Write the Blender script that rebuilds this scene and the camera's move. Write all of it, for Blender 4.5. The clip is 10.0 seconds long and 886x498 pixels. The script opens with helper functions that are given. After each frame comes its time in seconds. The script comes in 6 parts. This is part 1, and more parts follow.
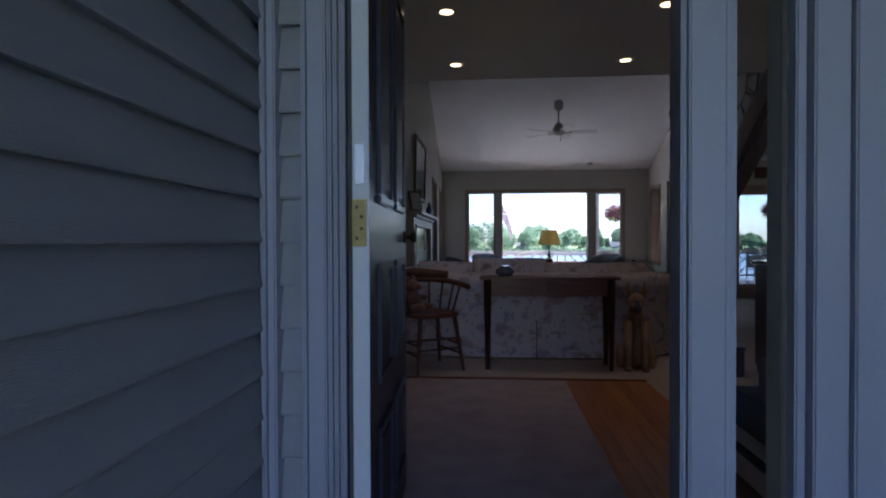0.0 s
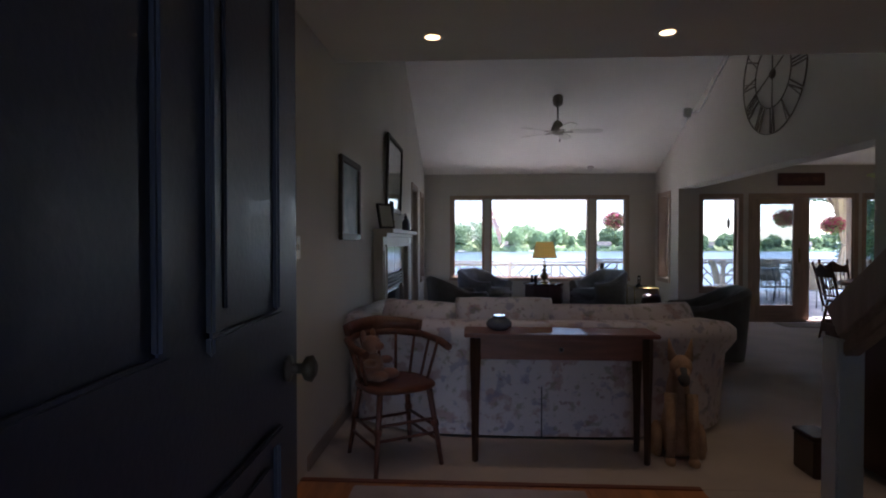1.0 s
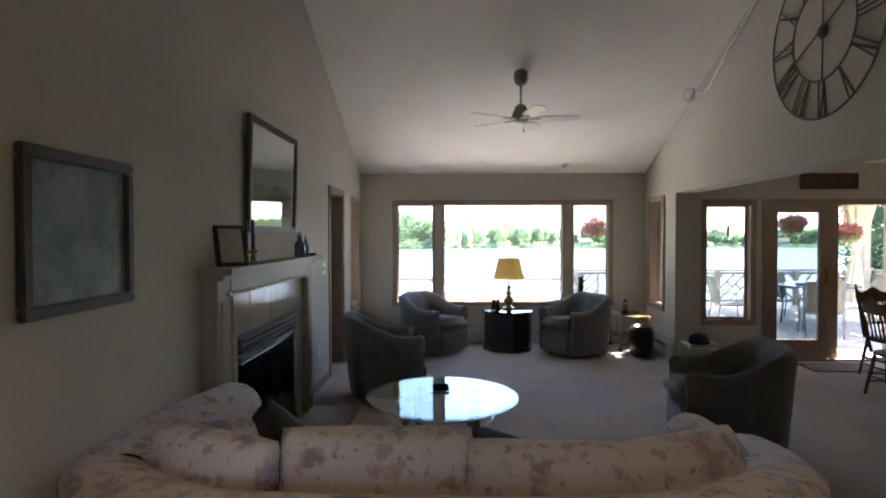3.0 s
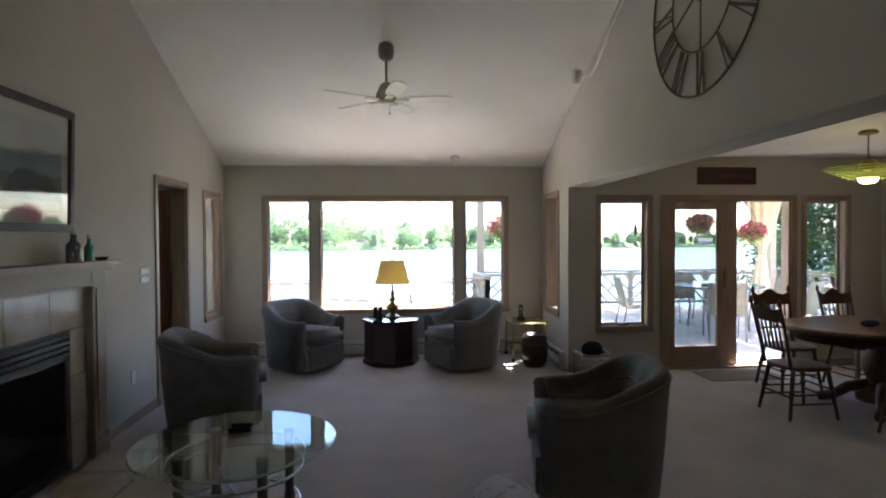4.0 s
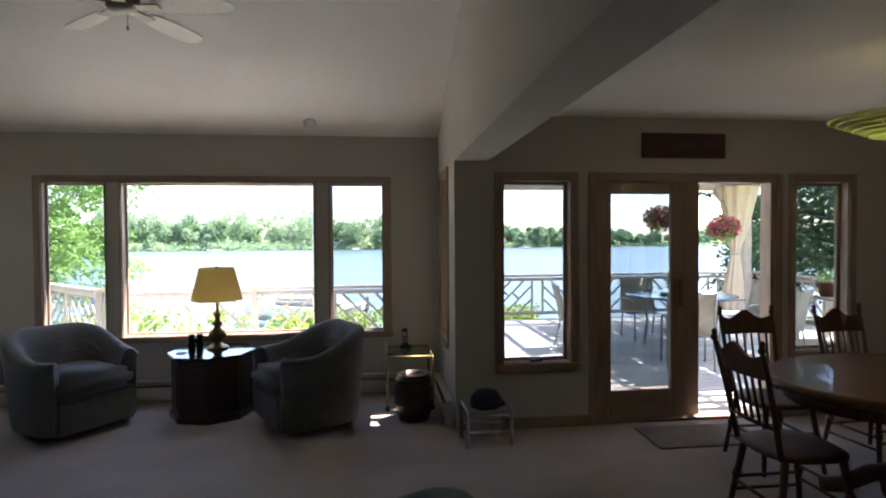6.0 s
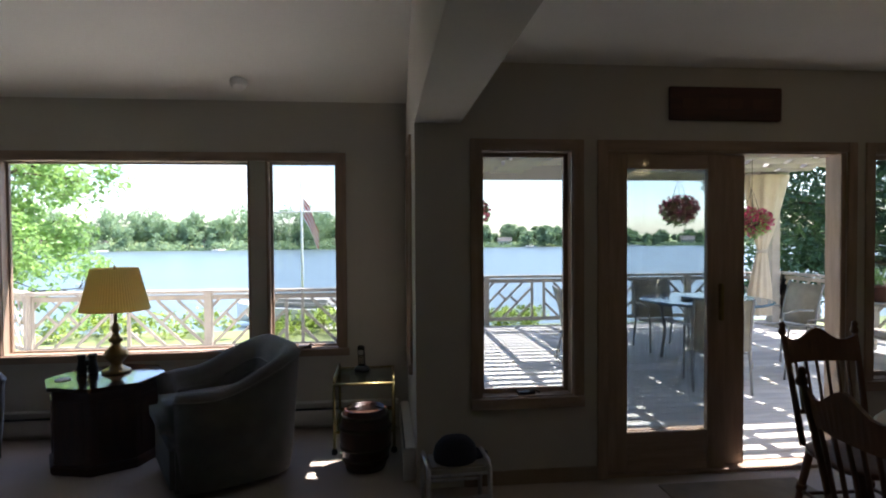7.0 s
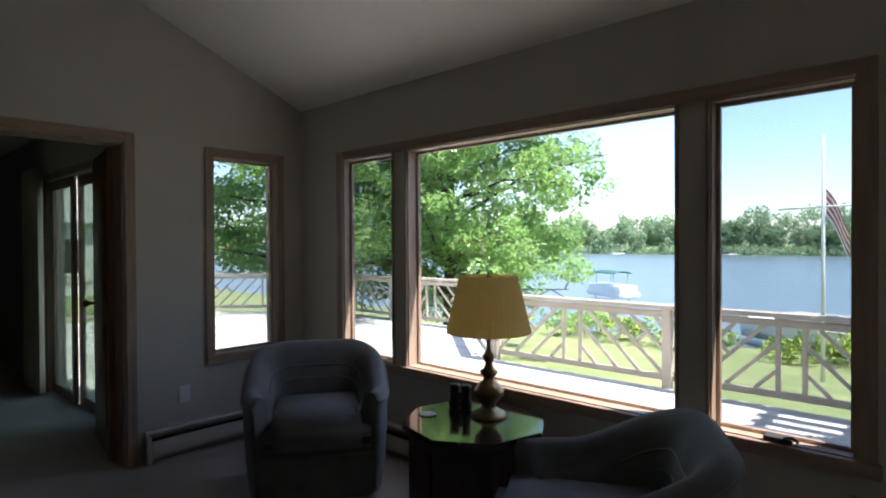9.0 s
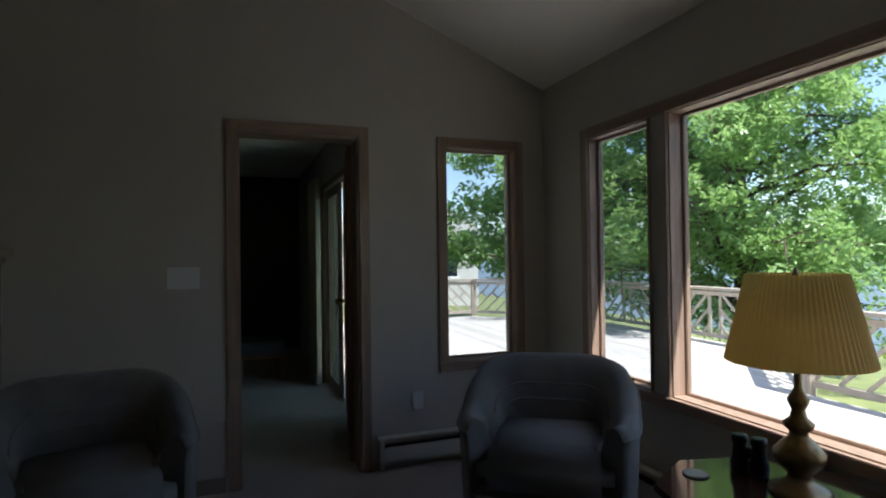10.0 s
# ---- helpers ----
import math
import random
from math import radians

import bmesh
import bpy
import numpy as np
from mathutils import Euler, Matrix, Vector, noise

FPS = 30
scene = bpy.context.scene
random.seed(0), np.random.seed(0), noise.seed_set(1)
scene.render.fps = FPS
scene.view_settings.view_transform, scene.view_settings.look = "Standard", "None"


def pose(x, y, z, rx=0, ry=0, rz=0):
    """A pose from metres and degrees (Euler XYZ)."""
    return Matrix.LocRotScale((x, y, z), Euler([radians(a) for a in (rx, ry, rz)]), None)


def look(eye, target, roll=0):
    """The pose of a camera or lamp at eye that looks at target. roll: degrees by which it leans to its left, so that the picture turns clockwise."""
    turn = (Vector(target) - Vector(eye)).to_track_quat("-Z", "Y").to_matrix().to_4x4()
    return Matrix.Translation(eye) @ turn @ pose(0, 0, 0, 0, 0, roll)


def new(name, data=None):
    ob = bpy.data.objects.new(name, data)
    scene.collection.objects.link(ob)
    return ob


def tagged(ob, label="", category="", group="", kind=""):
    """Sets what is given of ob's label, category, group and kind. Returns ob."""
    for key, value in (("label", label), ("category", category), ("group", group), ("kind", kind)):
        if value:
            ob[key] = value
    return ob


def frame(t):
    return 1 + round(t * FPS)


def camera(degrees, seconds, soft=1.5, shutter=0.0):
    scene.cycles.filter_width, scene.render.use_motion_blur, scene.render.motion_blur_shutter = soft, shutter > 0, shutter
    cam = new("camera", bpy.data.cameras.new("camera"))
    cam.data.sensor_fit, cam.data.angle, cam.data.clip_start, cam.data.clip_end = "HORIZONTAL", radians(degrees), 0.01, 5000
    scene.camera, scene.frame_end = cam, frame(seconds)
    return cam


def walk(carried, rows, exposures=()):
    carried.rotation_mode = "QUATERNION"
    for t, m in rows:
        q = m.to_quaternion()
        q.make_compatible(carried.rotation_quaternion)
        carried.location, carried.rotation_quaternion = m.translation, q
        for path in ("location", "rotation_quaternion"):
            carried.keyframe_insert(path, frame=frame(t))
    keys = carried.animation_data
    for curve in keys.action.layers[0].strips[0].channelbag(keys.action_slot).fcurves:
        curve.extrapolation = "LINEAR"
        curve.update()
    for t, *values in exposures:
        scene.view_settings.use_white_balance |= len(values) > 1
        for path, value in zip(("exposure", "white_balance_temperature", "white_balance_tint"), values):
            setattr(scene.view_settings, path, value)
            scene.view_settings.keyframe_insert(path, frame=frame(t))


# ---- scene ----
cam = camera(76.0, 10.0, 2.0)
PATH = [
    (0, (0.004, -0.327, 1.021), (-0.154, 1.667, 0.995), -0.2),
    (0.5, (-0.039, 0.361, 1.128), (-0.189, 2.355, 1.095), -0.1),
    (1, (0.0, 0.962, 1.27), (-0.114, 2.959, 1.238), -0.0),
    (1.5, (0.031, 1.539, 1.358), (-0.053, 3.537, 1.324), -0.0),
    (2, (0.096, 2.056, 1.457), (0.019, 4.054, 1.42), -0.1),
    (3.5, (0.829, 3.377, 1.55), (0.833, 5.377, 1.502), -0.1),
    (4, (1.269, 3.79, 1.523), (1.425, 5.783, 1.481), -0.3),
    (4.5, (1.747, 4.225, 1.484), (2.0, 6.209, 1.453), -0.3),
    (5, (2.097, 4.668, 1.507), (2.35, 6.652, 1.466), -0.4),
    (5.5, (2.345, 5.174, 1.502), (2.58, 7.159, 1.458), -0.4),
    (7, (2.989, 6.813, 1.439), (3.194, 8.802, 1.392), -0.4),
    (7.5, (3.086, 7.323, 1.385), (2.996, 9.321, 1.36), -0.6),
    (8, (3.097, 7.787, 1.398), (2.603, 9.725, 1.375), -0.6),
    (8.5, (3.07, 8.213, 1.409), (2.019, 9.915, 1.387), -0.4),
    (9, (2.932, 8.585, 1.402), (1.578, 10.056, 1.38), -0.3),
    (9.5, (2.719, 8.867, 1.379), (1.092, 10.029, 1.365), -0.6),
    (10, (2.506, 9.127, 1.313), (0.628, 9.816, 1.334), -0.8),
]

EXPO = [(0.0, 1.9, 5350, 29), (0.5, 2.12, 5300, 30), (1.0, 2.3, 5800, 28), (1.5, 2.58, 5950, 22), (2.2, 3.0, 6250, 22), (3.4, 3.36, 6350, 21), (5.0, 2.94, 6350, 20), (5.6, 2.74, 6350, 20), (7.0, 1.9, 6300, 18), (8.3, 1.62, 6200, 17), (9.0, 1.52, 6200, 16), (9.5, 1.33, 6150, 16), (10.0, 1.06, 6100, 15)]
walk(cam, [(t, look(eye, target, roll)) for t, eye, target, roll in PATH], EXPO)

# ---- light ----
SUN_EL, SUN_AZ = radians(64), radians(22)   # azimuth from +x, towards +y
world = bpy.data.worlds.new("world")
scene.world = world
world.use_nodes = True
_bg = world.node_tree.nodes["Background"]
_sky = world.node_tree.nodes.new("ShaderNodeTexSky")
_sky.sky_type, _sky.sun_disc = "NISHITA", False
_sky.sun_elevation, _sky.sun_rotation = SUN_EL, radians(90) - SUN_AZ
_sky.dust_density, _sky.air_density, _sky.ozone_density = 0.7, 1.0, 2.0
world.node_tree.links.new(_sky.outputs[0], _bg.inputs[0])
_bg.inputs[1].default_value = 0.15
sun = new("sun", bpy.data.lights.new("sun", "SUN"))
sun.data.energy, sun.data.angle, sun.data.color = 5.0, radians(0.5), (1.0, 0.95, 0.86)
sun.matrix_world = look((0, 0, 0), (-math.cos(SUN_EL) * math.cos(SUN_AZ), -math.cos(SUN_EL) * math.sin(SUN_AZ), -math.sin(SUN_EL)))


# ---- materials ----
def mat(name, col, rough=0.6, metal=0.0, var=0.12, scale=6.0, bump=0.1, fine=120.0, col2=None, stretch=(1, 1, 1), sheen=0.0, coat=0.0, per_piece=0.0):
    """A surface with a large and a fine variation of its colour, and fine relief."""
    m = bpy.data.materials.new(name)
    m.use_nodes = True
    nt = m.node_tree
    p = nt.nodes["Principled BSDF"]
    p.inputs["Roughness"].default_value, p.inputs["Metallic"].default_value = rough, metal
    if sheen:
        p.inputs["Sheen Weight"].default_value = sheen
    if coat:
        p.inputs["Coat Weight"].default_value = coat
    tc = nt.nodes.new("ShaderNodeTexCoord")
    mp = nt.nodes.new("ShaderNodeMapping")
    mp.inputs["Scale"].default_value = stretch
    nt.links.new(tc.outputs["Object"], mp.inputs[0])
    big, small = nt.nodes.new("ShaderNodeTexNoise"), nt.nodes.new("ShaderNodeTexNoise")
    for n, s, d in ((big, scale, 4), (small, fine, 2)):
        n.inputs["Scale"].default_value, n.inputs["Detail"].default_value = s, d
        nt.links.new(mp.outputs[0], n.inputs["Vector"])
    add = nt.nodes.new("ShaderNodeMath")
    add.operation = "MULTIPLY_ADD"
    add.inputs[1].default_value = 0.35
    nt.links.new(small.outputs[0], add.inputs[0])
    nt.links.new(big.outputs[0], add.inputs[2])
    ramp = nt.nodes.new("ShaderNodeValToRGB")
    c2 = col2 or tuple(min(1, c * (1 + var)) for c in col)
    c1 = col if col2 else tuple(c * (1 - var) for c in col)
    ramp.color_ramp.elements[0].position, ramp.color_ramp.elements[1].position = 0.42, 0.92
    ramp.color_ramp.elements[0].color, ramp.color_ramp.elements[1].color = (*c1, 1), (*c2, 1)
    nt.links.new(add.outputs[0], ramp.inputs[0])
    out = ramp.outputs[0]
    if per_piece:
        info = nt.nodes.new("ShaderNodeObjectInfo")
        hsv = nt.nodes.new("ShaderNodeHueSaturation")
        rng = nt.nodes.new("ShaderNodeMapRange")
        rng.inputs["To Min"].default_value, rng.inputs["To Max"].default_value = 1 - per_piece, 1 + per_piece
        nt.links.new(info.outputs["Random"], rng.inputs[0])
        nt.links.new(rng.outputs[0], hsv.inputs["Value"])
        nt.links.new(out, hsv.inputs["Color"])
        out = hsv.outputs[0]
    nt.links.new(out, p.inputs["Base Color"])
    if bump:
        b = nt.nodes.new("ShaderNodeBump")
        b.inputs["Strength"].default_value, b.inputs["Distance"].default_value = bump, 0.01
        nt.links.new(small.outputs[0], b.inputs["Height"])
        nt.links.new(b.outputs[0], p.inputs["Normal"])
    return m


def glass(name, tint=(1, 1, 1), rough=0.0, base=0.03):
    """A thin pane: mostly clear, with a mirror's share that grows at a slant."""
    m = bpy.data.materials.new(name)
    m.use_nodes = True
    nt = m.node_tree
    nt.nodes.clear()
    out, mix = nt.nodes.new("ShaderNodeOutputMaterial"), nt.nodes.new("ShaderNodeMixShader")
    clear, gloss = nt.nodes.new("ShaderNodeBsdfTransparent"), nt.nodes.new("ShaderNodeBsdfGlossy")
    facing, power, share = nt.nodes.new("ShaderNodeLayerWeight"), nt.nodes.new("ShaderNodeMath"), nt.nodes.new("ShaderNodeMath")
    clear.inputs[0].default_value = (*tint, 1)
    gloss.inputs["Roughness"].default_value = rough
    facing.inputs[0].default_value = 0.5
    power.operation, power.inputs[1].default_value = "POWER", 5.0
    share.operation, share.inputs[1].default_value, share.inputs[2].default_value = "MULTIPLY_ADD", 1 - base, base
    nt.links.new(facing.outputs["Facing"], power.inputs[0])
    nt.links.new(power.outputs[0], share.inputs[0])
    nt.links.new(share.outputs[0], mix.inputs[0])
    nt.links.new(clear.outputs[0], mix.inputs[1])
    nt.links.new(gloss.outputs[0], mix.inputs[2])
    nt.links.new(mix.outputs[0], out.inputs[0])
    return m


def glow(name, col, strength):
    m = bpy.data.materials.new(name)
    m.use_nodes = True
    p = m.node_tree.nodes["Principled BSDF"]
    p.inputs["Base Color"].default_value = (*col, 1)
    p.inputs["Emission Color"].default_value = (*col, 1)
    p.inputs["Emission Strength"].default_value = strength
    return m


def floral(name):
    """Cream cloth with faded rose and blue-grey blossoms of uneven shape."""
    m = mat(name, (0.66, 0.60, 0.61), 0.9, 0, 0.06, 3, 0.25, 260, sheen=0.2)
    nt = m.node_tree
    p = nt.nodes["Principled BSDF"]
    base = p.inputs["Base Color"].links[0].from_socket
    tc = nt.nodes.new("ShaderNodeTexCoord")
    for seed, sc, col, lo, amt in ((0.0, 8.0, (0.40, 0.22, 0.21), 0.585, 0.6), (7.3, 10.0, (0.27, 0.26, 0.38), 0.60, 0.62), (3.1, 15.0, (0.24, 0.23, 0.15), 0.62, 0.55), (5.2, 24.0, (0.24, 0.12, 0.13), 0.665, 0.6)):
        mp = nt.nodes.new("ShaderNodeMapping")
        mp.inputs["Location"].default_value = (seed, seed * 1.7, seed * 0.6)
        n1, n2 = nt.nodes.new("ShaderNodeTexNoise"), nt.nodes.new("ShaderNodeTexNoise")
        n1.inputs["Scale"].default_value, n1.inputs["Detail"].default_value = sc, 1.5
        n2.inputs["Scale"].default_value, n2.inputs["Detail"].default_value = sc * 6, 2.0
        nt.links.new(tc.outputs["Object"], mp.inputs[0])
        mx = nt.nodes.new("ShaderNodeMath")
        mx.operation = "MULTIPLY_ADD"
        mx.inputs[1].default_value = 0.22
        for n in (n1, n2):
            nt.links.new(mp.outputs[0], n.inputs["Vector"])
        nt.links.new(n2.outputs[0], mx.inputs[0])
        nt.links.new(n1.outputs[0], mx.inputs[2])
        r = nt.nodes.new("ShaderNodeMapRange")
        r.inputs["From Min"].default_value, r.inputs["From Max"].default_value, r.inputs["To Max"].default_value = lo + 0.1, lo + 0.17, amt
        nt.links.new(mx.outputs[0], r.inputs[0])
        mix = nt.nodes.new("ShaderNodeMix")
        mix.data_type = "RGBA"
        nt.links.new(r.outputs[0], mix.inputs[0])
        nt.links.new(base, mix.inputs[6])
        mix.inputs[7].default_value = (*col, 1)
        base = mix.outputs[2]
    nt.links.new(base, p.inputs["Base Color"])
    return m


M_WALL = mat("wall_paint", (0.57, 0.53, 0.465), 0.75, 0, 0.05, 1.2, 0.05, 180)
M_CEIL = mat("ceiling_paint", (0.93, 0.91, 0.85), 0.85, 0, 0.04, 1.5, 0.15, 90)
M_CARPET = mat("carpet", (0.50, 0.42, 0.365), 0.95, 0, 0.14, 2.2, 0.6, 320, sheen=0.25)
M_OAK = mat("oak_trim", (0.36, 0.258, 0.19), 0.5, 0, 0.22, 5, 0.08, 60, stretch=(6, 6, 0.6), coat=0.15)
M_OAKH = mat("oak_trim_level", (0.36, 0.258, 0.19), 0.5, 0, 0.22, 5, 0.08, 60, stretch=(0.6, 0.6, 6), coat=0.15)
M_DOORWOOD = mat("red_oak_door", (0.27, 0.12, 0.058), 0.4, 0, 0.25, 5, 0.06, 60, stretch=(6, 6, 0.6), coat=0.2)
M_FLOORWOOD = mat("floor_planks", (0.42, 0.17, 0.06), 0.32, 0, 0.22, 4, 0.05, 70, stretch=(8, 0.8, 1), per_piece=0.18)
M_RUG = mat("runner_rug", (0.40, 0.345, 0.375), 0.95, 0, 0.16, 6, 0.5, 300)
M_SIDING = mat("grey_siding", (0.36, 0.366, 0.385), 0.55, 0, 0.08, 2.0, 0.25, 60, stretch=(1, 1, 8))
M_TRIMX = mat("painted_trim", (0.42, 0.43, 0.50), 0.45, 0, 0.06, 3, 0.08, 80)
M_NAVY = mat("navy_door_paint", (0.020, 0.024, 0.050), 0.46, 0, 0.2, 4, 0.06, 90, coat=0.06)
M_EDGE = mat("pale_door_edge", (0.80, 0.83, 0.88), 0.4, 0, 0.06, 5, 0.05, 80)
M_BRASS = mat("brass", (0.28, 0.225, 0.10), 0.45, 1.0, 0.2, 20, 0.05, 90)
M_STEEL = mat("steel", (0.55, 0.55, 0.55), 0.3, 1.0, 0.1, 20, 0.03, 90)
M_DARKMETAL = mat("dark_iron", (0.075, 0.060, 0.048), 0.5, 0.7, 0.3, 18, 0.1, 90)
M_CLOCK = mat("worn_iron", (0.13, 0.10, 0.075), 0.55, 0.3, 0.3, 18, 0.1, 90)
M_CHAIR = mat("grey_upholstery", (0.14, 0.132, 0.118), 0.95, 0, 0.2, 10, 0.5, 420, sheen=0.35)
M_FLORAL = floral("floral_cloth")
M_THROW = mat("charcoal_cushion", (0.085, 0.085, 0.092), 0.9, 0, 0.2, 10, 0.4, 300)
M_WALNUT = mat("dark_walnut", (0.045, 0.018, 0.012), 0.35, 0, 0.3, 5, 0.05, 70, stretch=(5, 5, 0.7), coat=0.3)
M_TOP = mat("polished_dark_top", (0.045, 0.022, 0.014), 0.12, 0, 0.3, 6, 0.02, 70, coat=0.6)
M_CHERRY = mat("cherry_wood", (0.17, 0.056, 0.03), 0.48, 0, 0.3, 5, 0.05, 60, stretch=(0.8, 6, 6), coat=0.1)
M_OAKTABLE = mat("golden_oak", (0.19, 0.088, 0.036), 0.36, 0, 0.25, 5, 0.05, 60, stretch=(0.8, 7, 7), coat=0.35)
M_CHAIRWOOD = mat("dining_oak", (0.12, 0.050, 0.025), 0.58, 0, 0.3, 6, 0.05, 60, stretch=(5, 5, 0.8), coat=0.05)
M_MANTEL = mat("mantel_paint", (0.345, 0.27, 0.205), 0.5, 0, 0.08, 3, 0.06, 90)
M_MARBLE = mat("cream_marble", (0.44, 0.38, 0.31), 0.12, 0, 0.16, 5, 0.02, 40)
M_PEWTER = mat("pewter_metal", (0.17, 0.15, 0.13), 0.45, 0.6, 0.15, 12, 0.05, 90)
M_BLACK = mat("black_metal", (0.012, 0.012, 0.013), 0.4, 0.3, 0.2, 10, 0.1, 90)
M_FIREGLASS = mat("firebox_glass", (0.006, 0.006, 0.008), 0.06, 0, 0.1, 5, 0, 60)
M_WHITE = mat("white_plastic", (0.84, 0.83, 0.80), 0.4, 0, 0.04, 8, 0.03, 90)
M_HEATER = mat("heater_enamel", (0.74, 0.71, 0.64), 0.4, 0, 0.06, 5, 0.03, 90)
M_FANDARK = mat("fan_bronze", (0.33, 0.30, 0.25), 0.4, 0.5, 0.2, 12, 0.05, 90)
M_FANBLADE = mat("fan_blade", (0.80, 0.78, 0.71), 0.45, 0, 0.08, 5, 0.04, 70)
M_GLASS = glass("window_glass", (0.97, 0.99, 0.985))
# Greenish pane with a tint added to dim the next room's daylight.
M_DIMGLASS = glass("dimming_green_glass", (0.52, 0.60, 0.56))
M_SCREEN = glass("screened_glass", (0.74, 0.77, 0.78))
M_PAINTSKY = mat("painted_sky", (0.34, 0.34, 0.32), 0.6, 0, 0.15, 4, 0.1, 40)
M_PAINTHAZE = mat("painted_haze", (0.19, 0.23, 0.22), 0.6, 0, 0.25, 5, 0.1, 40)
M_PAINTLAND = mat("painted_land", (0.13, 0.13, 0.11), 0.6, 0, 0.35, 7, 0.1, 40)
M_PAINTTREE = mat("painted_tree", (0.05, 0.055, 0.05), 0.6, 0, 0.4, 9, 0.1, 40)
M_TABLEGLASS = glass("table_glass", (0.82, 0.91, 0.87), 0.0, 0.10)
M_PICGLASS = mat("painted_canvas", (0.07, 0.12, 0.14), 0.55, 0, 0.6, 5, 0.1, 22, col2=(0.26, 0.31, 0.30))
M_FRAME = mat("picture_frame", (0.045, 0.032, 0.024), 0.55, 0, 0.3, 10, 0.1, 80)
M_MATBOARD = mat("mat_board", (0.42, 0.38, 0.32), 0.8, 0, 0.04, 5, 0.05, 90)
M_SHADE = mat("pleated_shade", (0.80, 0.69, 0.36), 0.85, 0, 0.06, 5, 0.2, 60)
_nt = M_SHADE.node_tree
_tr, _mx = _nt.nodes.new("ShaderNodeBsdfTranslucent"), _nt.nodes.new("ShaderNodeMixShader")
_tr.inputs[0].default_value = (0.86, 0.72, 0.34, 1)
_mx.inputs[0].default_value = 0.55
_nt.links.new(_nt.nodes["Principled BSDF"].outputs[0], _mx.inputs[1])
_nt.links.new(_tr.outputs[0], _mx.inputs[2])
_nt.links.new(_mx.outputs[0], _nt.nodes["Material Output"].inputs[0])
M_ANTIQUE = mat("antique_brass", (0.28, 0.20, 0.10), 0.35, 0.9, 0.3, 15, 0.08, 90)
M_PEARL = mat("ceramic_glaze", (0.10, 0.11, 0.15), 0.15, 0, 0.3, 6, 0.05, 60, coat=0.5)
M_FUR = mat("painted_tan_statue", (0.26, 0.14, 0.075), 0.75, 0, 0.3, 9, 0.5, 90, col2=(0.50, 0.33, 0.21))
M_DECK = mat("deck_boards", (0.60, 0.56, 0.51), 0.8, 0, 0.14, 3, 0.25, 60, stretch=(1, 6, 1), per_piece=0.12)
M_RAIL = mat("railing_wood", (0.44, 0.38, 0.31), 0.75, 0, 0.14, 6, 0.2, 70, per_piece=0.08)
M_GRASS = mat("lawn", (0.13, 0.17, 0.05), 0.9, 0, 0.35, 0.9, 0.8, 30, col2=(0.25, 0.27, 0.10))
M_LEAF = mat("leaves", (0.08, 0.18, 0.05), 0.38, 0, 0.3, 1.2, 0, 30, col2=(0.30, 0.46, 0.18))
_nt = M_LEAF.node_tree
_tr, _mx = _nt.nodes.new("ShaderNodeBsdfTranslucent"), _nt.nodes.new("ShaderNodeMixShader")
_tr.inputs[0].default_value = (0.42, 0.62, 0.20, 1)
_mx.inputs[0].default_value = 0.42
_nt.links.new(_nt.nodes["Principled BSDF"].outputs[0], _mx.inputs[1])
_nt.links.new(_tr.outputs[0], _mx.inputs[2])
_nt.links.new(_mx.outputs[0], _nt.nodes["Material Output"].inputs[0])
# Leaves of another species, darkened further so the crown looks shaded.
M_SHADEDLEAF = mat("shaded_leaves", (0.035, 0.085, 0.04), 0.45, 0, 0.3, 1.2, 0, 30, col2=(0.10, 0.19, 0.09))
# Far foliage: the haze over the lake is mixed into this paler green.
M_HAZEDLEAF = mat("hazed_far_leaves", (0.17, 0.25, 0.15), 0.9, 0, 0.3, 0.12, 0, 3, col2=(0.33, 0.43, 0.28))
_nt = M_HAZEDLEAF.node_tree
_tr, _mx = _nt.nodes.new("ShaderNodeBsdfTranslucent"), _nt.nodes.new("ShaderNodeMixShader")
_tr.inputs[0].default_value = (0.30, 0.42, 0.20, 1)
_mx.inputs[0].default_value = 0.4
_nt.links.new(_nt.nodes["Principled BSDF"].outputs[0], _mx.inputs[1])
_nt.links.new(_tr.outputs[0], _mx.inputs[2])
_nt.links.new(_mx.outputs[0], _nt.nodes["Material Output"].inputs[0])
M_SHRUB = mat("shore_shrub", (0.16, 0.26, 0.03), 0.8, 0, 0.3, 1.5, 0, 30, col2=(0.36, 0.42, 0.07))
M_BARK = mat("bark", (0.10, 0.07, 0.05), 0.9, 0, 0.3, 8, 0.6, 60)
M_FLOWER = mat("pink_petals", (0.42, 0.04, 0.10), 0.7, 0, 0.4, 10, 0, 60, col2=(0.66, 0.14, 0.24))
M_WATER = mat("lake_water", (0.10, 0.135, 0.145), 0.32, 0, 0.10, 0.05, 0.5, 1.6)
M_PATIO = mat("patio_metal", (0.30, 0.29, 0.27), 0.5, 0.2, 0.1, 8, 0.05, 90)
M_SLING = mat("sling_cloth", (0.30, 0.27, 0.21), 0.9, 0, 0.12, 12, 0.3, 200)
M_PATIOTOP = mat("patio_tabletop", (0.10, 0.16, 0.21), 0.12, 0, 0.12, 6, 0.02, 90)
M_CURTAIN = mat("cream_curtain", (0.55, 0.46, 0.34), 0.9, 0, 0.1, 5, 0.3, 200)
M_SHADECLOTH = mat("grey_shade_cloth", (0.36, 0.34, 0.31), 0.9, 0, 0.15, 4, 0.3, 200)
M_DARKCHAIR = mat("dark_red_wood", (0.11, 0.036, 0.020), 0.45, 0, 0.3, 6, 0.05, 60, stretch=(5, 5, 0.8), coat=0.1)
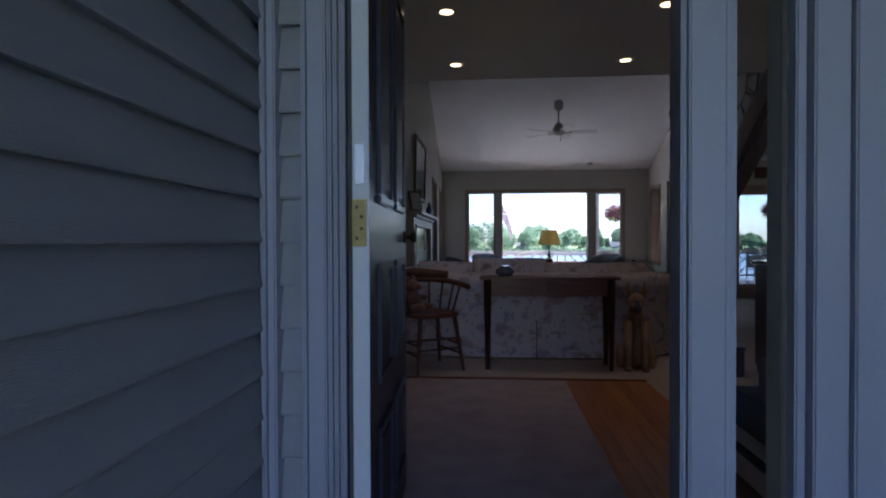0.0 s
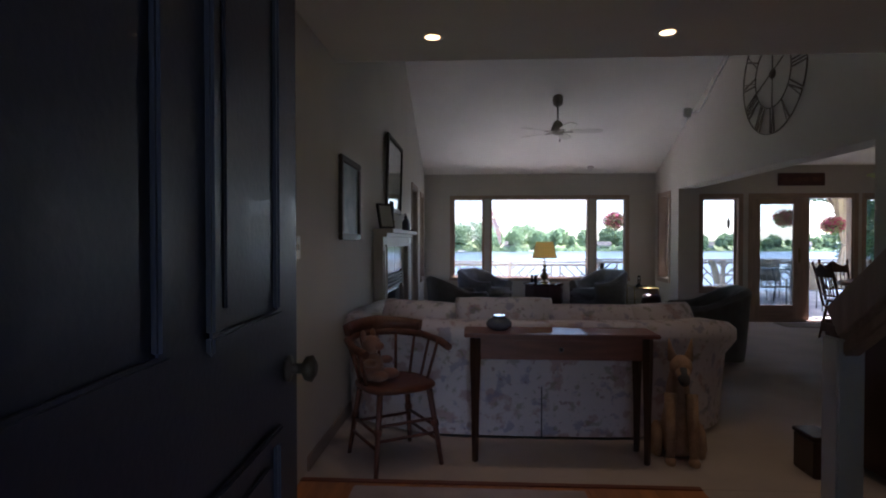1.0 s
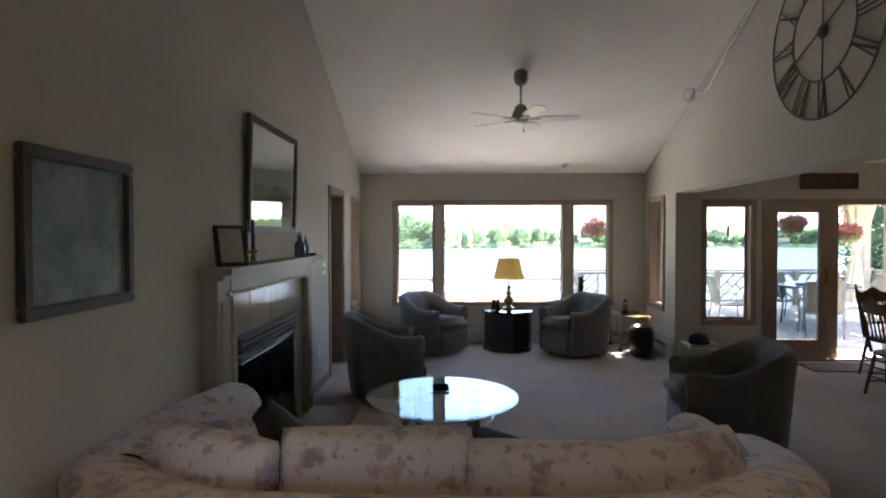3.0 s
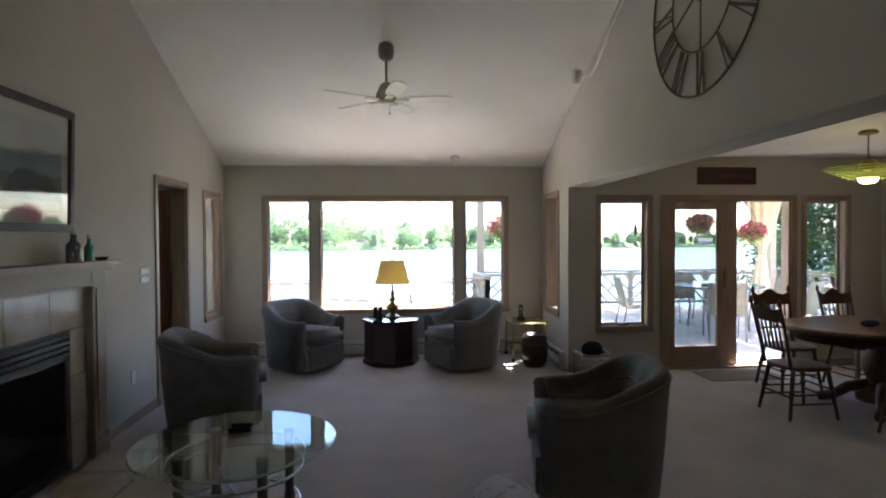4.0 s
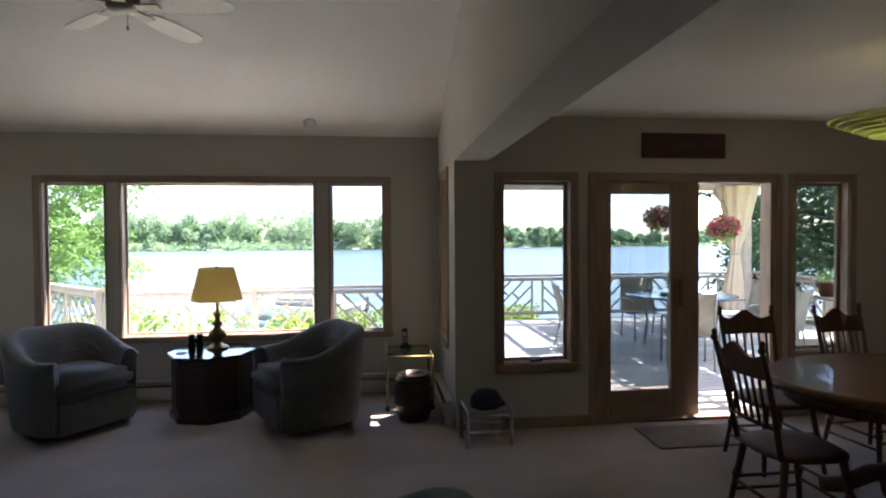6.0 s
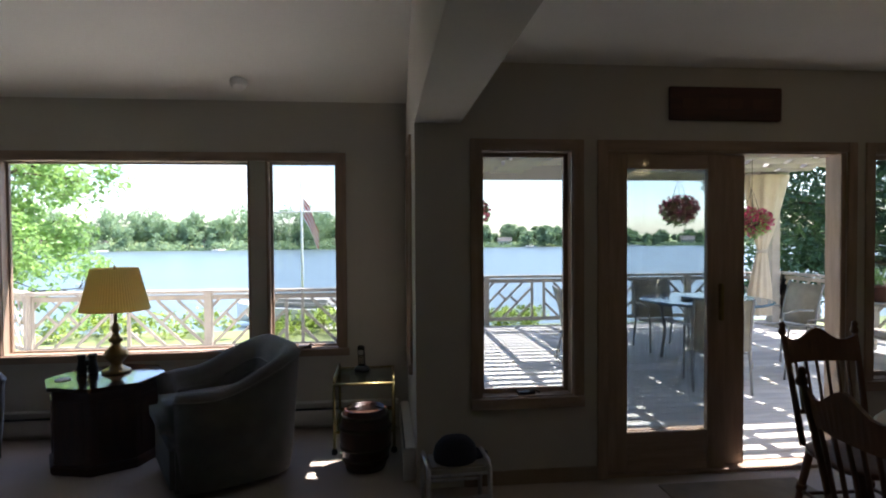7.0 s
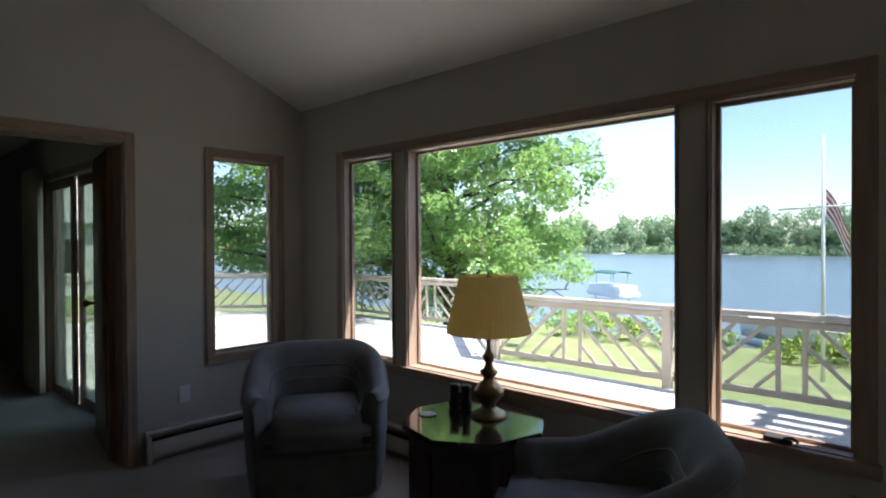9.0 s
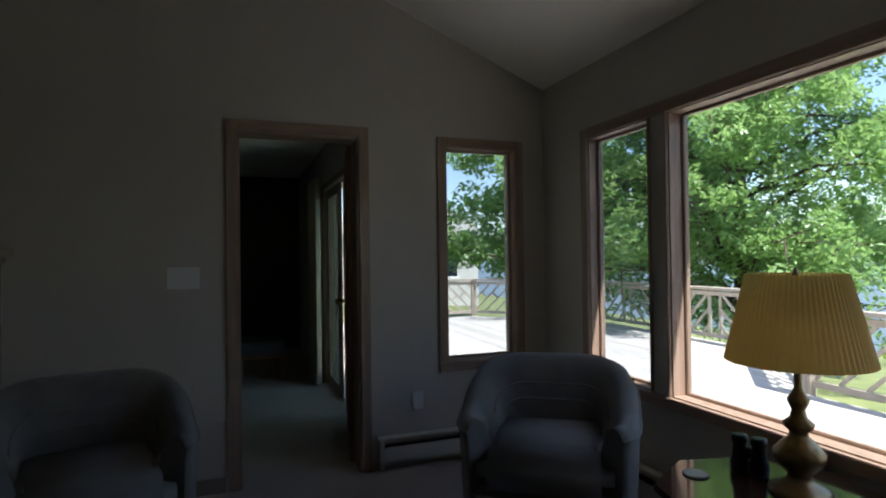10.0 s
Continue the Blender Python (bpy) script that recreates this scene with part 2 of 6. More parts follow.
M_CLOSET = mat("closet_door_stain", (0.15, 0.115, 0.085), 0.5, 0, 0.15, 4, 0.06, 60, stretch=(5, 5, 0.7))
M_SIGN = mat("dark_red_board", (0.075, 0.022, 0.014), 0.5, 0, 0.4, 5, 0.2, 60, stretch=(0.6, 1, 6))
M_SIGN2 = mat("sign_letter_paint", (0.11, 0.038, 0.024), 0.6, 0, 0.2, 8, 0.05, 60)
M_PENDANT = mat("green_glass_ring", (0.50, 0.62, 0.22), 0.12, 0, 0.08, 8, 0.0, 60, coat=0.5)
_nt = M_PENDANT.node_tree
_tr, _mx = _nt.nodes.new("ShaderNodeBsdfTranslucent"), _nt.nodes.new("ShaderNodeMixShader")
_tr.inputs[0].default_value = (0.78, 0.88, 0.34, 1)
_mx.inputs[0].default_value = 0.6
_nt.links.new(_nt.nodes["Principled BSDF"].outputs[0], _mx.inputs[1])
_nt.links.new(_tr.outputs[0], _mx.inputs[2])
_nt.links.new(_mx.outputs[0], _nt.nodes["Material Output"].inputs[0])
M_BULB = glow("lit_bowl", (1.0, 0.82, 0.42), 1.1)
M_CAN = glow("lit_downlight", (1.0, 0.74, 0.32), 1.1)
M_BOTTLE = mat("bottle_glass", (0.012, 0.014, 0.010), 0.08, 0, 0.1, 5, 0, 60)
M_TEAL = mat("teal_glass", (0.03, 0.20, 0.20), 0.1, 0, 0.15, 6, 0, 60, coat=0.5)
M_LABEL = mat("paper_label", (0.6, 0.56, 0.48), 0.7, 0, 0.1, 10, 0.05, 90)
M_CANDLE = mat("dark_teal_wax", (0.045, 0.075, 0.085), 0.5, 0, 0.1, 8, 0.02, 60)
M_BLUE = mat("blue_cloth", (0.02, 0.045, 0.16), 0.9, 0, 0.2, 10, 0.3, 200)
M_CAPCLOTH = mat("black_cloth", (0.012, 0.013, 0.024), 0.9, 0, 0.2, 10, 0.3, 200)
M_FLAGRED = mat("flag_red", (0.5, 0.05, 0.05), 0.8, 0, 0.15, 4, 0.05, 60)
M_FLAGWHITE = mat("flag_white", (0.75, 0.75, 0.75), 0.8, 0, 0.05, 4, 0.05, 60)
M_CONCRETE = mat("porch_concrete", (0.30, 0.29, 0.28), 0.9, 0, 0.12, 2, 0.3, 80)
M_ROOF = mat("roof_shingle", (0.12, 0.11, 0.10), 0.9, 0, 0.2, 4, 0.4, 40)
M_HOUSEWALL = mat("far_house_paint", (0.60, 0.58, 0.54), 0.8, 0, 0.1, 1, 0.1, 10)


# ---- building helpers ----
def cuboid(bm, x0, x1, y0, y1, z0, z1, m=None):
    v = [bm.verts.new((x, y, z)) for z in (z0, z1) for x, y in ((x0, y0), (x1, y0), (x1, y1), (x0, y1))]
    if m is not None:
        for q in v:
            q.co = m @ q.co
    for a in ((3, 2, 1, 0), (4, 5, 6, 7), (0, 1, 5, 4), (1, 2, 6, 5), (2, 3, 7, 6), (3, 0, 4, 7)):
        bm.faces.new([v[i] for i in a])
    return v


def beam(bm, a, b, w, d, up=(0, 0, 1)):
    """A bar of section w by d from a to b."""
    a, b = Vector(a), Vector(b)
    ax = (b - a)
    L = ax.length
    ax.normalize()
    side = ax.cross(Vector(up))
    if side.length < 1e-4:
        side = ax.cross(Vector((1, 0, 0)))
    side.normalize()
    upv = side.cross(ax)
    v = [bm.verts.new(p + side * (sx * w / 2) + upv * (sz * d / 2)) for p in (a, b) for sx, sz in ((-1, -1), (1, -1), (1, 1), (-1, 1))]
    for f in ((3, 2, 1, 0), (4, 5, 6, 7), (0, 1, 5, 4), (1, 2, 6, 5), (2, 3, 7, 6), (3, 0, 4, 7)):
        bm.faces.new([v[i] for i in f])


def lathe(bm, prof, seg=24, at=(0, 0), sx=1.0, sy=1.0, close=True):
    """A turned shape from (radius, height) pairs."""
    rings = []
    for r, z in prof:
        rings.append([bm.verts.new((at[0] + sx * r * math.cos(2 * math.pi * i / seg), at[1] + sy * r * math.sin(2 * math.pi * i / seg), z)) for i in range(seg)])
    for a, b in zip(rings, rings[1:]):
        for i in range(seg):
            f = bm.faces.new((a[i], a[(i + 1) % seg], b[(i + 1) % seg], b[i]))
            f.smooth = True
    if close:
        bm.faces.new(rings[0][::-1])
        bm.faces.new(rings[-1])


def tube(bm, pts, r, seg=8, r2=None):
    """A round bar along points; its radius runs from r to r2."""
    pts = [Vector(p) for p in pts]
    r2 = r if r2 is None else r2
    rings = []
    for i, p in enumerate(pts):
        d = (pts[min(i + 1, len(pts) - 1)] - pts[max(i - 1, 0)]).normalized()
        ref = Vector((0, 0, 1)) if abs(d.z) < 0.9 else Vector((1, 0, 0))
        u = d.cross(ref).normalized()
        w = d.cross(u)
        rr = r + (r2 - r) * i / max(1, len(pts) - 1)
        rings.append([bm.verts.new(p + (u * math.cos(2 * math.pi * k / seg) + w * math.sin(2 * math.pi * k / seg)) * rr) for k in range(seg)])
    for a, b in zip(rings, rings[1:]):
        for k in range(seg):
            f = bm.faces.new((a[k], a[(k + 1) % seg], b[(k + 1) % seg], b[k]))
            f.smooth = True
    bm.faces.new(rings[0][::-1])
    bm.faces.new(rings[-1])


def arc(c, r, a0, a1, n, z=0.0, plane="xy"):
    out = []
    for i in range(n + 1):
        a = radians(a0 + (a1 - a0) * i / n)
        u, v = r * math.cos(a), r * math.sin(a)
        out.append((c[0] + u, c[1] + v, z) if plane == "xy" else (c[0] + u, z, c[1] + v) if plane == "xz" else (z, c[0] + u, c[1] + v))
    return out


def pillow(bm, w, h, d, m, n=16, pinch=0.35):
    """A stuffed cushion: w by h, d thick, with drawn-in corners, laid by m."""
    for s in (1, -1):
        g = []
        for i in range(n + 1):
            row = []
            for j in range(n + 1):
                u, v = 2 * i / n - 1, 2 * j / n - 1
                t = max(0.0, (1 - u * u) * (1 - v * v)) ** 0.42
                k = 1 - 0.2 * pinch * (u * u * v * v)
                row.append(bm.verts.new(m @ Vector((u * w / 2 * k * (1 - 0.05 * (1 - abs(v))), s * (d / 2 * t + 0.004), v * h / 2 * k * (1 - 0.05 * (1 - abs(u)))))))
            g.append(row)
        for i in range(n):
            for j in range(n):
                q = (g[i][j], g[i + 1][j], g[i + 1][j + 1], g[i][j + 1])
                f = bm.faces.new(q if s < 0 else q[::-1])
                f.smooth = True
    bmesh.ops.remove_doubles(bm, verts=bm.verts, dist=0.0085)


def part(name, bm, material, parent=None, label="", bevel=0.0, smooth=False):
    """Links a bmesh as one mesh object, under a thing or a part if one is given."""
    bmesh.ops.recalc_face_normals(bm, faces=bm.faces)
    if bevel:
        bmesh.ops.bevel(bm, geom=[e for e in bm.edges if len(e.link_faces) == 2 and e.calc_face_angle(0) > 0.6], offset=bevel, segments=2, affect="EDGES", clamp_overlap=True)
    me = bpy.data.meshes.new(name)
    bm.to_mesh(me)
    bm.free()
    if smooth:
        for q in me.polygons:
            q.use_smooth = True
    me.materials.append(material)
    ob = new(name, me)
    if parent is not None:
        ob.parent = parent
    if label:
        ob["label"] = label
    return ob


def block(name, x0, x1, y0, y1, z0, z1, material, parent=None, bevel=0.004, label=""):
    bm = bmesh.new()
    cuboid(bm, x0, x1, y0, y1, z0, z1)
    return part(name, bm, material, parent, label, bevel)


def thing(name, label, category, at=(0, 0, 0), turn=0.0, group="", kind=""):
    e = new(name)
    e.empty_display_size = 0.1
    e.matrix_basis = pose(*at, 0, 0, turn)
    return tagged(e, label, category, group, kind)


def wall(name, label, axis, at0, at1, u0, u1, z0, z1, holes, material):
    """A wall across axis between at0 and at1, from u0 to u1 along it, with openings (u0, u1, z0, z1) right through."""
    us = sorted({u0, u1, *[h[0] for h in holes], *[h[1] for h in holes]})
    bm = bmesh.new()
    for a, b in zip(us, us[1:]):
        mid = (a + b) / 2
        cuts = sorted([(h[2], h[3]) for h in holes if h[0] < mid < h[1]])
        low = z0
        for c, d in cuts + [(z1, z1)]:
            if c - low > 1e-4:
                if axis == "x":
                    cuboid(bm, at0, at1, a, b, low, c)
                else:
                    cuboid(bm, a, b, at0, at1, low, c)
            low = d
    bmesh.ops.remove_doubles(bm, verts=bm.verts, dist=1e-4)
    return tagged(part(name, bm, material), label, "wall", kind="structure")


# ---- the house: floors, walls, ceilings ----
XL, XR, YN, YD = -0.92, 3.16, 11.13, 10.0
SLOPE, EAVE = 0.42, 2.44


def vault(y):
    return EAVE + SLOPE * (YN - y)


wall("wall_west", "warm grey painted wall with fireplace and doorway", "x", XL - 0.15, XL, 1.12, 11.28, -0.2, 5.6,
     [(9.14, 9.84, -0.2, 2.04), (10.41, 10.90, 0.63, 2.01), (2.78, 3.60, 0, 2.04)], M_WALL)
wall("wall_north", "warm grey painted wall round the lake windows", "y", YN, YN + 0.10, XL, XR, -0.2, 2.7,
     [(-0.39, 0.14, 0.60, 2.00), (0.28, 1.99, 0.60, 2.00), (2.135, 2.64, 0.60, 2.00)], M_WALL)
wall("wall_east_header", "warm grey header wall above the dining opening", "x", XR, XR + 0.26, 5.65, YD, 2.07, 5.6, [], M_WALL)
wall("wall_east_corner", "warm grey wall with a narrow window", "x", XR, XR + 0.26, YD, 11.28, -0.2, 3.4, [(10.41, 10.90, 0.63, 2.01)], M_WALL)
wall("wall_east_entry", "warm grey wall beside the entry", "x", XR, XR + 0.26, 1.12, 5.65, -0.2, 5.6, [], M_WALL)
wall("wall_dining_north", "warm grey dining wall round glazed doors", "y", YD, YD + 0.15, XR + 0.26, 6.9, -0.2, 2.6,
     [(3.535, 4.075, 0.505, 1.925), (4.28, 5.79, 0, 1.925), (5.97, 6.45, 0.53, 1.925)], M_WALL)
wall("wall_dining_east", "plain warm grey dining side wall", "x", 6.9, 7.05, 4.85, YD + 0.15, -0.2, 2.6, [], M_WALL)
wall("wall_dining_south", "warm grey wall closing the dining room", "y", 4.85, 5.0, XR + 0.26, 6.9, -0.2, 2.6, [], M_WALL)
wall("wall_south", "front wall with entrance opening and sidelight", "y", 1.03, 1.12, -1.07, 3.42, -0.2, 2.8,
     [(-0.36, 0.46, 0, 2.06), (0.565, 0.685, 0.06, 2.06)], M_WALL)
wall("wall_loft", "plain painted wall above the entry ceiling", "y", 4.57, 4.705, XL, XR, 2.62, 5.6, [], M_WALL)
bm = bmesh.new()
cuboid(bm, XL, XR, 1.12, 4.71, 2.45, 2.6)
tagged(part("ceiling_entry", bm, M_CEIL), "flat painted entry ceiling with downlights", "ceiling", kind="structure")
bm = bmesh.new()
v = [bm.verts.new(p) for p in ((XL - 0.15, 4.5, vault(4.5)), (XR + 0.26, 4.5, vault(4.5)), (XR + 0.26, 11.42, vault(11.42)), (XL - 0.15, 11.42, vault(11.42)))]
w = [bm.verts.new(q.co + Vector((0, 0, 0.2))) for q in v]
bm.faces.new(v)
bm.faces.new(w)
for i in range(4):
    bm.faces.new((v[i], v[(i + 1) % 4], w[(i + 1) % 4], w[i]))
tagged(part("ceiling_vault", bm, M_CEIL), "sloping white vaulted ceiling", "ceiling", kind="structure")
bm = bmesh.new()
# Stretched past the east wall as an unseen eave, added to stop the sun.
cuboid(bm, XR + 0.26, 8.2, 4.85, 10.45, 2.42, 2.6)
tagged(part("ceiling_dining", bm, M_CEIL), "flat white dining room ceiling with an added unseen sun-blocking eave", "ceiling", kind="structure")
bm = bmesh.new()
cuboid(bm, XL - 0.15, XR + 0.26, 3.9, 11.28, -0.2, 0.0)
cuboid(bm, XR + 0.26, 6.9, 5.0, YD + 0.15, -0.2, 0.0)
cuboid(bm, 1.15, XR, 1.12, 3.9, -0.2, -0.002)
tagged(part("floor_carpet", bm, M_CARPET), "beige wall-to-wall carpet", "carpet", kind="structure")
floor_wood = tagged(new("floor_entry"), "orange-brown strip wood entry floor", "floor", kind="structure")
bm = bmesh.new()
cuboid(bm, XL, 1.15, 1.12, 3.9, -0.2, -0.012)
part("subfloor", bm, M_WALNUT, floor_wood)
rng = random.Random(4)
for i in range(25):
    x0 = XL + i * 0.083
    y = 1.12 - rng.random() * 0.6
    while y < 3.89:
        y1 = min(3.89, y + 0.9 + rng.random() * 0.5)
        block("plank", x0 + 0.0008, min(1.15, x0 + 0.0822), max(1.12, y) + 0.0008, y1 - 0.0008, -0.011, 0.001, M_FLOORWOOD, floor_wood, 0)
        y = y1
block("threshold_strip", -0.92, 1.15, 3.875, 3.915, 0.0, 0.008, M_CHERRY, floor_wood, 0.002)
bm = bmesh.new()
cuboid(bm, -0.62, 0.55, 1.35, 3.82, 0.002, 0.014)
tagged(part("runner_rug", bm, M_RUG, bevel=0.004), "blue-grey woven runner rug on the entry floor", "rug")


# ---- baseboard and casing ----
def trim_run(name, label, bars, material=M_OAKH):
    bm = bmesh.new()
    for b in bars:
        cuboid(bm, *b)
    return tagged(part(name, bm, material, bevel=0.003), label, "trim", kind="structure")


trim_run("baseboard_west", "low painted baseboard on the fireplace wall", [(XL, XL + 0.012, 8.2, 9.07, 0, 0.085), (XL, XL + 0.012, 4.0, 5.85, 0, 0.085)], M_MANTEL)
trim_run("baseboard_dining", "low oak baseboard on the dining wall", [(3.43, 4.22, YD - 0.012, YD, 0, 0.085), (5.86, 6.9, YD - 0.012, YD, 0, 0.085), (6.888, 6.9, 5.0, 9.98, 0, 0.085)], M_MANTEL)


def casing_x(parent, x, s, y0, y1, z0, z1, w=0.062, t=0.016, sill=True):
    """Flat casing round an opening in a wall across x, on the face at x, proud towards s."""
    a, b = sorted((x + s * 0.001, x + s * t))
    block("casing", a, b, y0 - w, y0, z0 if sill else 0, z1 + w, M_OAK, parent)
    block("casing", a, b, y1, y1 + w, z0 if sill else 0, z1 + w, M_OAK, parent)
    block("head_casing", a, b, y0, y1, z1, z1 + w, M_OAKH, parent)
    if sill:
        a, b = sorted((x + s * 0.001, x + s * (t + 0.012)))
        block("window_sill", a, b, y0 - w, y1 + w, z0 - w, z0, M_OAKH, parent)


def casing_y(parent, y, s, x0, x1, z0, z1, w=0.062, t=0.016, sill=True):
    a, b = sorted((y + s * 0.001, y + s * t))
    block("casing", x0 - w, x0, a, b, z0 if sill else 0, z1 + w, M_OAK, parent)
    block("casing", x1, x1 + w, a, b, z0 if sill else 0, z1 + w, M_OAK, parent)
    block("head_casing", x0, x1, a, b, z1, z1 + w, M_OAKH, parent)
    if sill:
        a, b = sorted((y + s * 0.001, y + s * (t + 0.012)))
        block("window_sill", x0 - w, x1 + w, a, b, z0 - w, z0, M_OAKH, parent)


def glazing_y(parent, x0, x1, z0, z1, y, rail=0.035, depth=0.03, material=M_OAK, crank=False, clear=M_GLASS):
    """A sash with its pane, in the plane y."""
    sash = block("sash", x0, x0 + rail, y - depth / 2, y + depth / 2, z0, z1, material, parent)
    block("sash", x1 - rail, x1, y - depth / 2, y + depth / 2, z0, z1, material, parent)
    block("sash", x0 + rail, x1 - rail, y - depth / 2, y + depth / 2, z1 - rail, z1, material, parent)
    block("sash", x0 + rail, x1 - rail, y - depth / 2, y + depth / 2, z0, z0 + rail, material, parent)
    p = block("pane", x0 + rail, x1 - rail, y - 0.003, y + 0.003, z0 + rail, z1 - rail, clear, parent, 0, "clear glass")
    p.visible_shadow = False
    if crank:
        bm = bmesh.new()
        cx = (x0 + x1) / 2
        cuboid(bm, cx - 0.05, cx + 0.05, y - 0.075, y - 0.016, z0 + 0.001, z0 + 0.022)
        tube(bm, [(cx + 0.02, y - 0.06, z0 + 0.02), (cx + 0.05, y - 0.08, z0 + 0.035), (cx + 0.075, y - 0.08, z0 + 0.02)], 0.006, 6)
        part("crank_handle", bm, M_DARKMETAL, parent, "dark metal crank")


def glazing_x(parent, y0, y1, z0, z1, x, rail=0.035, depth=0.03, material=M_OAK, clear=M_SCREEN):
    for a, b in ((y0, y0 + rail), (y1 - rail, y1)):
        block("sash", x - depth / 2, x + depth / 2, a, b, z0, z1, material, parent)
    for a, b in ((z0, z0 + rail), (z1 - rail, z1)):
        block("sash", x - depth / 2, x + depth / 2, y0 + rail, y1 - rail, a, b, material, parent)
    p = block("pane", x - 0.003, x + 0.003, y0 + rail, y1 - rail, z0 + rail, z1 - rail, clear, parent, 0, "clear glass")
    p.visible_shadow = False


def lining(parent, axis, u0, u1, z0, z1, a, b, t=0.006):
    """Thin oak boards that line an opening between the depths a and b."""
    for nm, c, d, e, f in (("side_lining", u0, u0 + t, z0, z1), ("side_lining", u1 - t, u1, z0, z1), ("head_lining", u0 + t, u1 - t, z1 - t, z1), ("sill_lining", u0 + t, u1 - t, z0, z0 + t)):
        if axis == "y":
            block(nm, c, d, a, b, e, f, M_OAK, parent, 0)
        else:
            block(nm, a, b, c, d, e, f, M_OAK, parent, 0)


win = tagged(new("window_1"), "triple lake window in oak casing, large fixed middle pane", "window", kind="structure")
glazing_y(win, -0.39, 0.14, 0.60, 2.00, 11.20, 0.022, crank=True, clear=M_SCREEN)
glazing_y(win, 0.28, 1.99, 0.60, 2.00, 11.22, 0.02)
glazing_y(win, 2.135, 2.64, 0.60, 2.00, 11.20, 0.022, crank=True, clear=M_SCREEN)
for x0, x1 in ((-0.455, -0.39), (0.14, 0.155), (0.265, 0.28), (1.99, 2.005), (2.12, 2.135), (2.64, 2.705)):
    block("casing", x0, x1, YN - 0.018, YN - 0.001, 0.60, 2.062, M_OAK, win)
block("head_casing", -0.39, 2.64, YN - 0.018, YN - 0.001, 2.0, 2.062, M_OAKH, win)
for x0, x1, y in ((-0.39, 0.14, 11.184), (0.28, 1.99, 11.204), (2.135, 2.64, 11.184)):
    lining(win, "y", x0, x1, 0.60, 2.00, YN, y)
block("window_sill", -0.47, 2.72, YN - 0.03, YN - 0.001, 0.545, 0.60, M_OAKH, win)
win = tagged(new("window_2"), "narrow casement window in oak casing beside the doorway", "window", kind="structure")
casing_x(win, XL, 1, 10.41, 10.90, 0.63, 2.01)
glazing_x(win, 10.41, 10.90, 0.63, 2.01, XL - 0.06, 0.022)
lining(win, "x", 10.41, 10.90, 0.63, 2.01, XL - 0.044, XL)
win = tagged(new("window_3"), "narrow casement window in oak casing beside the dining opening", "window", kind="structure")
casing_x(win, XR, -1, 10.41, 10.90, 0.63, 2.01)
glazing_x(win, 10.41, 10.90, 0.63, 2.01, XR + 0.12, 0.022)
lining(win, "x", 10.41, 10.90, 0.63, 2.01, XR, XR + 0.104)
win = tagged(new("window_4"), "narrow dining window in oak casing", "window", kind="structure")
casing_y(win, YD, -1, 3.535, 4.075, 0.505, 1.925)
glazing_y(win, 3.535, 4.075, 0.505, 1.925, YD + 0.10, 0.03, crank=True, clear=M_SCREEN)
lining(win, "y", 3.535, 4.075, 0.505, 1.925, YD, YD + 0.084)
win = tagged(new("window_5"), "narrow fixed window beside the patio door", "window", kind="structure")
casing_y(win, YD, -1, 5.97, 6.45, 0.53, 1.925)
glazing_y(win, 5.97, 6.45, 0.53, 1.925, YD + 0.10, 0.03, clear=M_SCREEN)
lining(win, "y", 5.97, 6.45, 0.53, 1.925, YD, YD + 0.084)
slider = tagged(new("door_1"), "oak sliding patio door standing open to the deck", "door", kind="structure")
casing_y(slider, YD, -1, 4.28, 5.79, 0, 1.925, sill=False)
block("threshold", 4.28, 5.79, YD, YD + 0.14, 0, 0.022, M_OAKH, slider)
for x0, x1, y, right, clear in ((4.295, 5.03, YD + 0.05, 0.115, M_SCREEN), (4.30, 5.185, YD + 0.10, 0.155, M_SCREEN)):
    leaf = block("door_panel", x0, x0 + 0.12, y - 0.02, y + 0.02, 0.022, 1.915, M_OAK, slider)
    block("stile", x1 - right, x1, y - 0.02, y + 0.02, 0.022, 1.915, M_OAK, leaf)
    block("top_rail", x0 + 0.12, x1 - right, y - 0.02, y + 0.02, 1.825, 1.915, M_OAKH, leaf)
    block("bottom_rail", x0 + 0.12, x1 - right, y - 0.02, y + 0.02, 0.022, 0.255, M_OAKH, leaf)
    p = block("pane", x0 + 0.12, x1 - right, y - 0.003, y + 0.003, 0.255, 1.825, clear, leaf, 0, "clear glass")
    p.visible_shadow = False
block("head_jamb", 4.28, 5.755, YD + 0.001, YD + 0.13, 1.9155, 1.9248, M_OAKH, slider, 0.001)
block("jamb", 5.755, 5.79, YD, YD + 0.13, 0.022, 1.925, M_OAK, slider)
bm = bmesh.new()
cuboid(bm, 4.985, 5.005, YD + 0.003, YD + 0.029, 0.92, 1.14)
part("door_handle", bm, M_BRASS, slider, bevel=0.004)

# ---- doorway to the next room ----
dw = tagged(new("door_2"), "oak-cased doorway with its oak door folded back into the next room", "door", kind="structure")
casing_x(dw, XL, 1, 9.14, 9.84, 0, 2.04, sill=False)
block("jamb", XL - 0.15, XL - 0.001, 9.14, 9.155, 0, 2.025, M_OAK, dw)
block("jamb", XL - 0.15, XL - 0.001, 9.825, 9.84, 0, 2.025, M_OAK, dw)
block("head_jamb", XL - 0.15, XL - 0.001, 9.155, 9.825, 2.025, 2.04, M_OAKH, dw)
leaf = block("door_leaf", -0.69, 0.0, -0.0175, 0.0175, 0.01, 2.02, M_DOORWOOD, dw)
leaf.matrix_basis = pose(XL - 0.162, 9.815, 0, 0, 0, -9)
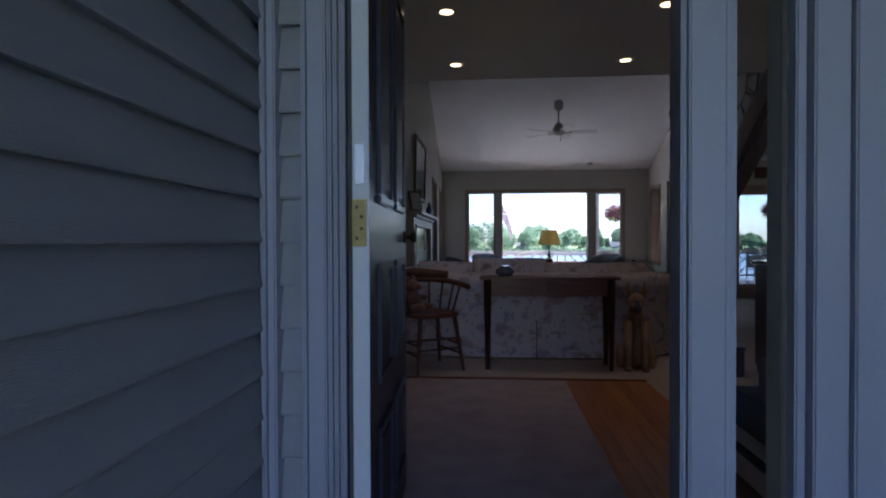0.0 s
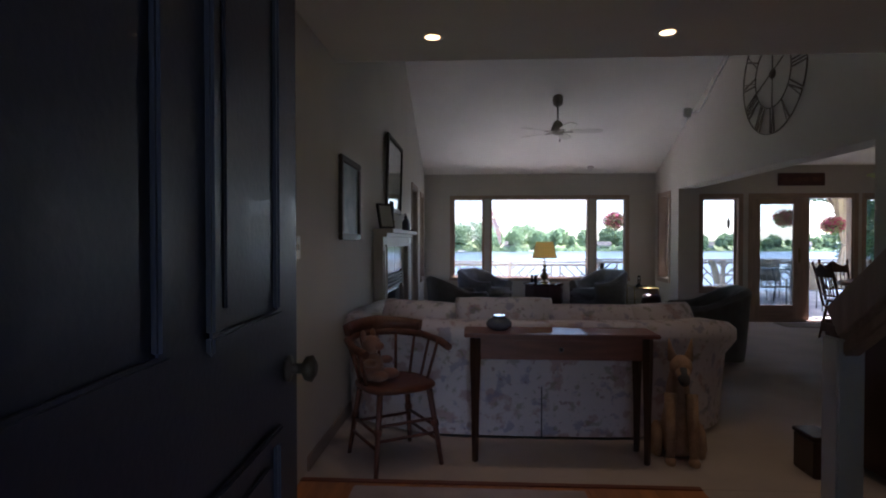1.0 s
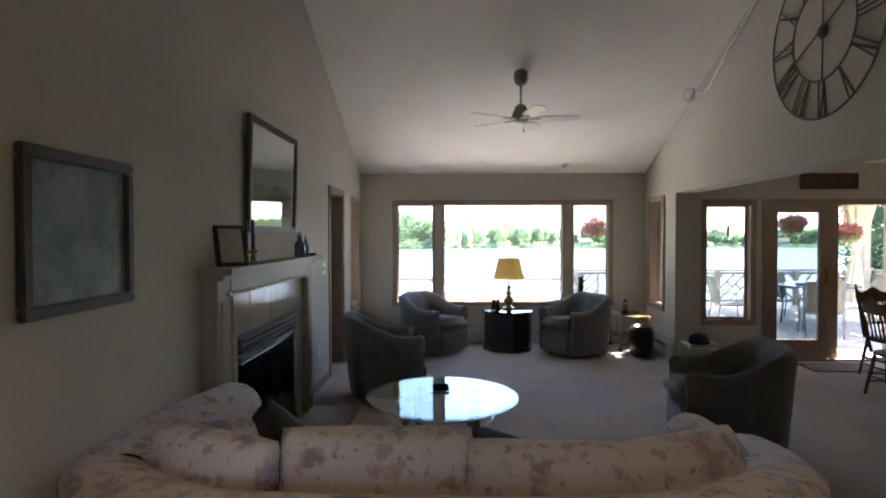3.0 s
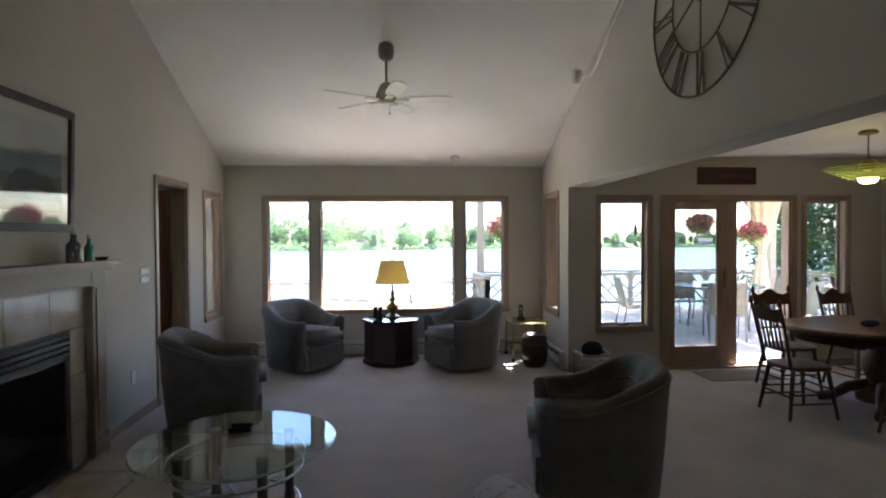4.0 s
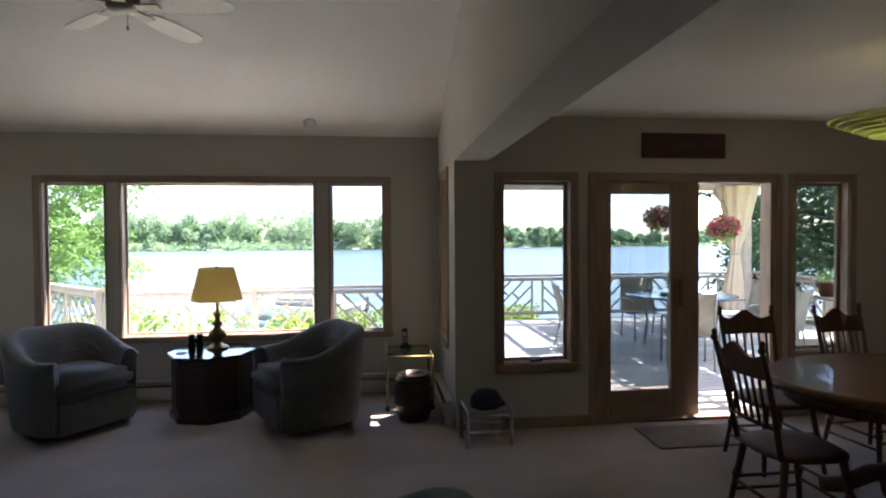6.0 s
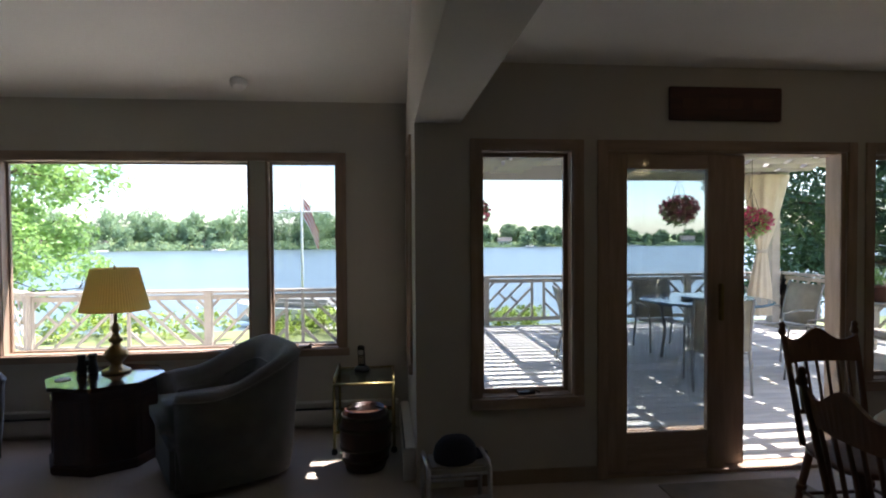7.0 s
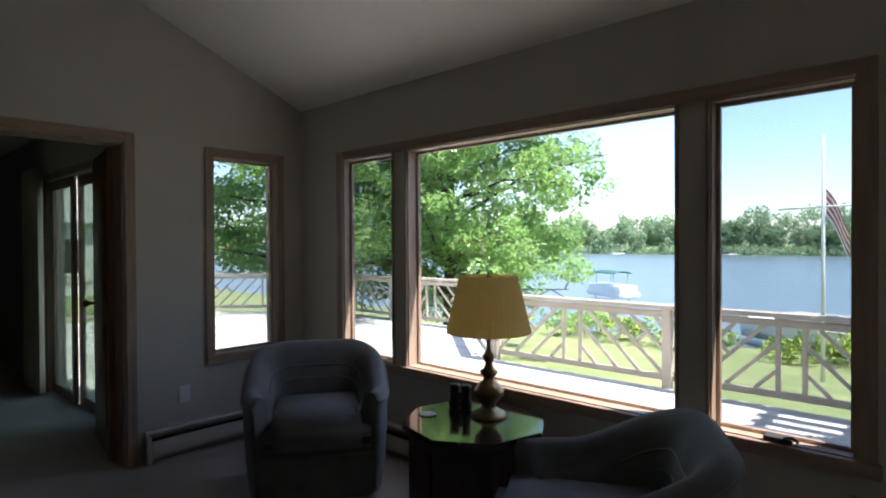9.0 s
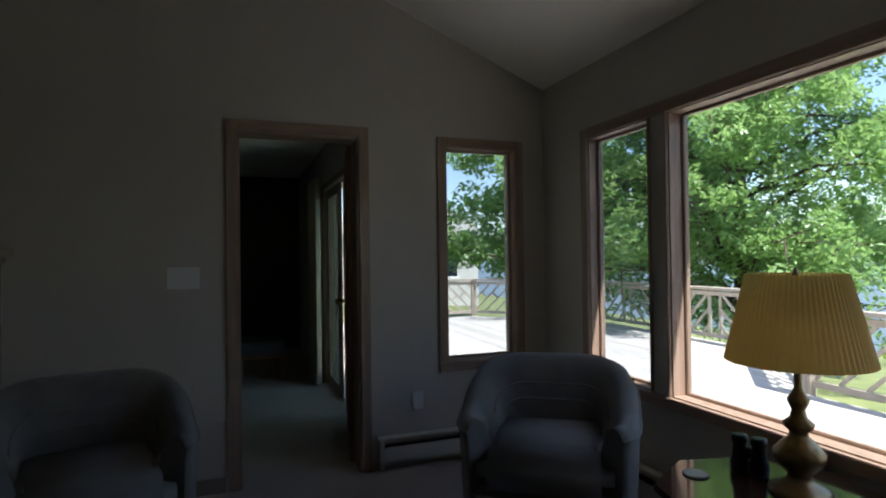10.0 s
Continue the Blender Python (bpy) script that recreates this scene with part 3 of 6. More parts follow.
for z0, z1 in ((0.2, 0.9), (1.05, 1.85)):
    block("panel", -0.59, -0.10, -0.0255, -0.0178, z0, z1, M_DOORWOOD, leaf, 0.004)
bm = bmesh.new()
lathe(bm, [(0.012, 0), (0.012, 0.03), (0.026, 0.045), (0.028, 0.06), (0.012, 0.075)], 14)
k = part("door_knob", bm, M_BRASS, leaf)
k.matrix_basis = pose(-0.63, -0.018, 0.98, 90, 0, 0)
wall("wall_next_north", "warm grey far-room wall with a sliding door", "y", 10.0, 10.15, -5.9, XL - 0.15, -0.2, 2.6, [(-3.5, -2.05, 0, 2.0)], M_WALL)
# West and south walls borrow dark walnut: the unlit room's gloom as colour.
wall("wall_next_west", "plain next-room wall, its gloom put into a dark colour", "x", -6.05, -5.9, 6.2, 10.15, -0.2, 2.6, [], M_WALNUT)
wall("wall_next_south", "plain next-room side wall, its gloom put into a dark colour", "y", 6.05, 6.2, -6.05, XL - 0.15, -0.2, 2.6, [], M_WALNUT)
bm = bmesh.new()
# Overhangs the north wall, out of view, to shade the sliding door.
cuboid(bm, -6.05, XL - 0.15, 6.05, 10.75, 2.45, 2.6)
tagged(part("ceiling_next", bm, M_CEIL), "flat white next-room ceiling with an added unseen sun-blocking eave", "ceiling", kind="structure")
bm = bmesh.new()
cuboid(bm, -6.05, XL - 0.15, 6.05, 10.15, -0.2, -0.003)
tagged(part("floor_next", bm, M_CARPET), "beige carpet of the next room", "carpet", kind="structure")
sl2 = tagged(new("door_3"), "sliding glass door of the next room", "door", kind="structure")
# Both panes are darkened to hold back light from the far room.
glazing_y(sl2, -3.5, -2.76, 0.0, 2.0, 10.05, 0.09, clear=M_DIMGLASS)
glazing_y(sl2, -2.79, -2.05, 0.0, 2.0, 10.09, 0.09, clear=M_DIMGLASS)
casing_y(sl2, 10.0, -1, -3.5, -2.05, 0, 2.0, sill=False)
cur = thing("door_curtain", "cream curtain gathered beside the far sliding door", "curtain")
bm = bmesh.new()
prev = None
for i in range(41):
    x = -3.95 + 0.62 * i / 40
    y = 9.92 + 0.03 * math.sin(i * 1.4)
    cur_v = [bm.verts.new((x, y, z)) for z in (0.02, 1.0, 2.12)]
    if prev:
        for a in range(2):
            f = bm.faces.new((prev[a], cur_v[a], cur_v[a + 1], prev[a + 1]))
            f.smooth = True
    prev = cur_v
c = part("cloth", bm, M_CURTAIN, cur)
sm = c.modifiers.new("thick", "SOLIDIFY")
sm.thickness = 0.006
ott = thing("low_bench", "low dark upholstered bench on pale legs in the next room", "bench", (-4.1, 9.38, 0))
bm = bmesh.new()
cuboid(bm, -0.35, 0.35, -0.25, 0.25, 0.28, 0.42)
part("seat", bm, M_THROW, ott, bevel=0.03)
for sx in (-0.31, 0.31):
    for sy in (-0.21, 0.21):
        block("leg", sx - 0.02, sx + 0.02, sy - 0.02, sy + 0.02, 0, 0.28, M_OAKTABLE, ott)
    block("rail", sx - 0.015, sx + 0.015, -0.19, 0.19, 0.24, 0.28, M_OAKTABLE, ott)

# ---- closet door in the entry ----
cl = tagged(new("door_4"), "closed dark brown folding closet door in a reddish oak casing", "door", kind="structure")
for y0, y1 in ((2.70, 2.78), (3.60, 3.69)):
    block("casing", XL + 0.001, XL + 0.018, y0, y1, 0, 2.12, M_DOORWOOD, cl)
block("head_casing", XL + 0.001, XL + 0.018, 2.78, 3.60, 2.04, 2.12, M_DOORWOOD, cl)
block("door_leaf", XL - 0.10, XL - 0.06, 2.782, 3.19, 0.005, 1.985, M_CLOSET, cl)
block("door_leaf", XL - 0.10, XL - 0.06, 3.193, 3.598, 0.005, 1.985, M_CLOSET, cl)
block("track", XL - 0.095, XL - 0.065, 2.782, 3.598, 2.02, 2.039, M_BLACK, cl, 0.002)
block("pivot", XL - 0.084, XL - 0.076, 3.40, 3.41, 1.985, 2.02, M_STEEL, cl, 0)
block("top_edge", XL - 0.0595, XL - 0.055, 2.79, 3.59, 1.965, 1.983, M_HEATER, cl, 0.001)
wall("wall_closet_back", "plain back wall of the closet", "x", -1.85, -1.75, 2.5, 3.9, -0.2, 2.6, [], M_WALL)
for k, y in enumerate((2.5, 3.8)):
    wall(f"wall_closet_side_{k + 1}", "plain side wall of the closet", "y", y, y + 0.1, -1.75, XL - 0.15, -0.2, 2.6, [], M_WALL)
bm = bmesh.new()
cuboid(bm, -1.85, XL - 0.15, 2.5, 3.9, 2.6, 2.7)
tagged(part("ceiling_closet", bm, M_CEIL), "plain ceiling of the closet", "ceiling", kind="structure")

# ---- entrance ----
door = thing("front_door", "dark navy panelled front door swung fully open, pale edge", "door", (-0.345, 1.105, 0), 2.5)
block("slab", 0.0, 0.046, 0.004, 0.915, 0.012, 2.03, M_NAVY, door, 0.003)
block("hinge_edge", 0.0, 0.046, -0.0035, 0.0035, 0.012, 2.03, M_EDGE, door, 0.001, "pale painted door edge")
for z0, z1 in ((0.16, 0.50), (0.62, 0.96), (1.13, 1.90)):
    for y0, y1 in ((0.13, 0.41), (0.51, 0.79)):
        mould = bmesh.new()
        for a in ((y0, y1, z0, z0 + 0.025), (y0, y1, z1 - 0.025, z1), (y0, y0 + 0.025, z0 + 0.025, z1 - 0.025), (y1 - 0.025, y1, z0 + 0.025, z1 - 0.025)):
            cuboid(mould, 0.0465, 0.058, a[0], a[1], a[2], a[3])
        pnl = part("moulding", mould, M_NAVY, door, bevel=0.004)
        block("panel", 0.0465, 0.053, y0 + 0.05, y1 - 0.05, z0 + 0.05, z1 - 0.05, M_NAVY, pnl, 0.003)
bm = bmesh.new()
cuboid(bm, 0.001, 0.040, -0.009, -0.004, 1.01, 1.13)
lathe(bm, [(0.008, 1.005), (0.008, 1.135)], 10, (-0.004, -0.008))
part("hinge", bm, M_BRASS, door, "worn brass hinge")
bm = bmesh.new()
for z in (1.03, 1.055, 1.085, 1.11):
    cuboid(bm, 0.012 + 0.012 * (round(z * 1000) % 2), 0.02 + 0.012 * (round(z * 1000) % 2), -0.0112, -0.0092, z - 0.004, z + 0.004)
part("screws", bm, M_DARKMETAL, door)
block("latch_plate", 0.012, 0.034, -0.008, -0.0036, 1.17, 1.27, M_STEEL, door, 0.002, "bright steel plate")
bm = bmesh.new()
lathe(bm, [(0.03, 0), (0.03, 0.008), (0.012, 0.012), (0.012, 0.035), (0.027, 0.045), (0.03, 0.06), (0.015, 0.07)], 16)
k = part("knob", bm, M_DARKMETAL, door)
k.matrix_basis = pose(0.046, 0.85, 1.04, 0, 90, 0)
k.scale = (0.8, 0.8, 0.75)
fr = tagged(new("door_5"), "painted entrance casing with a narrow sidelight", "door", kind="structure")
for x0, x1, y0, y1 in ((-0.36, -0.346, 1.03, 1.10), (0.446, 0.46, 1.03, 1.10)):
    block("jamb", x0, x1, y0, y1, 0, 2.06, M_TRIMX, fr)
for x0, x1, y0 in ((-0.43, -0.419, 0.962), (-0.419, -0.374, 0.975), (-0.374, -0.364, 0.985), (-0.364, -0.354, 1.0), (0.436, 0.45, 0.985), (0.45, 0.53, 0.972), (0.53, 0.548, 0.985), (0.548, 0.565, 1.0), (0.685, 0.71, 0.99), (0.71, 0.765, 0.962), (0.765, 0.80, 0.985), (0.80, 0.92, 0.968)):
    block("casing", x0 + 0.0005, x1 - 0.0005, y0, 1.029, 0, 2.16, M_TRIMX, fr, 0.004)
# Black strip draws the dark gap between jamb and door.
block("gap_shade", -0.3458, -0.3405, 1.055, 1.0985, 0.012, 2.045, M_BLACK, fr, 0.001, "black strip for the shaded door gap")
block("stop_bead", -0.352, -0.343, 1.032, 1.044, 0.012, 2.045, M_TRIMX, fr, 0.003)
block("head_casing", -0.354, 0.436, 0.975, 1.029, 2.06, 2.16, M_TRIMX, fr)
block("sill", -0.354, 0.436, 0.97, 1.12, -0.02, 0.012, M_STEEL, fr)
block("pane", 0.565, 0.685, 1.05, 1.056, 0.06, 2.06, M_GLASS, fr, 0, "clear sidelight glass")

# ---- porch outside ----
sid = tagged(new("wall_porch_west"), "grey lapped siding beside the entrance", "wall", kind="structure")
block("sheathing", -0.80, -0.552, -3.6, 1.02, -0.1, 2.75, M_SIDING, sid, 0)
LAP, LAP0 = 0.1035, -0.1185
for i in range(28):
    z = LAP0 + i * LAP
    bm = bmesh.new()
    prof = ((-0.552, z + 0.004), (-0.519, z), (-0.517, z + 0.006), (-0.545, z + LAP + 0.012), (-0.552, z + LAP + 0.012))
    a, b = [[bm.verts.new((x, y, q)) for x, q in prof] for y in (-3.6, 0.985)]
    for k in range(5):
        bm.faces.new((a[k], a[(k + 1) % 5], b[(k + 1) % 5], b[k]))
    bm.faces.new(a)
    bm.faces.new(b)
    part("clapboard", bm, M_SIDING, sid)
str_ = tagged(new("wall_porch_north"), "grey lapped siding round the entrance", "wall", kind="structure")
for x0, x1 in ((-0.491, -0.43), (0.92, 3.4)):
    for i in range(28):
        z = LAP0 + i * LAP
        bm = bmesh.new()
        prof = ((1.026, z + 0.004), (0.992, z), (0.990, z + 0.006), (1.018, z + LAP + 0.012), (1.026, z + LAP + 0.012))
        a, b = [[bm.verts.new((x, y, q)) for y, q in prof] for x in (x0, x1)]
        for k in range(5):
            bm.faces.new((a[k], a[(k + 1) % 5], b[(k + 1) % 5], b[k]))
        bm.faces.new(a)
        bm.faces.new(b)
        part("clapboard", bm, M_SIDING, str_)
block("corner_trim", -0.512, -0.4915, 0.965, 1.024, -0.1, 2.75, M_TRIMX, str_)
block("corner_bead", -0.524, -0.5125, 0.952, 1.024, -0.1, 2.75, M_TRIMX, str_, 0.003)
# Presumed roof, out of view, added to keep the siding dark.
bm = bmesh.new()
cuboid(bm, -1.4, 4.0, -3.6, 1.03, 2.62, 2.8)
tagged(part("roof_porch", bm, M_ROOF), "presumed porch roof, unseen, added to shade the entrance", "roof", kind="structure")
bm = bmesh.new()
cuboid(bm, -0.80, 4.0, -3.6, 1.03, -0.3, -0.02)
tagged(part("porch_floor", bm, M_CONCRETE), "grey concrete porch floor", "porch", kind="structure")
# Presumed side wall, also unseen; it cuts the sky light on the porch.
wall("wall_porch_east", "presumed siding wall, unseen, added to shade the porch", "x", 3.4, 3.55, -3.6, 1.03, -0.3, 2.8, [], M_SIDING)
# Added out of view so the sidelight mirrors siding, not bright lawn.
wall("reflection_blocker_south", "unseen siding wall added to block the lawn's reflection in the sidelight", "y", -3.75, -3.6, 2.1, 3.4, -0.3, 2.8, [], M_SIDING)

# ---- the deck ----
deck = tagged(new("deck"), "sunlit grey-brown wooden deck along the lake side", "deck", kind="structure")


def deck_span(y):
    """The stretches of x over which the deck lies at y."""
    west = -8.9 if y < 14.0 else -8.9 + (y - 14.0) * 1.055
    if y < 10.15:
        return [(west, -6.1), (7.1, 9.8)]
    if y < 11.3:
        return [(west, -1.09), (3.44, 9.8)]
    if y < 14.15:
        return [(west, 9.8)]
    return [(west, -1.31 - (y - 14.15) * 1.03), (2.9, 9.8)]


y = 8.6
while y < 15.8:
    for x0, x1 in deck_span(y + 0.07):
        n = max(1, round((x1 - x0) / 4.2))
        for i in range(n):
            a, b = x0 + (x1 - x0) * i / n, x0 + (x1 - x0) * (i + 1) / n
            block("board", a + 0.002, b - 0.002, y, y + 0.138, -0.055, -0.028, M_DECK, deck, 0)
    y += 0.145

RAIL_LINE = [(-8.9, 9.0), (-8.9, 14.0), (-7.0, 15.8), (-2.95, 15.74), (-1.31, 14.15), (2.9, 14.15), (2.9, 15.9), (9.8, 15.9), (9.8, 10.4)]
TOP = 0.78


def railing(a, b):
    """One straight run of lattice railing: posts, rails, and slats laid slantwise between uprights."""
    a, b = Vector((*a, 0)), Vector((*b, 0))
    d = (b - a)
    L = d.length
    e = thing("deck_railing", "pale wooden deck railing with slanting lattice slats", "railing", (a.x, a.y, -0.028), math.degrees(math.atan2(d.y, d.x)), "railings round the deck")
    n = max(1, round(L / 1.75))
    p = L / n
    for i in range(n + 1):
        block("post", i * p - 0.045, i * p + 0.045, -0.045, 0.045, -0.3, TOP - 0.01, M_RAIL, e)
    block("top_rail", -0.05, L + 0.05, -0.07, 0.07, TOP - 0.01, TOP + 0.03, M_RAIL, e)
    block("upper_rail", 0.045, L - 0.045, -0.02, 0.02, TOP - 0.09, TOP - 0.03, M_RAIL, e)
    block("lower_rail", 0.045, L - 0.045, -0.02, 0.02, 0.07, 0.13, M_RAIL, e)
    z0, z1 = 0.13, TOP - 0.09
    for i in range(n):
        x0, x1 = i * p + 0.045, (i + 1) * p - 0.045
        cols = [x0, x0 + (x1 - x0) * 0.5, x1]
        for c in (cols[1] - 0.10, cols[1] + 0.10):
            block("upright", c - 0.02, c + 0.02, -0.018, 0.018, z0, z1, M_RAIL, e)
        for lo, hi, s in ((x0, cols[1] - 0.12, 1), (cols[1] + 0.12, x1, -1)):
            w = hi - lo
            for k in range(-2, 4):
                # slats climb one way, with short counter-slats between them
                u0, u1 = lo + k * 0.24, lo + k * 0.24 + (z1 - z0)
                q0, q1 = (u0, z0), (u1, z1)
                if q0[0] < lo:
                    q0 = (lo, z0 + (lo - q0[0]))
                if q1[0] > hi:
                    q1 = (hi, z1 - (q1[0] - hi))
                if q1[0] - q0[0] < 0.06:
                    continue
                if s < 0:
                    q0, q1 = (lo + hi - q0[0], q0[1]), (lo + hi - q1[0], q1[1])
                bm = bmesh.new()
                beam(bm, (q0[0], 0.012 * s, q0[1]), (q1[0], 0.012 * s, q1[1]), 0.02, 0.035, (0, 0, 1))
                part("slat", bm, M_RAIL, e)
                if k in (0, 1):
                    mx, mz = (q0[0] + q1[0]) / 2, (q0[1] + q1[1]) / 2
                    bm = bmesh.new()
                    beam(bm, (mx, -0.01 * s, mz), (mx - s * 0.13, -0.01 * s, mz + 0.13), 0.02, 0.035, (0, 0, 1))
                    part("slat", bm, M_RAIL, e)


for a, b in zip(RAIL_LINE, RAIL_LINE[1:]):
    railing(a, b)

# ---- pergola over the dining deck ----
perg = thing("pergola", "weathered wooden pergola over the dining deck", "pergola", (0, 0, -0.028))
for x in (2.98, 9.4):
    block("post", x - 0.07, x + 0.07, 15.53, 15.67, 0, 2.334, M_RAIL, perg)
bm = bmesh.new()
beam(bm, (8.75, 15.6, 2.33), (9.35, 15.6, 1.72), 0.06, 0.09)
part("brace", bm, M_RAIL, perg)
block("front_beam", 2.85, 9.6, 15.55, 15.65, 2.335, 2.56, M_RAIL, perg)
for i in range(13):
    x = 2.95 + i * 0.55
    block("rafter", x - 0.022, x + 0.022, 10.46 if x > 3.4 else 11.9, 16.9, 2.565, 2.68, M_RAIL, perg)
for i in range(33):
    yy = 10.65 + i * 0.19
    block("slat", 3.46 if yy < 12 else 2.9, 9.75, yy - 0.05, yy + 0.05, 2.685, 2.71, M_RAIL, perg)
for k in (0, 1, 2, 5, 6, 7, 8, 9, 10):
    can = thing("shade_cloth", "draped grey-beige shade cloth hung under the pergola rafters", "shade cloth", (3.5 + k * 0.55, 0, 0), 0, "shade cloths under the pergola")
    bm = bmesh.new()
    prev = None
    for i in range(91):
        yy = 11.35 + 4.12 * i / 90
        z = 2.53 - 0.13 * abs(math.sin(i * math.pi / 11 + 0.4 * k))
        cv = [bm.verts.new((x, yy, z + 0.012 * math.sin(i * 0.9 + x * 9))) for x in (0.02, 0.27, 0.53)]
        if prev:
            for q in range(2):
                bm.faces.new((prev[q], cv[q], cv[q + 1], prev[q + 1])).smooth = True
        prev = cv
    c = part("cloth", bm, M_SHADECLOTH, can)
    c.modifiers.new("thick", "SOLIDIFY").thickness = 0.005
drape = thing("deck_curtain", "cream curtain tied back at the pergola post", "curtain", (9.12, 15.4, -0.02))
drape.scale = (1.15, 1.15, 1.14)
bm = bmesh.new()
rings = []
for z, r in ((0.12, 0.17), (0.5, 0.15), (1.0, 0.07), (1.05, 0.065), (1.4, 0.16), (1.8, 0.24), (2.1, 0.30)):
    rings.append([bm.verts.new((r * (1 + 0.18 * math.sin(9 * k * 2 * math.pi / 40)) * math.cos(2 * math.pi * k / 40) - (2.1 - z) * 0.05, 0.5 * r * (1 + 0.18 * math.sin(9 * k * 2 * math.pi / 40)) * math.sin(2 * math.pi * k / 40), z)) for k in range(40)])
for a, b in zip(rings, rings[1:]):
    for k in range(40):
        bm.faces.new((a[k], a[(k + 1) % 40], b[(k + 1) % 40], b[k])).smooth = True
part("cloth", bm, M_CURTAIN, drape)
bm = bmesh.new()
lathe(bm, [(0.075, 1.0), (0.082, 1.025), (0.075, 1.05)], 16, (-0.054, 0), 1, 0.7)
part("tie", bm, M_RAIL, drape)


# ---- patio furniture ----
def patio_chair(at, turn):
    e = thing("patio_chair", "pale metal patio chair with a tan sling seat on the deck", "chair", (at[0], at[1], -0.028), turn, "patio chairs round the outdoor table")
    for s in (-0.26, 0.26):
        bm = bmesh.new()
        tube(bm, [(0.26, s, 0), (0.24, s, 0.3), (0.22, s, 0.60), (0.0, s, 0.63), (-0.2, s, 0.62)], 0.013, 8)
        part("arm_leg", bm, M_PATIO, e)
        bm = bmesh.new()
        tube(bm, [(-0.30, s, 0), (-0.22, s, 0.38), (-0.26, s, 0.65), (-0.34, s, 0.95)], 0.013, 8)
        part("back_leg", bm, M_PATIO, e)
    for nm, pts in (("seat", [(0.25, 0.42), (0.1, 0.395), (-0.1, 0.385), (-0.22, 0.40)]), ("backrest", [(-0.23, 0.42), (-0.25, 0.6), (-0.29, 0.8), (-0.34, 0.94)])):
        bm = bmesh.new()
        pv = None
        for x, z in pts:
            v = [bm.verts.new((x, s, z)) for s in (-0.25, 0.25)]
            if pv:
                bm.faces.new((pv[0], pv[1], v[1], v[0])).smooth = True
            pv = v
        o = part(nm, bm, M_SLING, e)
        o.modifiers.new("thick", "SOLIDIFY").thickness = 0.008
    return e


for at, turn in (((5.25, 13.05), -8), ((6.5, 13.72), 268), ((7.7, 13.1), 185), ((7.3, 12.0), 122), ((6.15, 11.95), 70)):
    patio_chair(at, turn).scale = (0.95, 0.95, 0.92)
pt = thing("patio_table", "round patio table with a bluish glass top on the deck", "table", (6.6, 12.9, -0.028))
bm = bmesh.new()
lathe(bm, [(0.68, 0.70), (0.70, 0.71), (0.70, 0.72), (0.68, 0.73)], 40)
part("tabletop", bm, M_PATIOTOP, pt)
bm = bmesh.new()
lathe(bm, [(0.25, 0.735), (0.27, 0.75), (0.25, 0.765)], 30)
part("turntable", bm, M_PATIOTOP, pt)
for k in range(4):
    a = radians(45 + 90 * k)
    bm = bmesh.new()
    tube(bm, [(0.48 * math.cos(a), 0.48 * math.sin(a), 0), (0.44 * math.cos(a), 0.44 * math.sin(a), 0.35), (0.5 * math.cos(a), 0.5 * math.sin(a), 0.70)], 0.02, 8)
    part("leg", bm, M_PATIO, pt)
bench = thing("potting_bench", "pale wooden two-tier plant bench by the railing", "bench", (8.85, 12.6, -0.028))
for z in (0.25, 0.62):
    for i in range(4):
        block("slat", -0.26 + i * 0.13, -0.14 + i * 0.13, -0.75, 0.75, z, z + 0.03, M_RAIL, bench)
for sx in (-0.24, 0.22):
    for sy in (-0.70, 0.70):
        block("leg", sx - 0.03, sx + 0.03, sy - 0.03, sy + 0.03, 0, 0.62, M_RAIL, bench)
for sy in (-0.3, 0.35):
    pot = thing("planter_pot", "small terracotta planter with green leaves on the bench", "plant pot", (8.8, 12.6 + sy, 0.622))
    bm = bmesh.new()
    lathe(bm, [(0.09, 0), (0.13, 0.17), (0.14, 0.17), (0.14, 0.2), (0.11, 0.2)], 18)
    part("pot", bm, M_SIGN2, pot)
    bm = bmesh.new()
    r = random.Random(9)
    for i in range(90):
        c = Vector((r.gauss(0, 0.09), r.gauss(0, 0.09), 0.2 + abs(r.gauss(0, 0.08))))
        m = Matrix.Translation(c) @ Euler((r.random() * 3, r.random() * 3, r.random() * 6)).to_matrix().to_4x4()
        bm.faces.new([bm.verts.new(m @ Vector(q)) for q in ((-0.03, 0, 0), (0, -0.018, 0.006), (0.03, 0, 0), (0, 0.018, 0.006))])
    part("leaves", bm, M_LEAF, pot)


# ---- plants ----
def leaf_cloud(bm, r, centre, radius, n, size, squash=0.8):
    """Folded leaves strewn through an uneven clump."""
    for _ in range(n):
        d = Vector((r.gauss(0, 1), r.gauss(0, 1), r.gauss(0, 1))).normalized() * radius * (0.35 + 0.65 * r.random() ** 0.5)
        d.z *= squash
        m = Matrix.Translation(Vector(centre) + d) @ Euler((r.uniform(-0.9, 0.9), r.uniform(-0.9, 0.9), r.random() * 6.28)).to_matrix().to_4x4()
        s = size * (0.6 + 0.8 * r.random())
        a, b, c, e = [bm.verts.new(m @ Vector(q)) for q in ((-s, 0, 0), (0, -s * 0.5, s * 0.18), (s, 0, -s * 0.15), (0, s * 0.5, s * 0.18))]
        bm.faces.new((a, b, c))
        bm.faces.new((a, c, e))


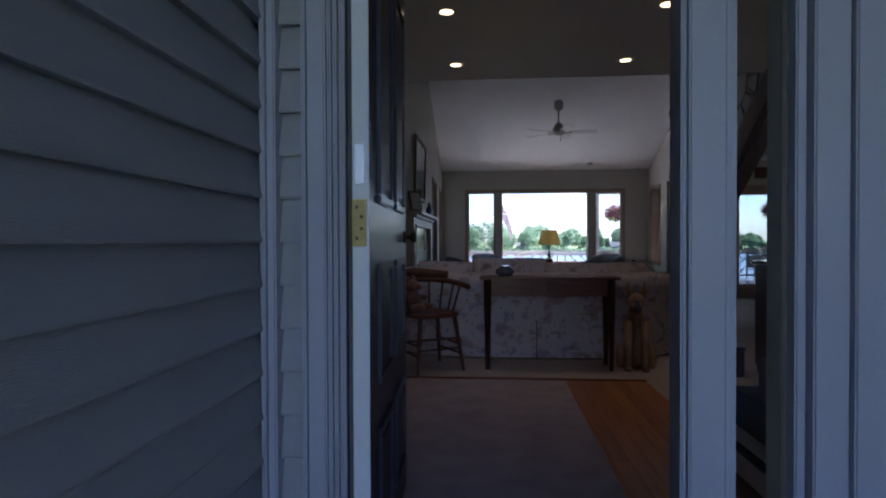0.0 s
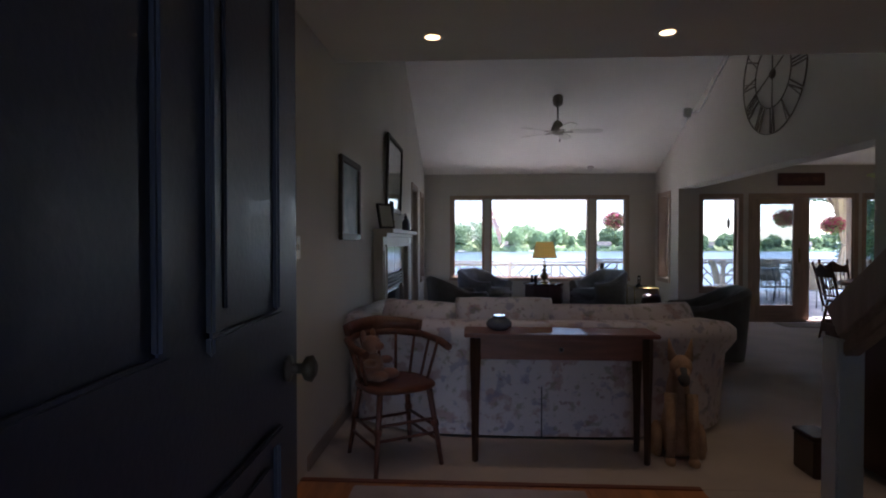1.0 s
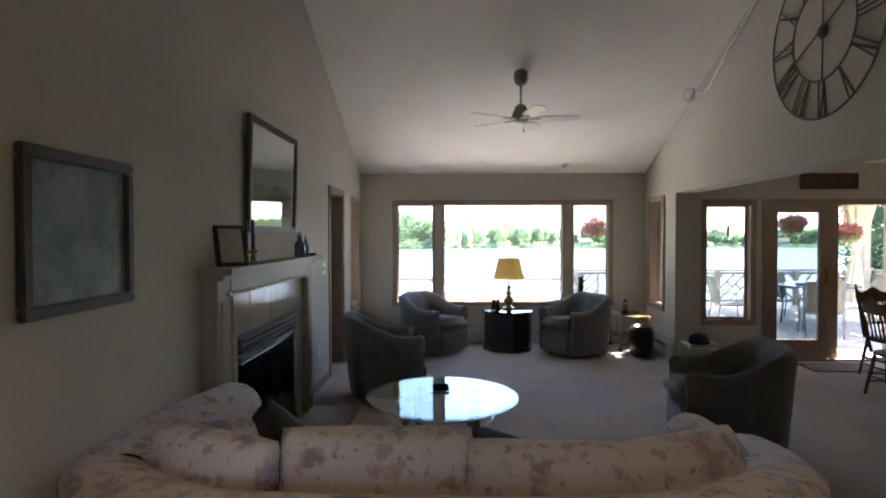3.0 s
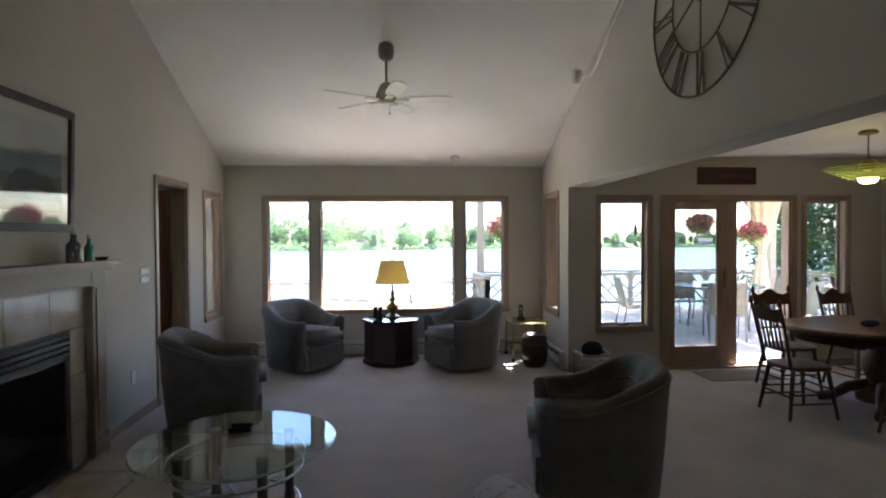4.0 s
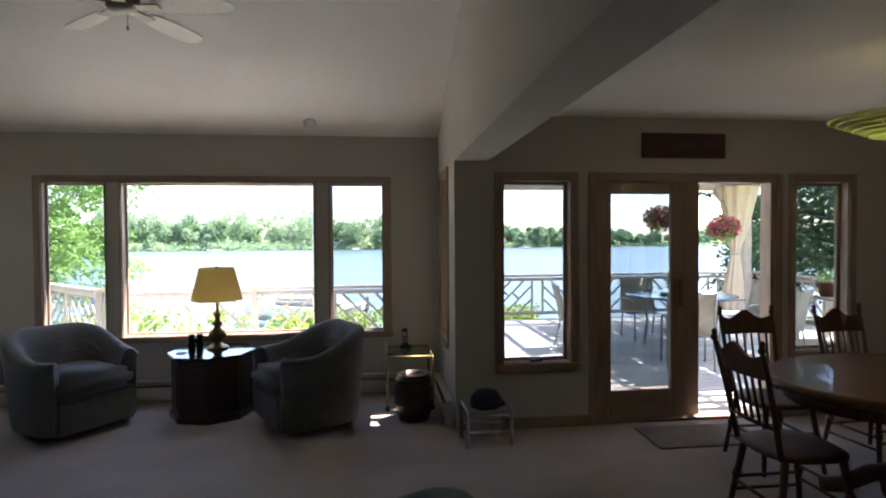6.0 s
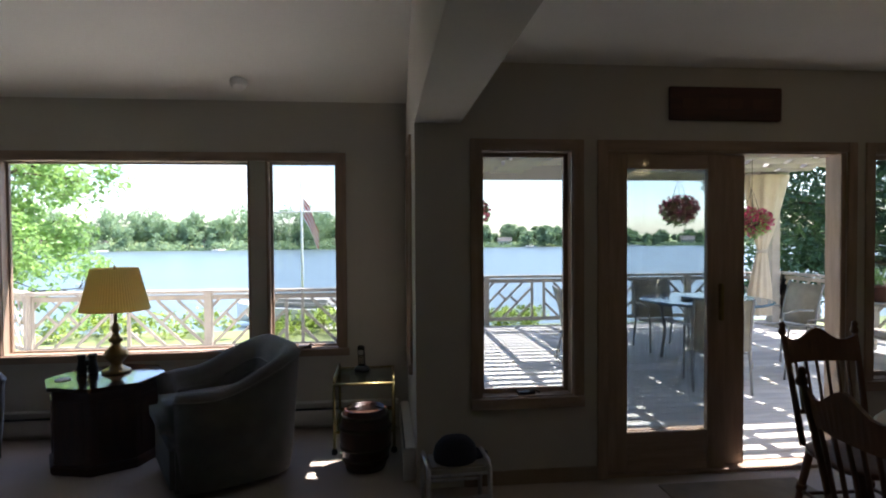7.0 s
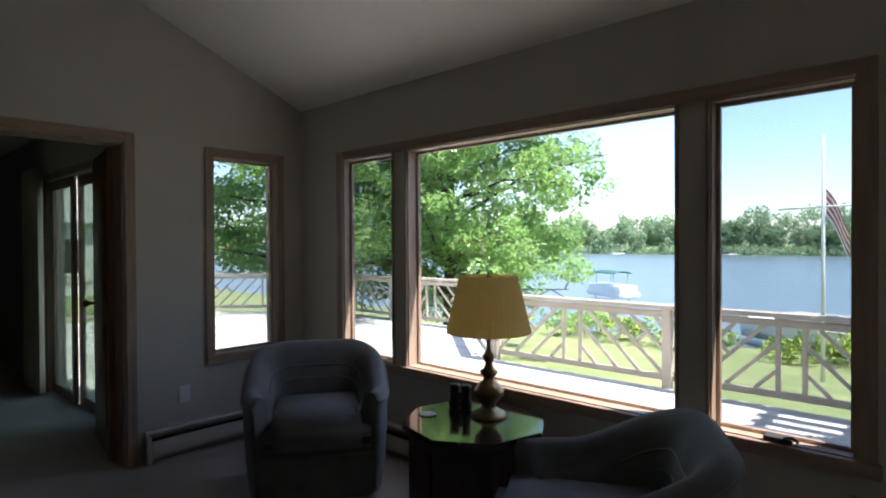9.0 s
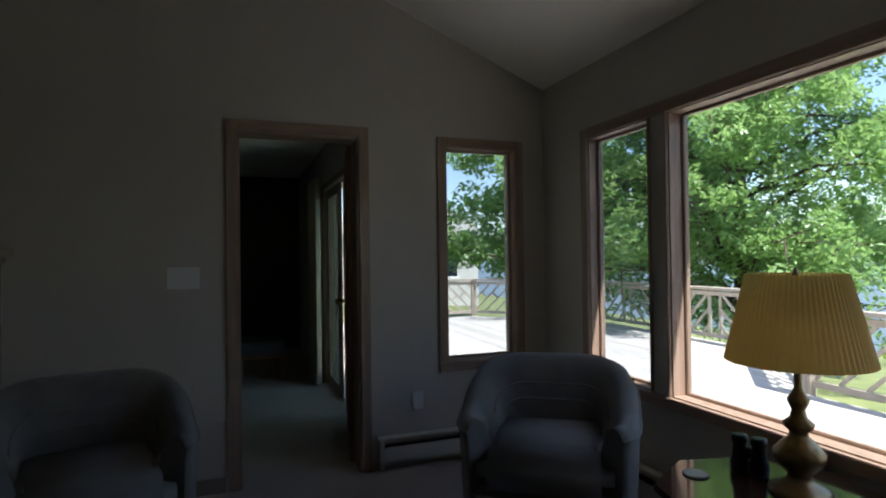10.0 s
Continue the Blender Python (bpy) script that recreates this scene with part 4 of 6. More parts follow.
def maple(at, height, spread, seed, n_limb=76):
    """A tall open tree: many limbs with flat sprays of leaves along them, thinner towards the tips."""
    r = random.Random(seed)
    e = thing("maple_tree", "tall leafy green maple tree beyond the deck corner", "tree", at)
    bm, crown = bmesh.new(), bmesh.new()
    tube(bm, [(0, 0, -0.5), (0.05, 0.02, height * 0.3), (-0.06, 0.05, height * 0.6), (0.02, 0, height * 0.95)], 0.18, 9, 0.03)
    for i in range(n_limb):
        z = height * (0.09 + 0.86 * (i + r.uniform(-2, 2)) / n_limb)
        a = i * 2.4 + r.uniform(-0.4, 0.4)
        k = z / height
        reach = spread * min(1.0, 1.25 * (1.06 - k) ** 0.6) * r.uniform(0.7, 1.18)
        p0 = Vector((0, 0, z))
        p2 = Vector((math.cos(a) * reach, math.sin(a) * reach, z + reach * r.uniform(-0.18, 0.5)))
        p1 = p0.lerp(p2, 0.5) + Vector((0, 0, reach * 0.09))
        tube(bm, [p0, p1, p2], 0.05, 6, 0.008)
        for u in (0.3, 0.45, 0.6, 0.74, 0.87, 0.97):
            c = p0.lerp(p1, u * 2) if u < 0.5 else p1.lerp(p2, u * 2 - 1)
            for _ in range(2):
                q = c + Vector((r.gauss(0, 0.36), r.gauss(0, 0.36), r.gauss(0, 0.36)))
                tube(bm, [c, q], 0.012, 4, 0.005)
                leaf_cloud(crown, r, q, r.uniform(0.36, 0.62) * (1.15 - 0.45 * u), 112, 0.062, 0.8)
    part("trunk", bm, M_BARK, e)
    part("crown", crown, M_LEAF, e)


def tree(name, label, at, height, spread, seed, n_limb=16, leaves=420, size=0.10, low=0.25, foliage=None):
    r = random.Random(seed)
    e = thing(name, label, "tree", at)
    bm = bmesh.new()
    tube(bm, [(0, 0, -0.5), (0.05, 0.02, height * 0.3), (-0.06, 0.05, height * 0.6), (0.02, 0, height * 0.92)], 0.16, 9, 0.03)
    ends = []
    for i in range(n_limb):
        z = height * (low + (0.93 - low) * i / n_limb)
        a = i * 2.4 + r.uniform(-0.4, 0.4)
        reach = spread * (1.05 - 0.55 * ((z / height - 0.4) / 0.6) ** 2 if z > 0.4 * height else 0.95) * r.uniform(0.75, 1.1)
        p1 = Vector((math.cos(a) * reach * 0.5, math.sin(a) * reach * 0.5, z + reach * 0.10))
        p2 = Vector((math.cos(a + 0.15) * reach, math.sin(a + 0.15) * reach, z + reach * r.uniform(-0.05, 0.22)))
        tube(bm, [(0, 0, z), p1, p2], 0.05, 6, 0.012)
        ends += [(p1, 0.75), (p1.lerp(p2, 0.55), 0.8), (p2, 0.62)]
    part("trunk", bm, M_BARK, e)
    bm = bmesh.new()
    for c, k in ends:
        for _ in range(3):
            leaf_cloud(bm, r, c + Vector((r.gauss(0, 0.35), r.gauss(0, 0.35), r.gauss(0, 0.25))), k * spread * 0.3, leaves // 3, size, 0.55)
    part("crown", bm, foliage or M_LEAF, e)
    return e


maple((-6.1, 18.6, -1.0), 9.2, 3.6, 3)
tree("shade_tree", "dense green tree close beside the deck", (-10.4, 16.8, -0.8), 8.0, 2.8, 5, 22, 420, 0.085, 0.15)
tree("yard_tree", "green tree beyond the dining deck, leaves coloured dark as if shaded", (13.3, 17.2, -0.9), 7.0, 2.9, 8, 28, 520, 0.075, 0.12, M_SHADEDLEAF)
for at in ((6.78, 13.8, 1.76), (7.75, 13.75, 1.60), (3.05, 13.6, 1.70), (4.05, 13.75, 1.75)):
    b = thing("hanging_basket", "hanging basket of pink and red flowers", "hanging basket", at, 0, "flower baskets on the deck")
    b.scale = (0.95, 0.95, 0.95)
    r = random.Random(int(at[0] * 10))
    bm = bmesh.new()
    lathe(bm, [(0.06, -0.14), (0.13, -0.09), (0.16, 0.0)], 16)
    part("basket", bm, M_BARK, b)
    bm = bmesh.new()
    for a in (0, 2.1, 4.2):
        tube(bm, [(0.15 * math.cos(a), 0.15 * math.sin(a), 0), (0, 0, 0.45)], 0.004, 5)
    tube(bm, [(0, 0, 0.45), (0, 0, (2.565 - at[2]) / 0.95)], 0.004, 5)
    part("hanger", bm, M_DARKMETAL, b)
    bm = bmesh.new()
    leaf_cloud(bm, r, (0, 0, -0.04), 0.25, 420, 0.035, 0.8)
    part("foliage", bm, M_LEAF, b)
    bm = bmesh.new()
    leaf_cloud(bm, r, (0, 0, 0.0), 0.27, 760, 0.03, 0.75)
    part("blossoms", bm, M_FLOWER, b)
chime = thing("wind_chime", "small dark wind ornament hanging from the pergola", "wind chime", (5.35, 13.3, 1.62))
bm = bmesh.new()
tube(bm, [(0, 0, 0.945), (0, 0, 0.12)], 0.003, 5)
part("cord", bm, M_DARKMETAL, chime)
bm = bmesh.new()
lathe(bm, [(0.006, -0.12), (0.03, -0.06), (0.035, 0.03), (0.012, 0.12)], 10, sy=0.5)
part("body", bm, M_DARKMETAL, chime)

# ---- ground, lake, far shore ----


def shore(x):
    """The far shore line."""
    return 172 + 14 * math.sin(x * 0.013 + 1.0) + 0.12 * abs(x)


def land(x, y):
    """Height of the ground: level round the house, falling to the lake, and rising beyond it."""
    far = shore(x)
    if y < 12:
        return -0.45
    if y < 31:
        t = (y - 12) / 19
        return -0.45 - 2.0 * t * t * (3 - 2 * t) + 0.05 * math.sin(x * 0.7) * math.sin(y * 0.9)
    if y < 37:
        return -2.45 - (y - 31) * 0.35
    if y < far:
        return -4.5
    return -2.3 + min(1.5, (y - far) * 0.02) - 2 * math.exp(-(y - far) / 3)


bm = bmesh.new()
xs = [-3000, -1200, -600, -300] + [-200 + 16.67 * i for i in range(12)] + [-15 + 2 * i for i in range(16)] + [20 + 15 * i for i in range(13)] + [300, 600, 1200, 3000]
ys = [-3000, -500, -100, -30, -8, 12] + [13 + 1.5 * i for i in range(15)] + [40, 70, 100] + [130 + 6 * i for i in range(16)] + [230, 300, 420, 600, 1200, 3000]
grid = [[bm.verts.new((x, yy, land(x, yy))) for x in xs] for yy in ys]
for a, b in zip(grid, grid[1:]):
    for i in range(len(xs) - 1):
        bm.faces.new((a[i], a[i + 1], b[i + 1], b[i])).smooth = True
tagged(part("ground", bm, M_GRASS), "green lawn falling to the lake", "ground", kind="structure")
bm = bmesh.new()
bm.faces.new([bm.verts.new(p) for p in ((-3000, 28, -2.6), (3000, 28, -2.6), (3000, 600, -2.6), (-3000, 600, -2.6))])
tagged(part("water", bm, M_WATER), "pale blue lake with small ripples", "water", kind="structure")
r = random.Random(21)
def tree_height(x):
    """Tall woods to the west of the far shore, lower ones eastwards."""
    return 13.2 - 3.8 * min(1, max(0, (x + 25) / 30)) - 3.9 * min(1, max(0, (x - 5) / 85))


gen = np.random.default_rng(21)
pts, faces = [], []
for i in range(470):
    x = r.uniform(-210, 240)
    yy = shore(x) + 4 + abs(r.gauss(0, 13)) + (0 if r.random() < 0.7 else 14)
    h = tree_height(x) * r.choice((0.45, 0.6, 0.7, 0.8, 0.92, 1.05)) * r.uniform(0.9, 1.08)
    wd = h * r.uniform(0.30, 0.46)
    base = np.array((x, yy, land(x, yy)))
    for k in range(16):
        u = gen.normal(size=3)
        u /= np.linalg.norm(u)
        c = base + np.array((u[0] * wd * 0.62, u[1] * wd * 0.62, h * 0.55 + u[2] * h * 0.33))
        n = 46
        d = gen.normal(size=(n, 3))
        d *= (wd * gen.uniform(0.30, 0.46) / np.linalg.norm(d, axis=1))[:, None] * gen.uniform(0.6, 1, n)[:, None]
        e1, e2 = gen.normal(size=(n, 3)), gen.normal(size=(n, 3))
        e1 *= (0.46 * gen.uniform(0.6, 1.3, n) / np.linalg.norm(e1, axis=1))[:, None]
        e2 *= (0.30 * gen.uniform(0.6, 1.3, n) / np.linalg.norm(e2, axis=1))[:, None]
        o = len(pts)
        for q, f, g in zip(c + d, e1, e2):
            pts += [q - f, q - g, q + f, q + g]
        faces += [(o + 4 * m, o + 4 * m + 1, o + 4 * m + 2, o + 4 * m + 3) for m in range(n)]
for i in range(420):
    x = r.uniform(-210, 240)
    yy = shore(x) + 1.5 + r.uniform(0, 7)
    hh = tree_height(x) * r.uniform(0.10, 0.26)
    n = 60
    d = gen.normal(size=(n, 3)) * np.array((2.0, 0.9, hh * 0.34)) + np.array((x, yy, land(x, yy) + hh * 0.4))
    e1, e2 = gen.normal(size=(n, 3)) * 0.30, gen.normal(size=(n, 3)) * 0.20
    o = len(pts)
    for q, f, g in zip(d, e1, e2):
        pts += [q - f, q - g, q + f, q + g]
    faces += [(o + 4 * m, o + 4 * m + 1, o + 4 * m + 2, o + 4 * m + 3) for m in range(n)]
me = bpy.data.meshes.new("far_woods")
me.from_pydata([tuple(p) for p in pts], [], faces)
# Distance haze comes from the leaf colour alone.
me.materials.append(M_HAZEDLEAF)
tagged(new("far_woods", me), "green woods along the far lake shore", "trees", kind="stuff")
for i in range(9):
    x = -120 + i * 34 + r.uniform(-8, 8)
    far = shore(x)
    h = thing("lake_house", "pale house with a dark roof on the far shore", "house", (x, far + 9, land(x, far + 9)), r.uniform(-20, 20), "houses on the far shore")
    h.scale = (0.55, 0.55, 0.55)
    block("walls", -4, 4, -3, 3, -1, 3.2, M_HOUSEWALL, h, 0)
    bm = bmesh.new()
    v = [bm.verts.new(q) for q in ((-4.5, -3.5, 3.0), (4.5, -3.5, 3.0), (4.5, 3.5, 3.0), (-4.5, 3.5, 3.0), (-4.5, 0, 5.4), (4.5, 0, 5.4))]
    for f in ((0, 1, 5, 4), (2, 3, 4, 5), (0, 4, 3), (1, 2, 5), (3, 2, 1, 0)):
        bm.faces.new([v[k] for k in f])
    part("roof", bm, M_ROOF, h)
    for wx in (-2.4, 0, 2.4):
        block("window", wx - 0.6, wx + 0.6, -3.06, -2.99, 0.8, 2.2, M_FIREGLASS, h, 0)
    dk = thing("boat_dock", "pale boat dock on the far shore", "dock", (x + 6, far - 4, -2.45))
    block("planks", -1, 1, -4, 4, 0, 0.3, M_HOUSEWALL, dk, 0)
bm = bmesh.new()
for i in range(60):
    leaf_cloud(bm, r, (r.uniform(-12, 9), r.uniform(28.0, 30.8), -2.1 + r.uniform(0, 0.45)), r.uniform(0.4, 0.8), 130, 0.08, 0.6)
tagged(part("shore_plants", bm, M_SHRUB), "low yellow-green plants along the near shore", "plants", kind="stuff")
nh = thing("neighbour_house", "pale gabled house next door beyond the deck", "house", (-25.8, 16.5, -0.6))
block("walls", -3.5, 3.5, -3.5, 3.5, -0.5, 3.0, M_HOUSEWALL, nh, 0)
bm = bmesh.new()
v = [bm.verts.new(q) for q in ((-3.9, -3.9, 2.85), (3.9, -3.9, 2.85), (3.9, 3.9, 2.85), (-3.9, 3.9, 2.85), (-3.9, 0, 5.2), (3.9, 0, 5.2))]
for f in ((0, 1, 5, 4), (2, 3, 4, 5), (0, 4, 3), (1, 2, 5), (3, 2, 1, 0)):
    bm.faces.new([v[k] for k in f])
part("roof", bm, M_HOUSEWALL, nh)
for wy in (-1.8, 1.8):
    w_ = block("window", 3.49, 3.56, wy - 0.6, wy + 0.6, 0.9, 2.2, M_FIREGLASS, nh, 0)
    block("frame_border", 3.5, 3.58, wy - 0.7, wy + 0.7, 0.8, 0.9, M_WHITE, w_, 0)
lift = thing("boat_lift", "white pontoon boat under a dark green canopy at the shore", "boat", (-14.7, 44.7, -2.6), 62)
lift.scale = (0.9, 0.85, 0.72)
block("hull", -0.9, 0.9, -2.4, 2.4, 0.45, 1.05, M_FLAGWHITE, lift, 0.15)
block("deck_rail", -0.8, 0.8, -2.1, 2.1, 1.06, 1.55, M_FLAGWHITE, lift, 0.08)
for sx in (-0.7, 0.7):
    for sy in (-1.2, 1.2):
        bm = bmesh.new()
        tube(bm, [(sx, sy, -0.4), (sx * 0.9, sy * 0.9, 2.6)], 0.03, 6)
        part("canopy_pole", bm, M_STEEL, lift)
bm = bmesh.new()
pv = None
for i in range(13):
    u = -0.8 + 1.6 * i / 12
    v = [bm.verts.new((u, s, 2.85 - 0.2 * (u / 0.8) ** 2)) for s in (-1.4, 1.4)]
    if pv:
        bm.faces.new((pv[0], v[0], v[1], pv[1])).smooth = True
    pv = v
c = part("canopy", bm, mat("green_canvas", (0.02, 0.11, 0.08), 0.8), lift)
c.modifiers.new("thick", "SOLIDIFY").thickness = 0.05
dock = thing("near_dock", "grey wooden dock with a moored boat at the shore", "dock", (1.2, 34.0, -2.35))
for i in range(24):
    block("plank", -0.7, 0.7, -4 + i * 0.34, -4 + i * 0.34 + 0.3, 0, 0.06, M_DECK, dock, 0)
for sx in (-0.75, 0.75):
    for sy in (-3.5, 0, 3.5):
        block("pile", sx - 0.06, sx + 0.06, sy - 0.06, sy + 0.06, -1.8, 0.5, M_BARK, dock)
boat = thing("moored_boat", "white motorboat with a grey cover at the dock", "boat", (-1.2, 33.0, -2.6), 70)
bm = bmesh.new()
rings = []
for u in (-1, -0.6, -0.2, 0.2, 0.6, 0.9, 1.0):
    wd = 1.0 * (1 - max(0, u) ** 2.5 * 0.93)
    rings.append([bm.verts.new((s * wd * k, u * 2.8, z + (0.15 * max(0, u)))) for s, k, z in ((-1, 1, 0.9), (-1, 0.85, 0.4), (0, 0, 0.0), (1, 0.85, 0.4), (1, 1, 0.9))])
for a, b in zip(rings, rings[1:]):
    for k in range(4):
        bm.faces.new((a[k], a[k + 1], b[k + 1], b[k]))
    bm.faces.new((a[4], a[0], b[0], b[4]))
part("hull", bm, M_FLAGWHITE, boat)
block("cover", -0.8, 0.8, -2.2, 1.0, 0.92, 1.3, M_SHADECLOTH, boat, 0.15)
pole = thing("flagpole", "tall white flagpole with a yard and hanging flags by the shore", "flagpole", (0.55, 24.0, -2.3))
bm = bmesh.new()
tube(bm, [(0, 0, 0), (0, 0, 6.1)], 0.05, 10, 0.03)
part("pole", bm, M_FLAGWHITE, pole)
bm = bmesh.new()
tube(bm, [(-0.9, 0, 4.45), (0.9, 0, 4.5)], 0.025, 8)
part("yard", bm, M_FLAGWHITE, pole)
for x0, mats in ((0.05, (M_FLAGRED, M_FLAGWHITE)),):
    fl = None
    for s in range(8):
        bm = bmesh.new()
        pv = None
        for i in range(9):
            u = i / 8
            px, pz = x0 + 0.48 * u + 0.04 * math.sin(5 * u), 4.9 - s * 0.08 - 1.0 * u
            v = [bm.verts.new((px, 0.06 * math.sin(7 * u + s * 0.3), pz)), bm.verts.new((px, 0.06 * math.sin(7 * u + s * 0.3 + 0.3), pz - 0.08))]
            if pv:
                bm.faces.new((pv[0], v[0], v[1], pv[1])).smooth = True
            pv = v
        part("flag_stripe", bm, mats[s % 2], pole)


# ---- living room seating ----
def barrel_chair(at, turn, label):
    """A swivel tub chair that faces +x: a wrapped back falling to the arms, a seat cushion and a skirted front."""
    e = thing("tub_chair", label, "armchair", (at[0], at[1], 0), turn, "grey swivel tub chairs")
    e.scale = (1.03, 1.03, 1.09)
    bm = bmesh.new()
    cols = []
    n = 44
    for i in range(n + 1):
        a = 44 + 272 * i / n
        t = radians(a)
        k = (abs(math.cos(t)) ** 3.2 + abs(math.sin(t)) ** 3.2) ** (-1 / 3.2)
        R = 0.385 * k
        f = max(0.0, min(1.0, (abs(a - 180) - 28) / 84))
        f = f * f * (3 - 2 * f)
        zt = 0.72 - 0.17 * f
        th = 0.095
        flare = 0.02 * (1 - f)
        prof = [(R - 0.035, 0.045), (R - 0.02, 0.15), (R - 0.005, 0.32), (R + flare, zt - 0.09), (R + flare + 0.006, zt - 0.045), (R + flare - 0.012, zt - 0.012), (R + flare - 0.045, zt), (R + flare - 0.078, zt - 0.014), (R - th, zt - 0.05), (R - th - 0.03, zt - 0.13), (R - th - 0.055, 0.46), (R - th - 0.05, 0.36), (R - th - 0.02, 0.20)]
        cols.append([bm.verts.new((r * math.cos(t), r * math.sin(t), z)) for r, z in prof])
    for a, b in zip(cols, cols[1:]):
        for j in range(len(a) - 1):
            bm.faces.new((a[j], b[j], b[j + 1], a[j + 1])).smooth = True
    for c in (cols[0], cols[-1]):
        bm.faces.new(c)
    part("backrest", bm, M_CHAIR, e)
    bm = bmesh.new()
    pts = []
    for i in range(n + 1):
        a = 44 + 272 * i / n
        t = radians(a)
        k = (abs(math.cos(t)) ** 3.2 + abs(math.sin(t)) ** 3.2) ** (-1 / 3.2)
        f = max(0.0, min(1.0, (abs(a - 180) - 28) / 84))
        f = f * f * (3 - 2 * f)
        R = 0.385 * k + 0.02 * (1 - f) + 0.006
        pts.append((R * math.cos(t), R * math.sin(t), 0.72 - 0.17 * f - 0.045))
    tube(bm, pts, 0.0065, 6)
    part("piping", bm, M_CHAIR, e)
    for drop in (0.13, 0.20):
        bm = bmesh.new()
        pts = []
        for i in range(25):
            a = 105 + 150 * i / 24
            t = radians(a)
            k = (abs(math.cos(t)) ** 3.2 + abs(math.sin(t)) ** 3.2) ** (-1 / 3.2)
            f = max(0.0, min(1.0, (abs(a - 180) - 28) / 84))
            f = f * f * (3 - 2 * f)
            R = 0.385 * k - 0.124 - (drop - 0.13) * 0.25
            pts.append((R * math.cos(t), R * math.sin(t), 0.72 - 0.17 * f - drop))
        tube(bm, pts, 0.006, 6)
        part("seam", bm, M_CHAIR, e)
    bm = bmesh.new()
    cuboid(bm, -0.27, 0.37, -0.275, 0.275, 0.29, 0.435)
    o = part("seat_cushion", bm, M_CHAIR, e, bevel=0.05, smooth=True)
    bm = bmesh.new()
    cuboid(bm, -0.2, 0.335, -0.30, 0.30, 0.045, 0.288)
    part("front_panel", bm, M_CHAIR, e, bevel=0.025)
    bm = bmesh.new()
    lathe(bm, [(0.22, 0.0), (0.23, 0.02), (0.2, 0.044)], 24)
    part("swivel_base", bm, M_BLACK, e)
    return e


barrel_chair((-0.22, 8.55), 14, "grey fabric swivel tub chair by the fireplace wall")
barrel_chair((0.17, 10.50), -35, "grey fabric swivel tub chair in the window corner")
barrel_chair((2.0, 10.38), 208, "grey fabric swivel tub chair beside the side table")
barrel_chair((2.42, 7.11), 169, "grey fabric tub chair with its back to the dining room")

# side table
st = thing("side_table", "dark walnut octagonal side table with a polished top", "side table", (1.17, 10.72, 0), 8)


def octagon(bm, r, z0, z1, seg=8):
    lathe(bm, [(r, z0), (r, z1)], seg)
    for f in bm.faces:
        f.smooth = False


bm = bmesh.new()
octagon(bm, 0.36, 0.512, 0.538)
part("tabletop", bm, M_TOP, st, bevel=0.006)
bm = bmesh.new()
octagon(bm, 0.325, 0.06, 0.5115)
part("body", bm, M_WALNUT, st, bevel=0.004)
bm = bmesh.new()
octagon(bm, 0.345, 0.0, 0.059)
part("plinth", bm, M_WALNUT, st, bevel=0.008)
for k in range(8):
    a = 22.5 + 45 * k + 0
    bm = bmesh.new()
    cuboid(bm, 0.301, 0.309, -0.085, 0.085, 0.12, 0.45)
    p = part("panel", bm, M_WALNUT, st, bevel=0.003)
    p.matrix_basis = pose(0, 0, 0, 0, 0, a)

# lamp
lamp = thing("table_lamp", "brass baluster table lamp with a pleated yellow shade", "lamp", (1.19, 10.81, 0.538))
lamp.scale = (0.96, 0.96, 0.985)
bm = bmesh.new()
lathe(bm, [(0.092, 0), (0.095, 0.012), (0.082, 0.022), (0.064, 0.03), (0.040, 0.045), (0.034, 0.06), (0.055, 0.085), (0.076, 0.11), (0.078, 0.135), (0.052, 0.165), (0.030, 0.185), (0.028, 0.20), (0.044, 0.215), (0.048, 0.228), (0.027, 0.245), (0.020, 0.27), (0.030, 0.29), (0.034, 0.305), (0.020, 0.325), (0.012, 0.34), (0.012, 0.42), (0.006, 0.70)], 28)
part("base", bm, M_ANTIQUE, lamp)
bm = bmesh.new()
ring = []
N = 144
for z, r in ((0.425, 0.219), (0.437, 0.2165), (0.56, 0.186), (0.698, 0.1515), (0.71, 0.1485)):
    ring.append([bm.verts.new(((r + 0.0022 * (-1) ** k) * math.cos(2 * math.pi * k / N), (r + 0.0022 * (-1) ** k) * math.sin(2 * math.pi * k / N), z)) for k in range(N)])
for a, b in zip(ring, ring[1:]):
    for k in range(N):
        bm.faces.new((a[k], a[(k + 1) % N], b[(k + 1) % N], b[k]))
part("shade", bm, M_SHADE, lamp, "pleated yellow cloth shade").modifiers.new("thick", "SOLIDIFY").thickness = 0.003
bm = bmesh.new()
for a in (0, 2.094, 4.189):
    tube(bm, [(0, 0, 0.694), (0.15 * math.cos(a), 0.15 * math.sin(a), 0.698)], 0.002, 5)
lathe(bm, [(0.006, 0.69), (0.012, 0.705), (0.004, 0.73)], 10)
part("finial", bm, M_ANTIQUE, lamp)
bin_ = thing("binoculars", "black binoculars standing on the side table", "binoculars", (1.01, 10.80, 0.5385), 20)
for s in (-0.032, 0.032):
    bm = bmesh.new()
    lathe(bm, [(0.03, 0), (0.032, 0.035), (0.024, 0.06), (0.022, 0.10), (0.026, 0.105), (0.026, 0.128), (0.018, 0.13)], 16, (s, 0))
    part("barrel", bm, M_BLACK, bin_)
block("bridge", -0.02, 0.02, -0.01, 0.01, 0.05, 0.09, M_BLACK, bin_)
bm = bmesh.new()
lathe(bm, [(0.04, 0), (0.044, 0.004), (0.038, 0.007)], 20)
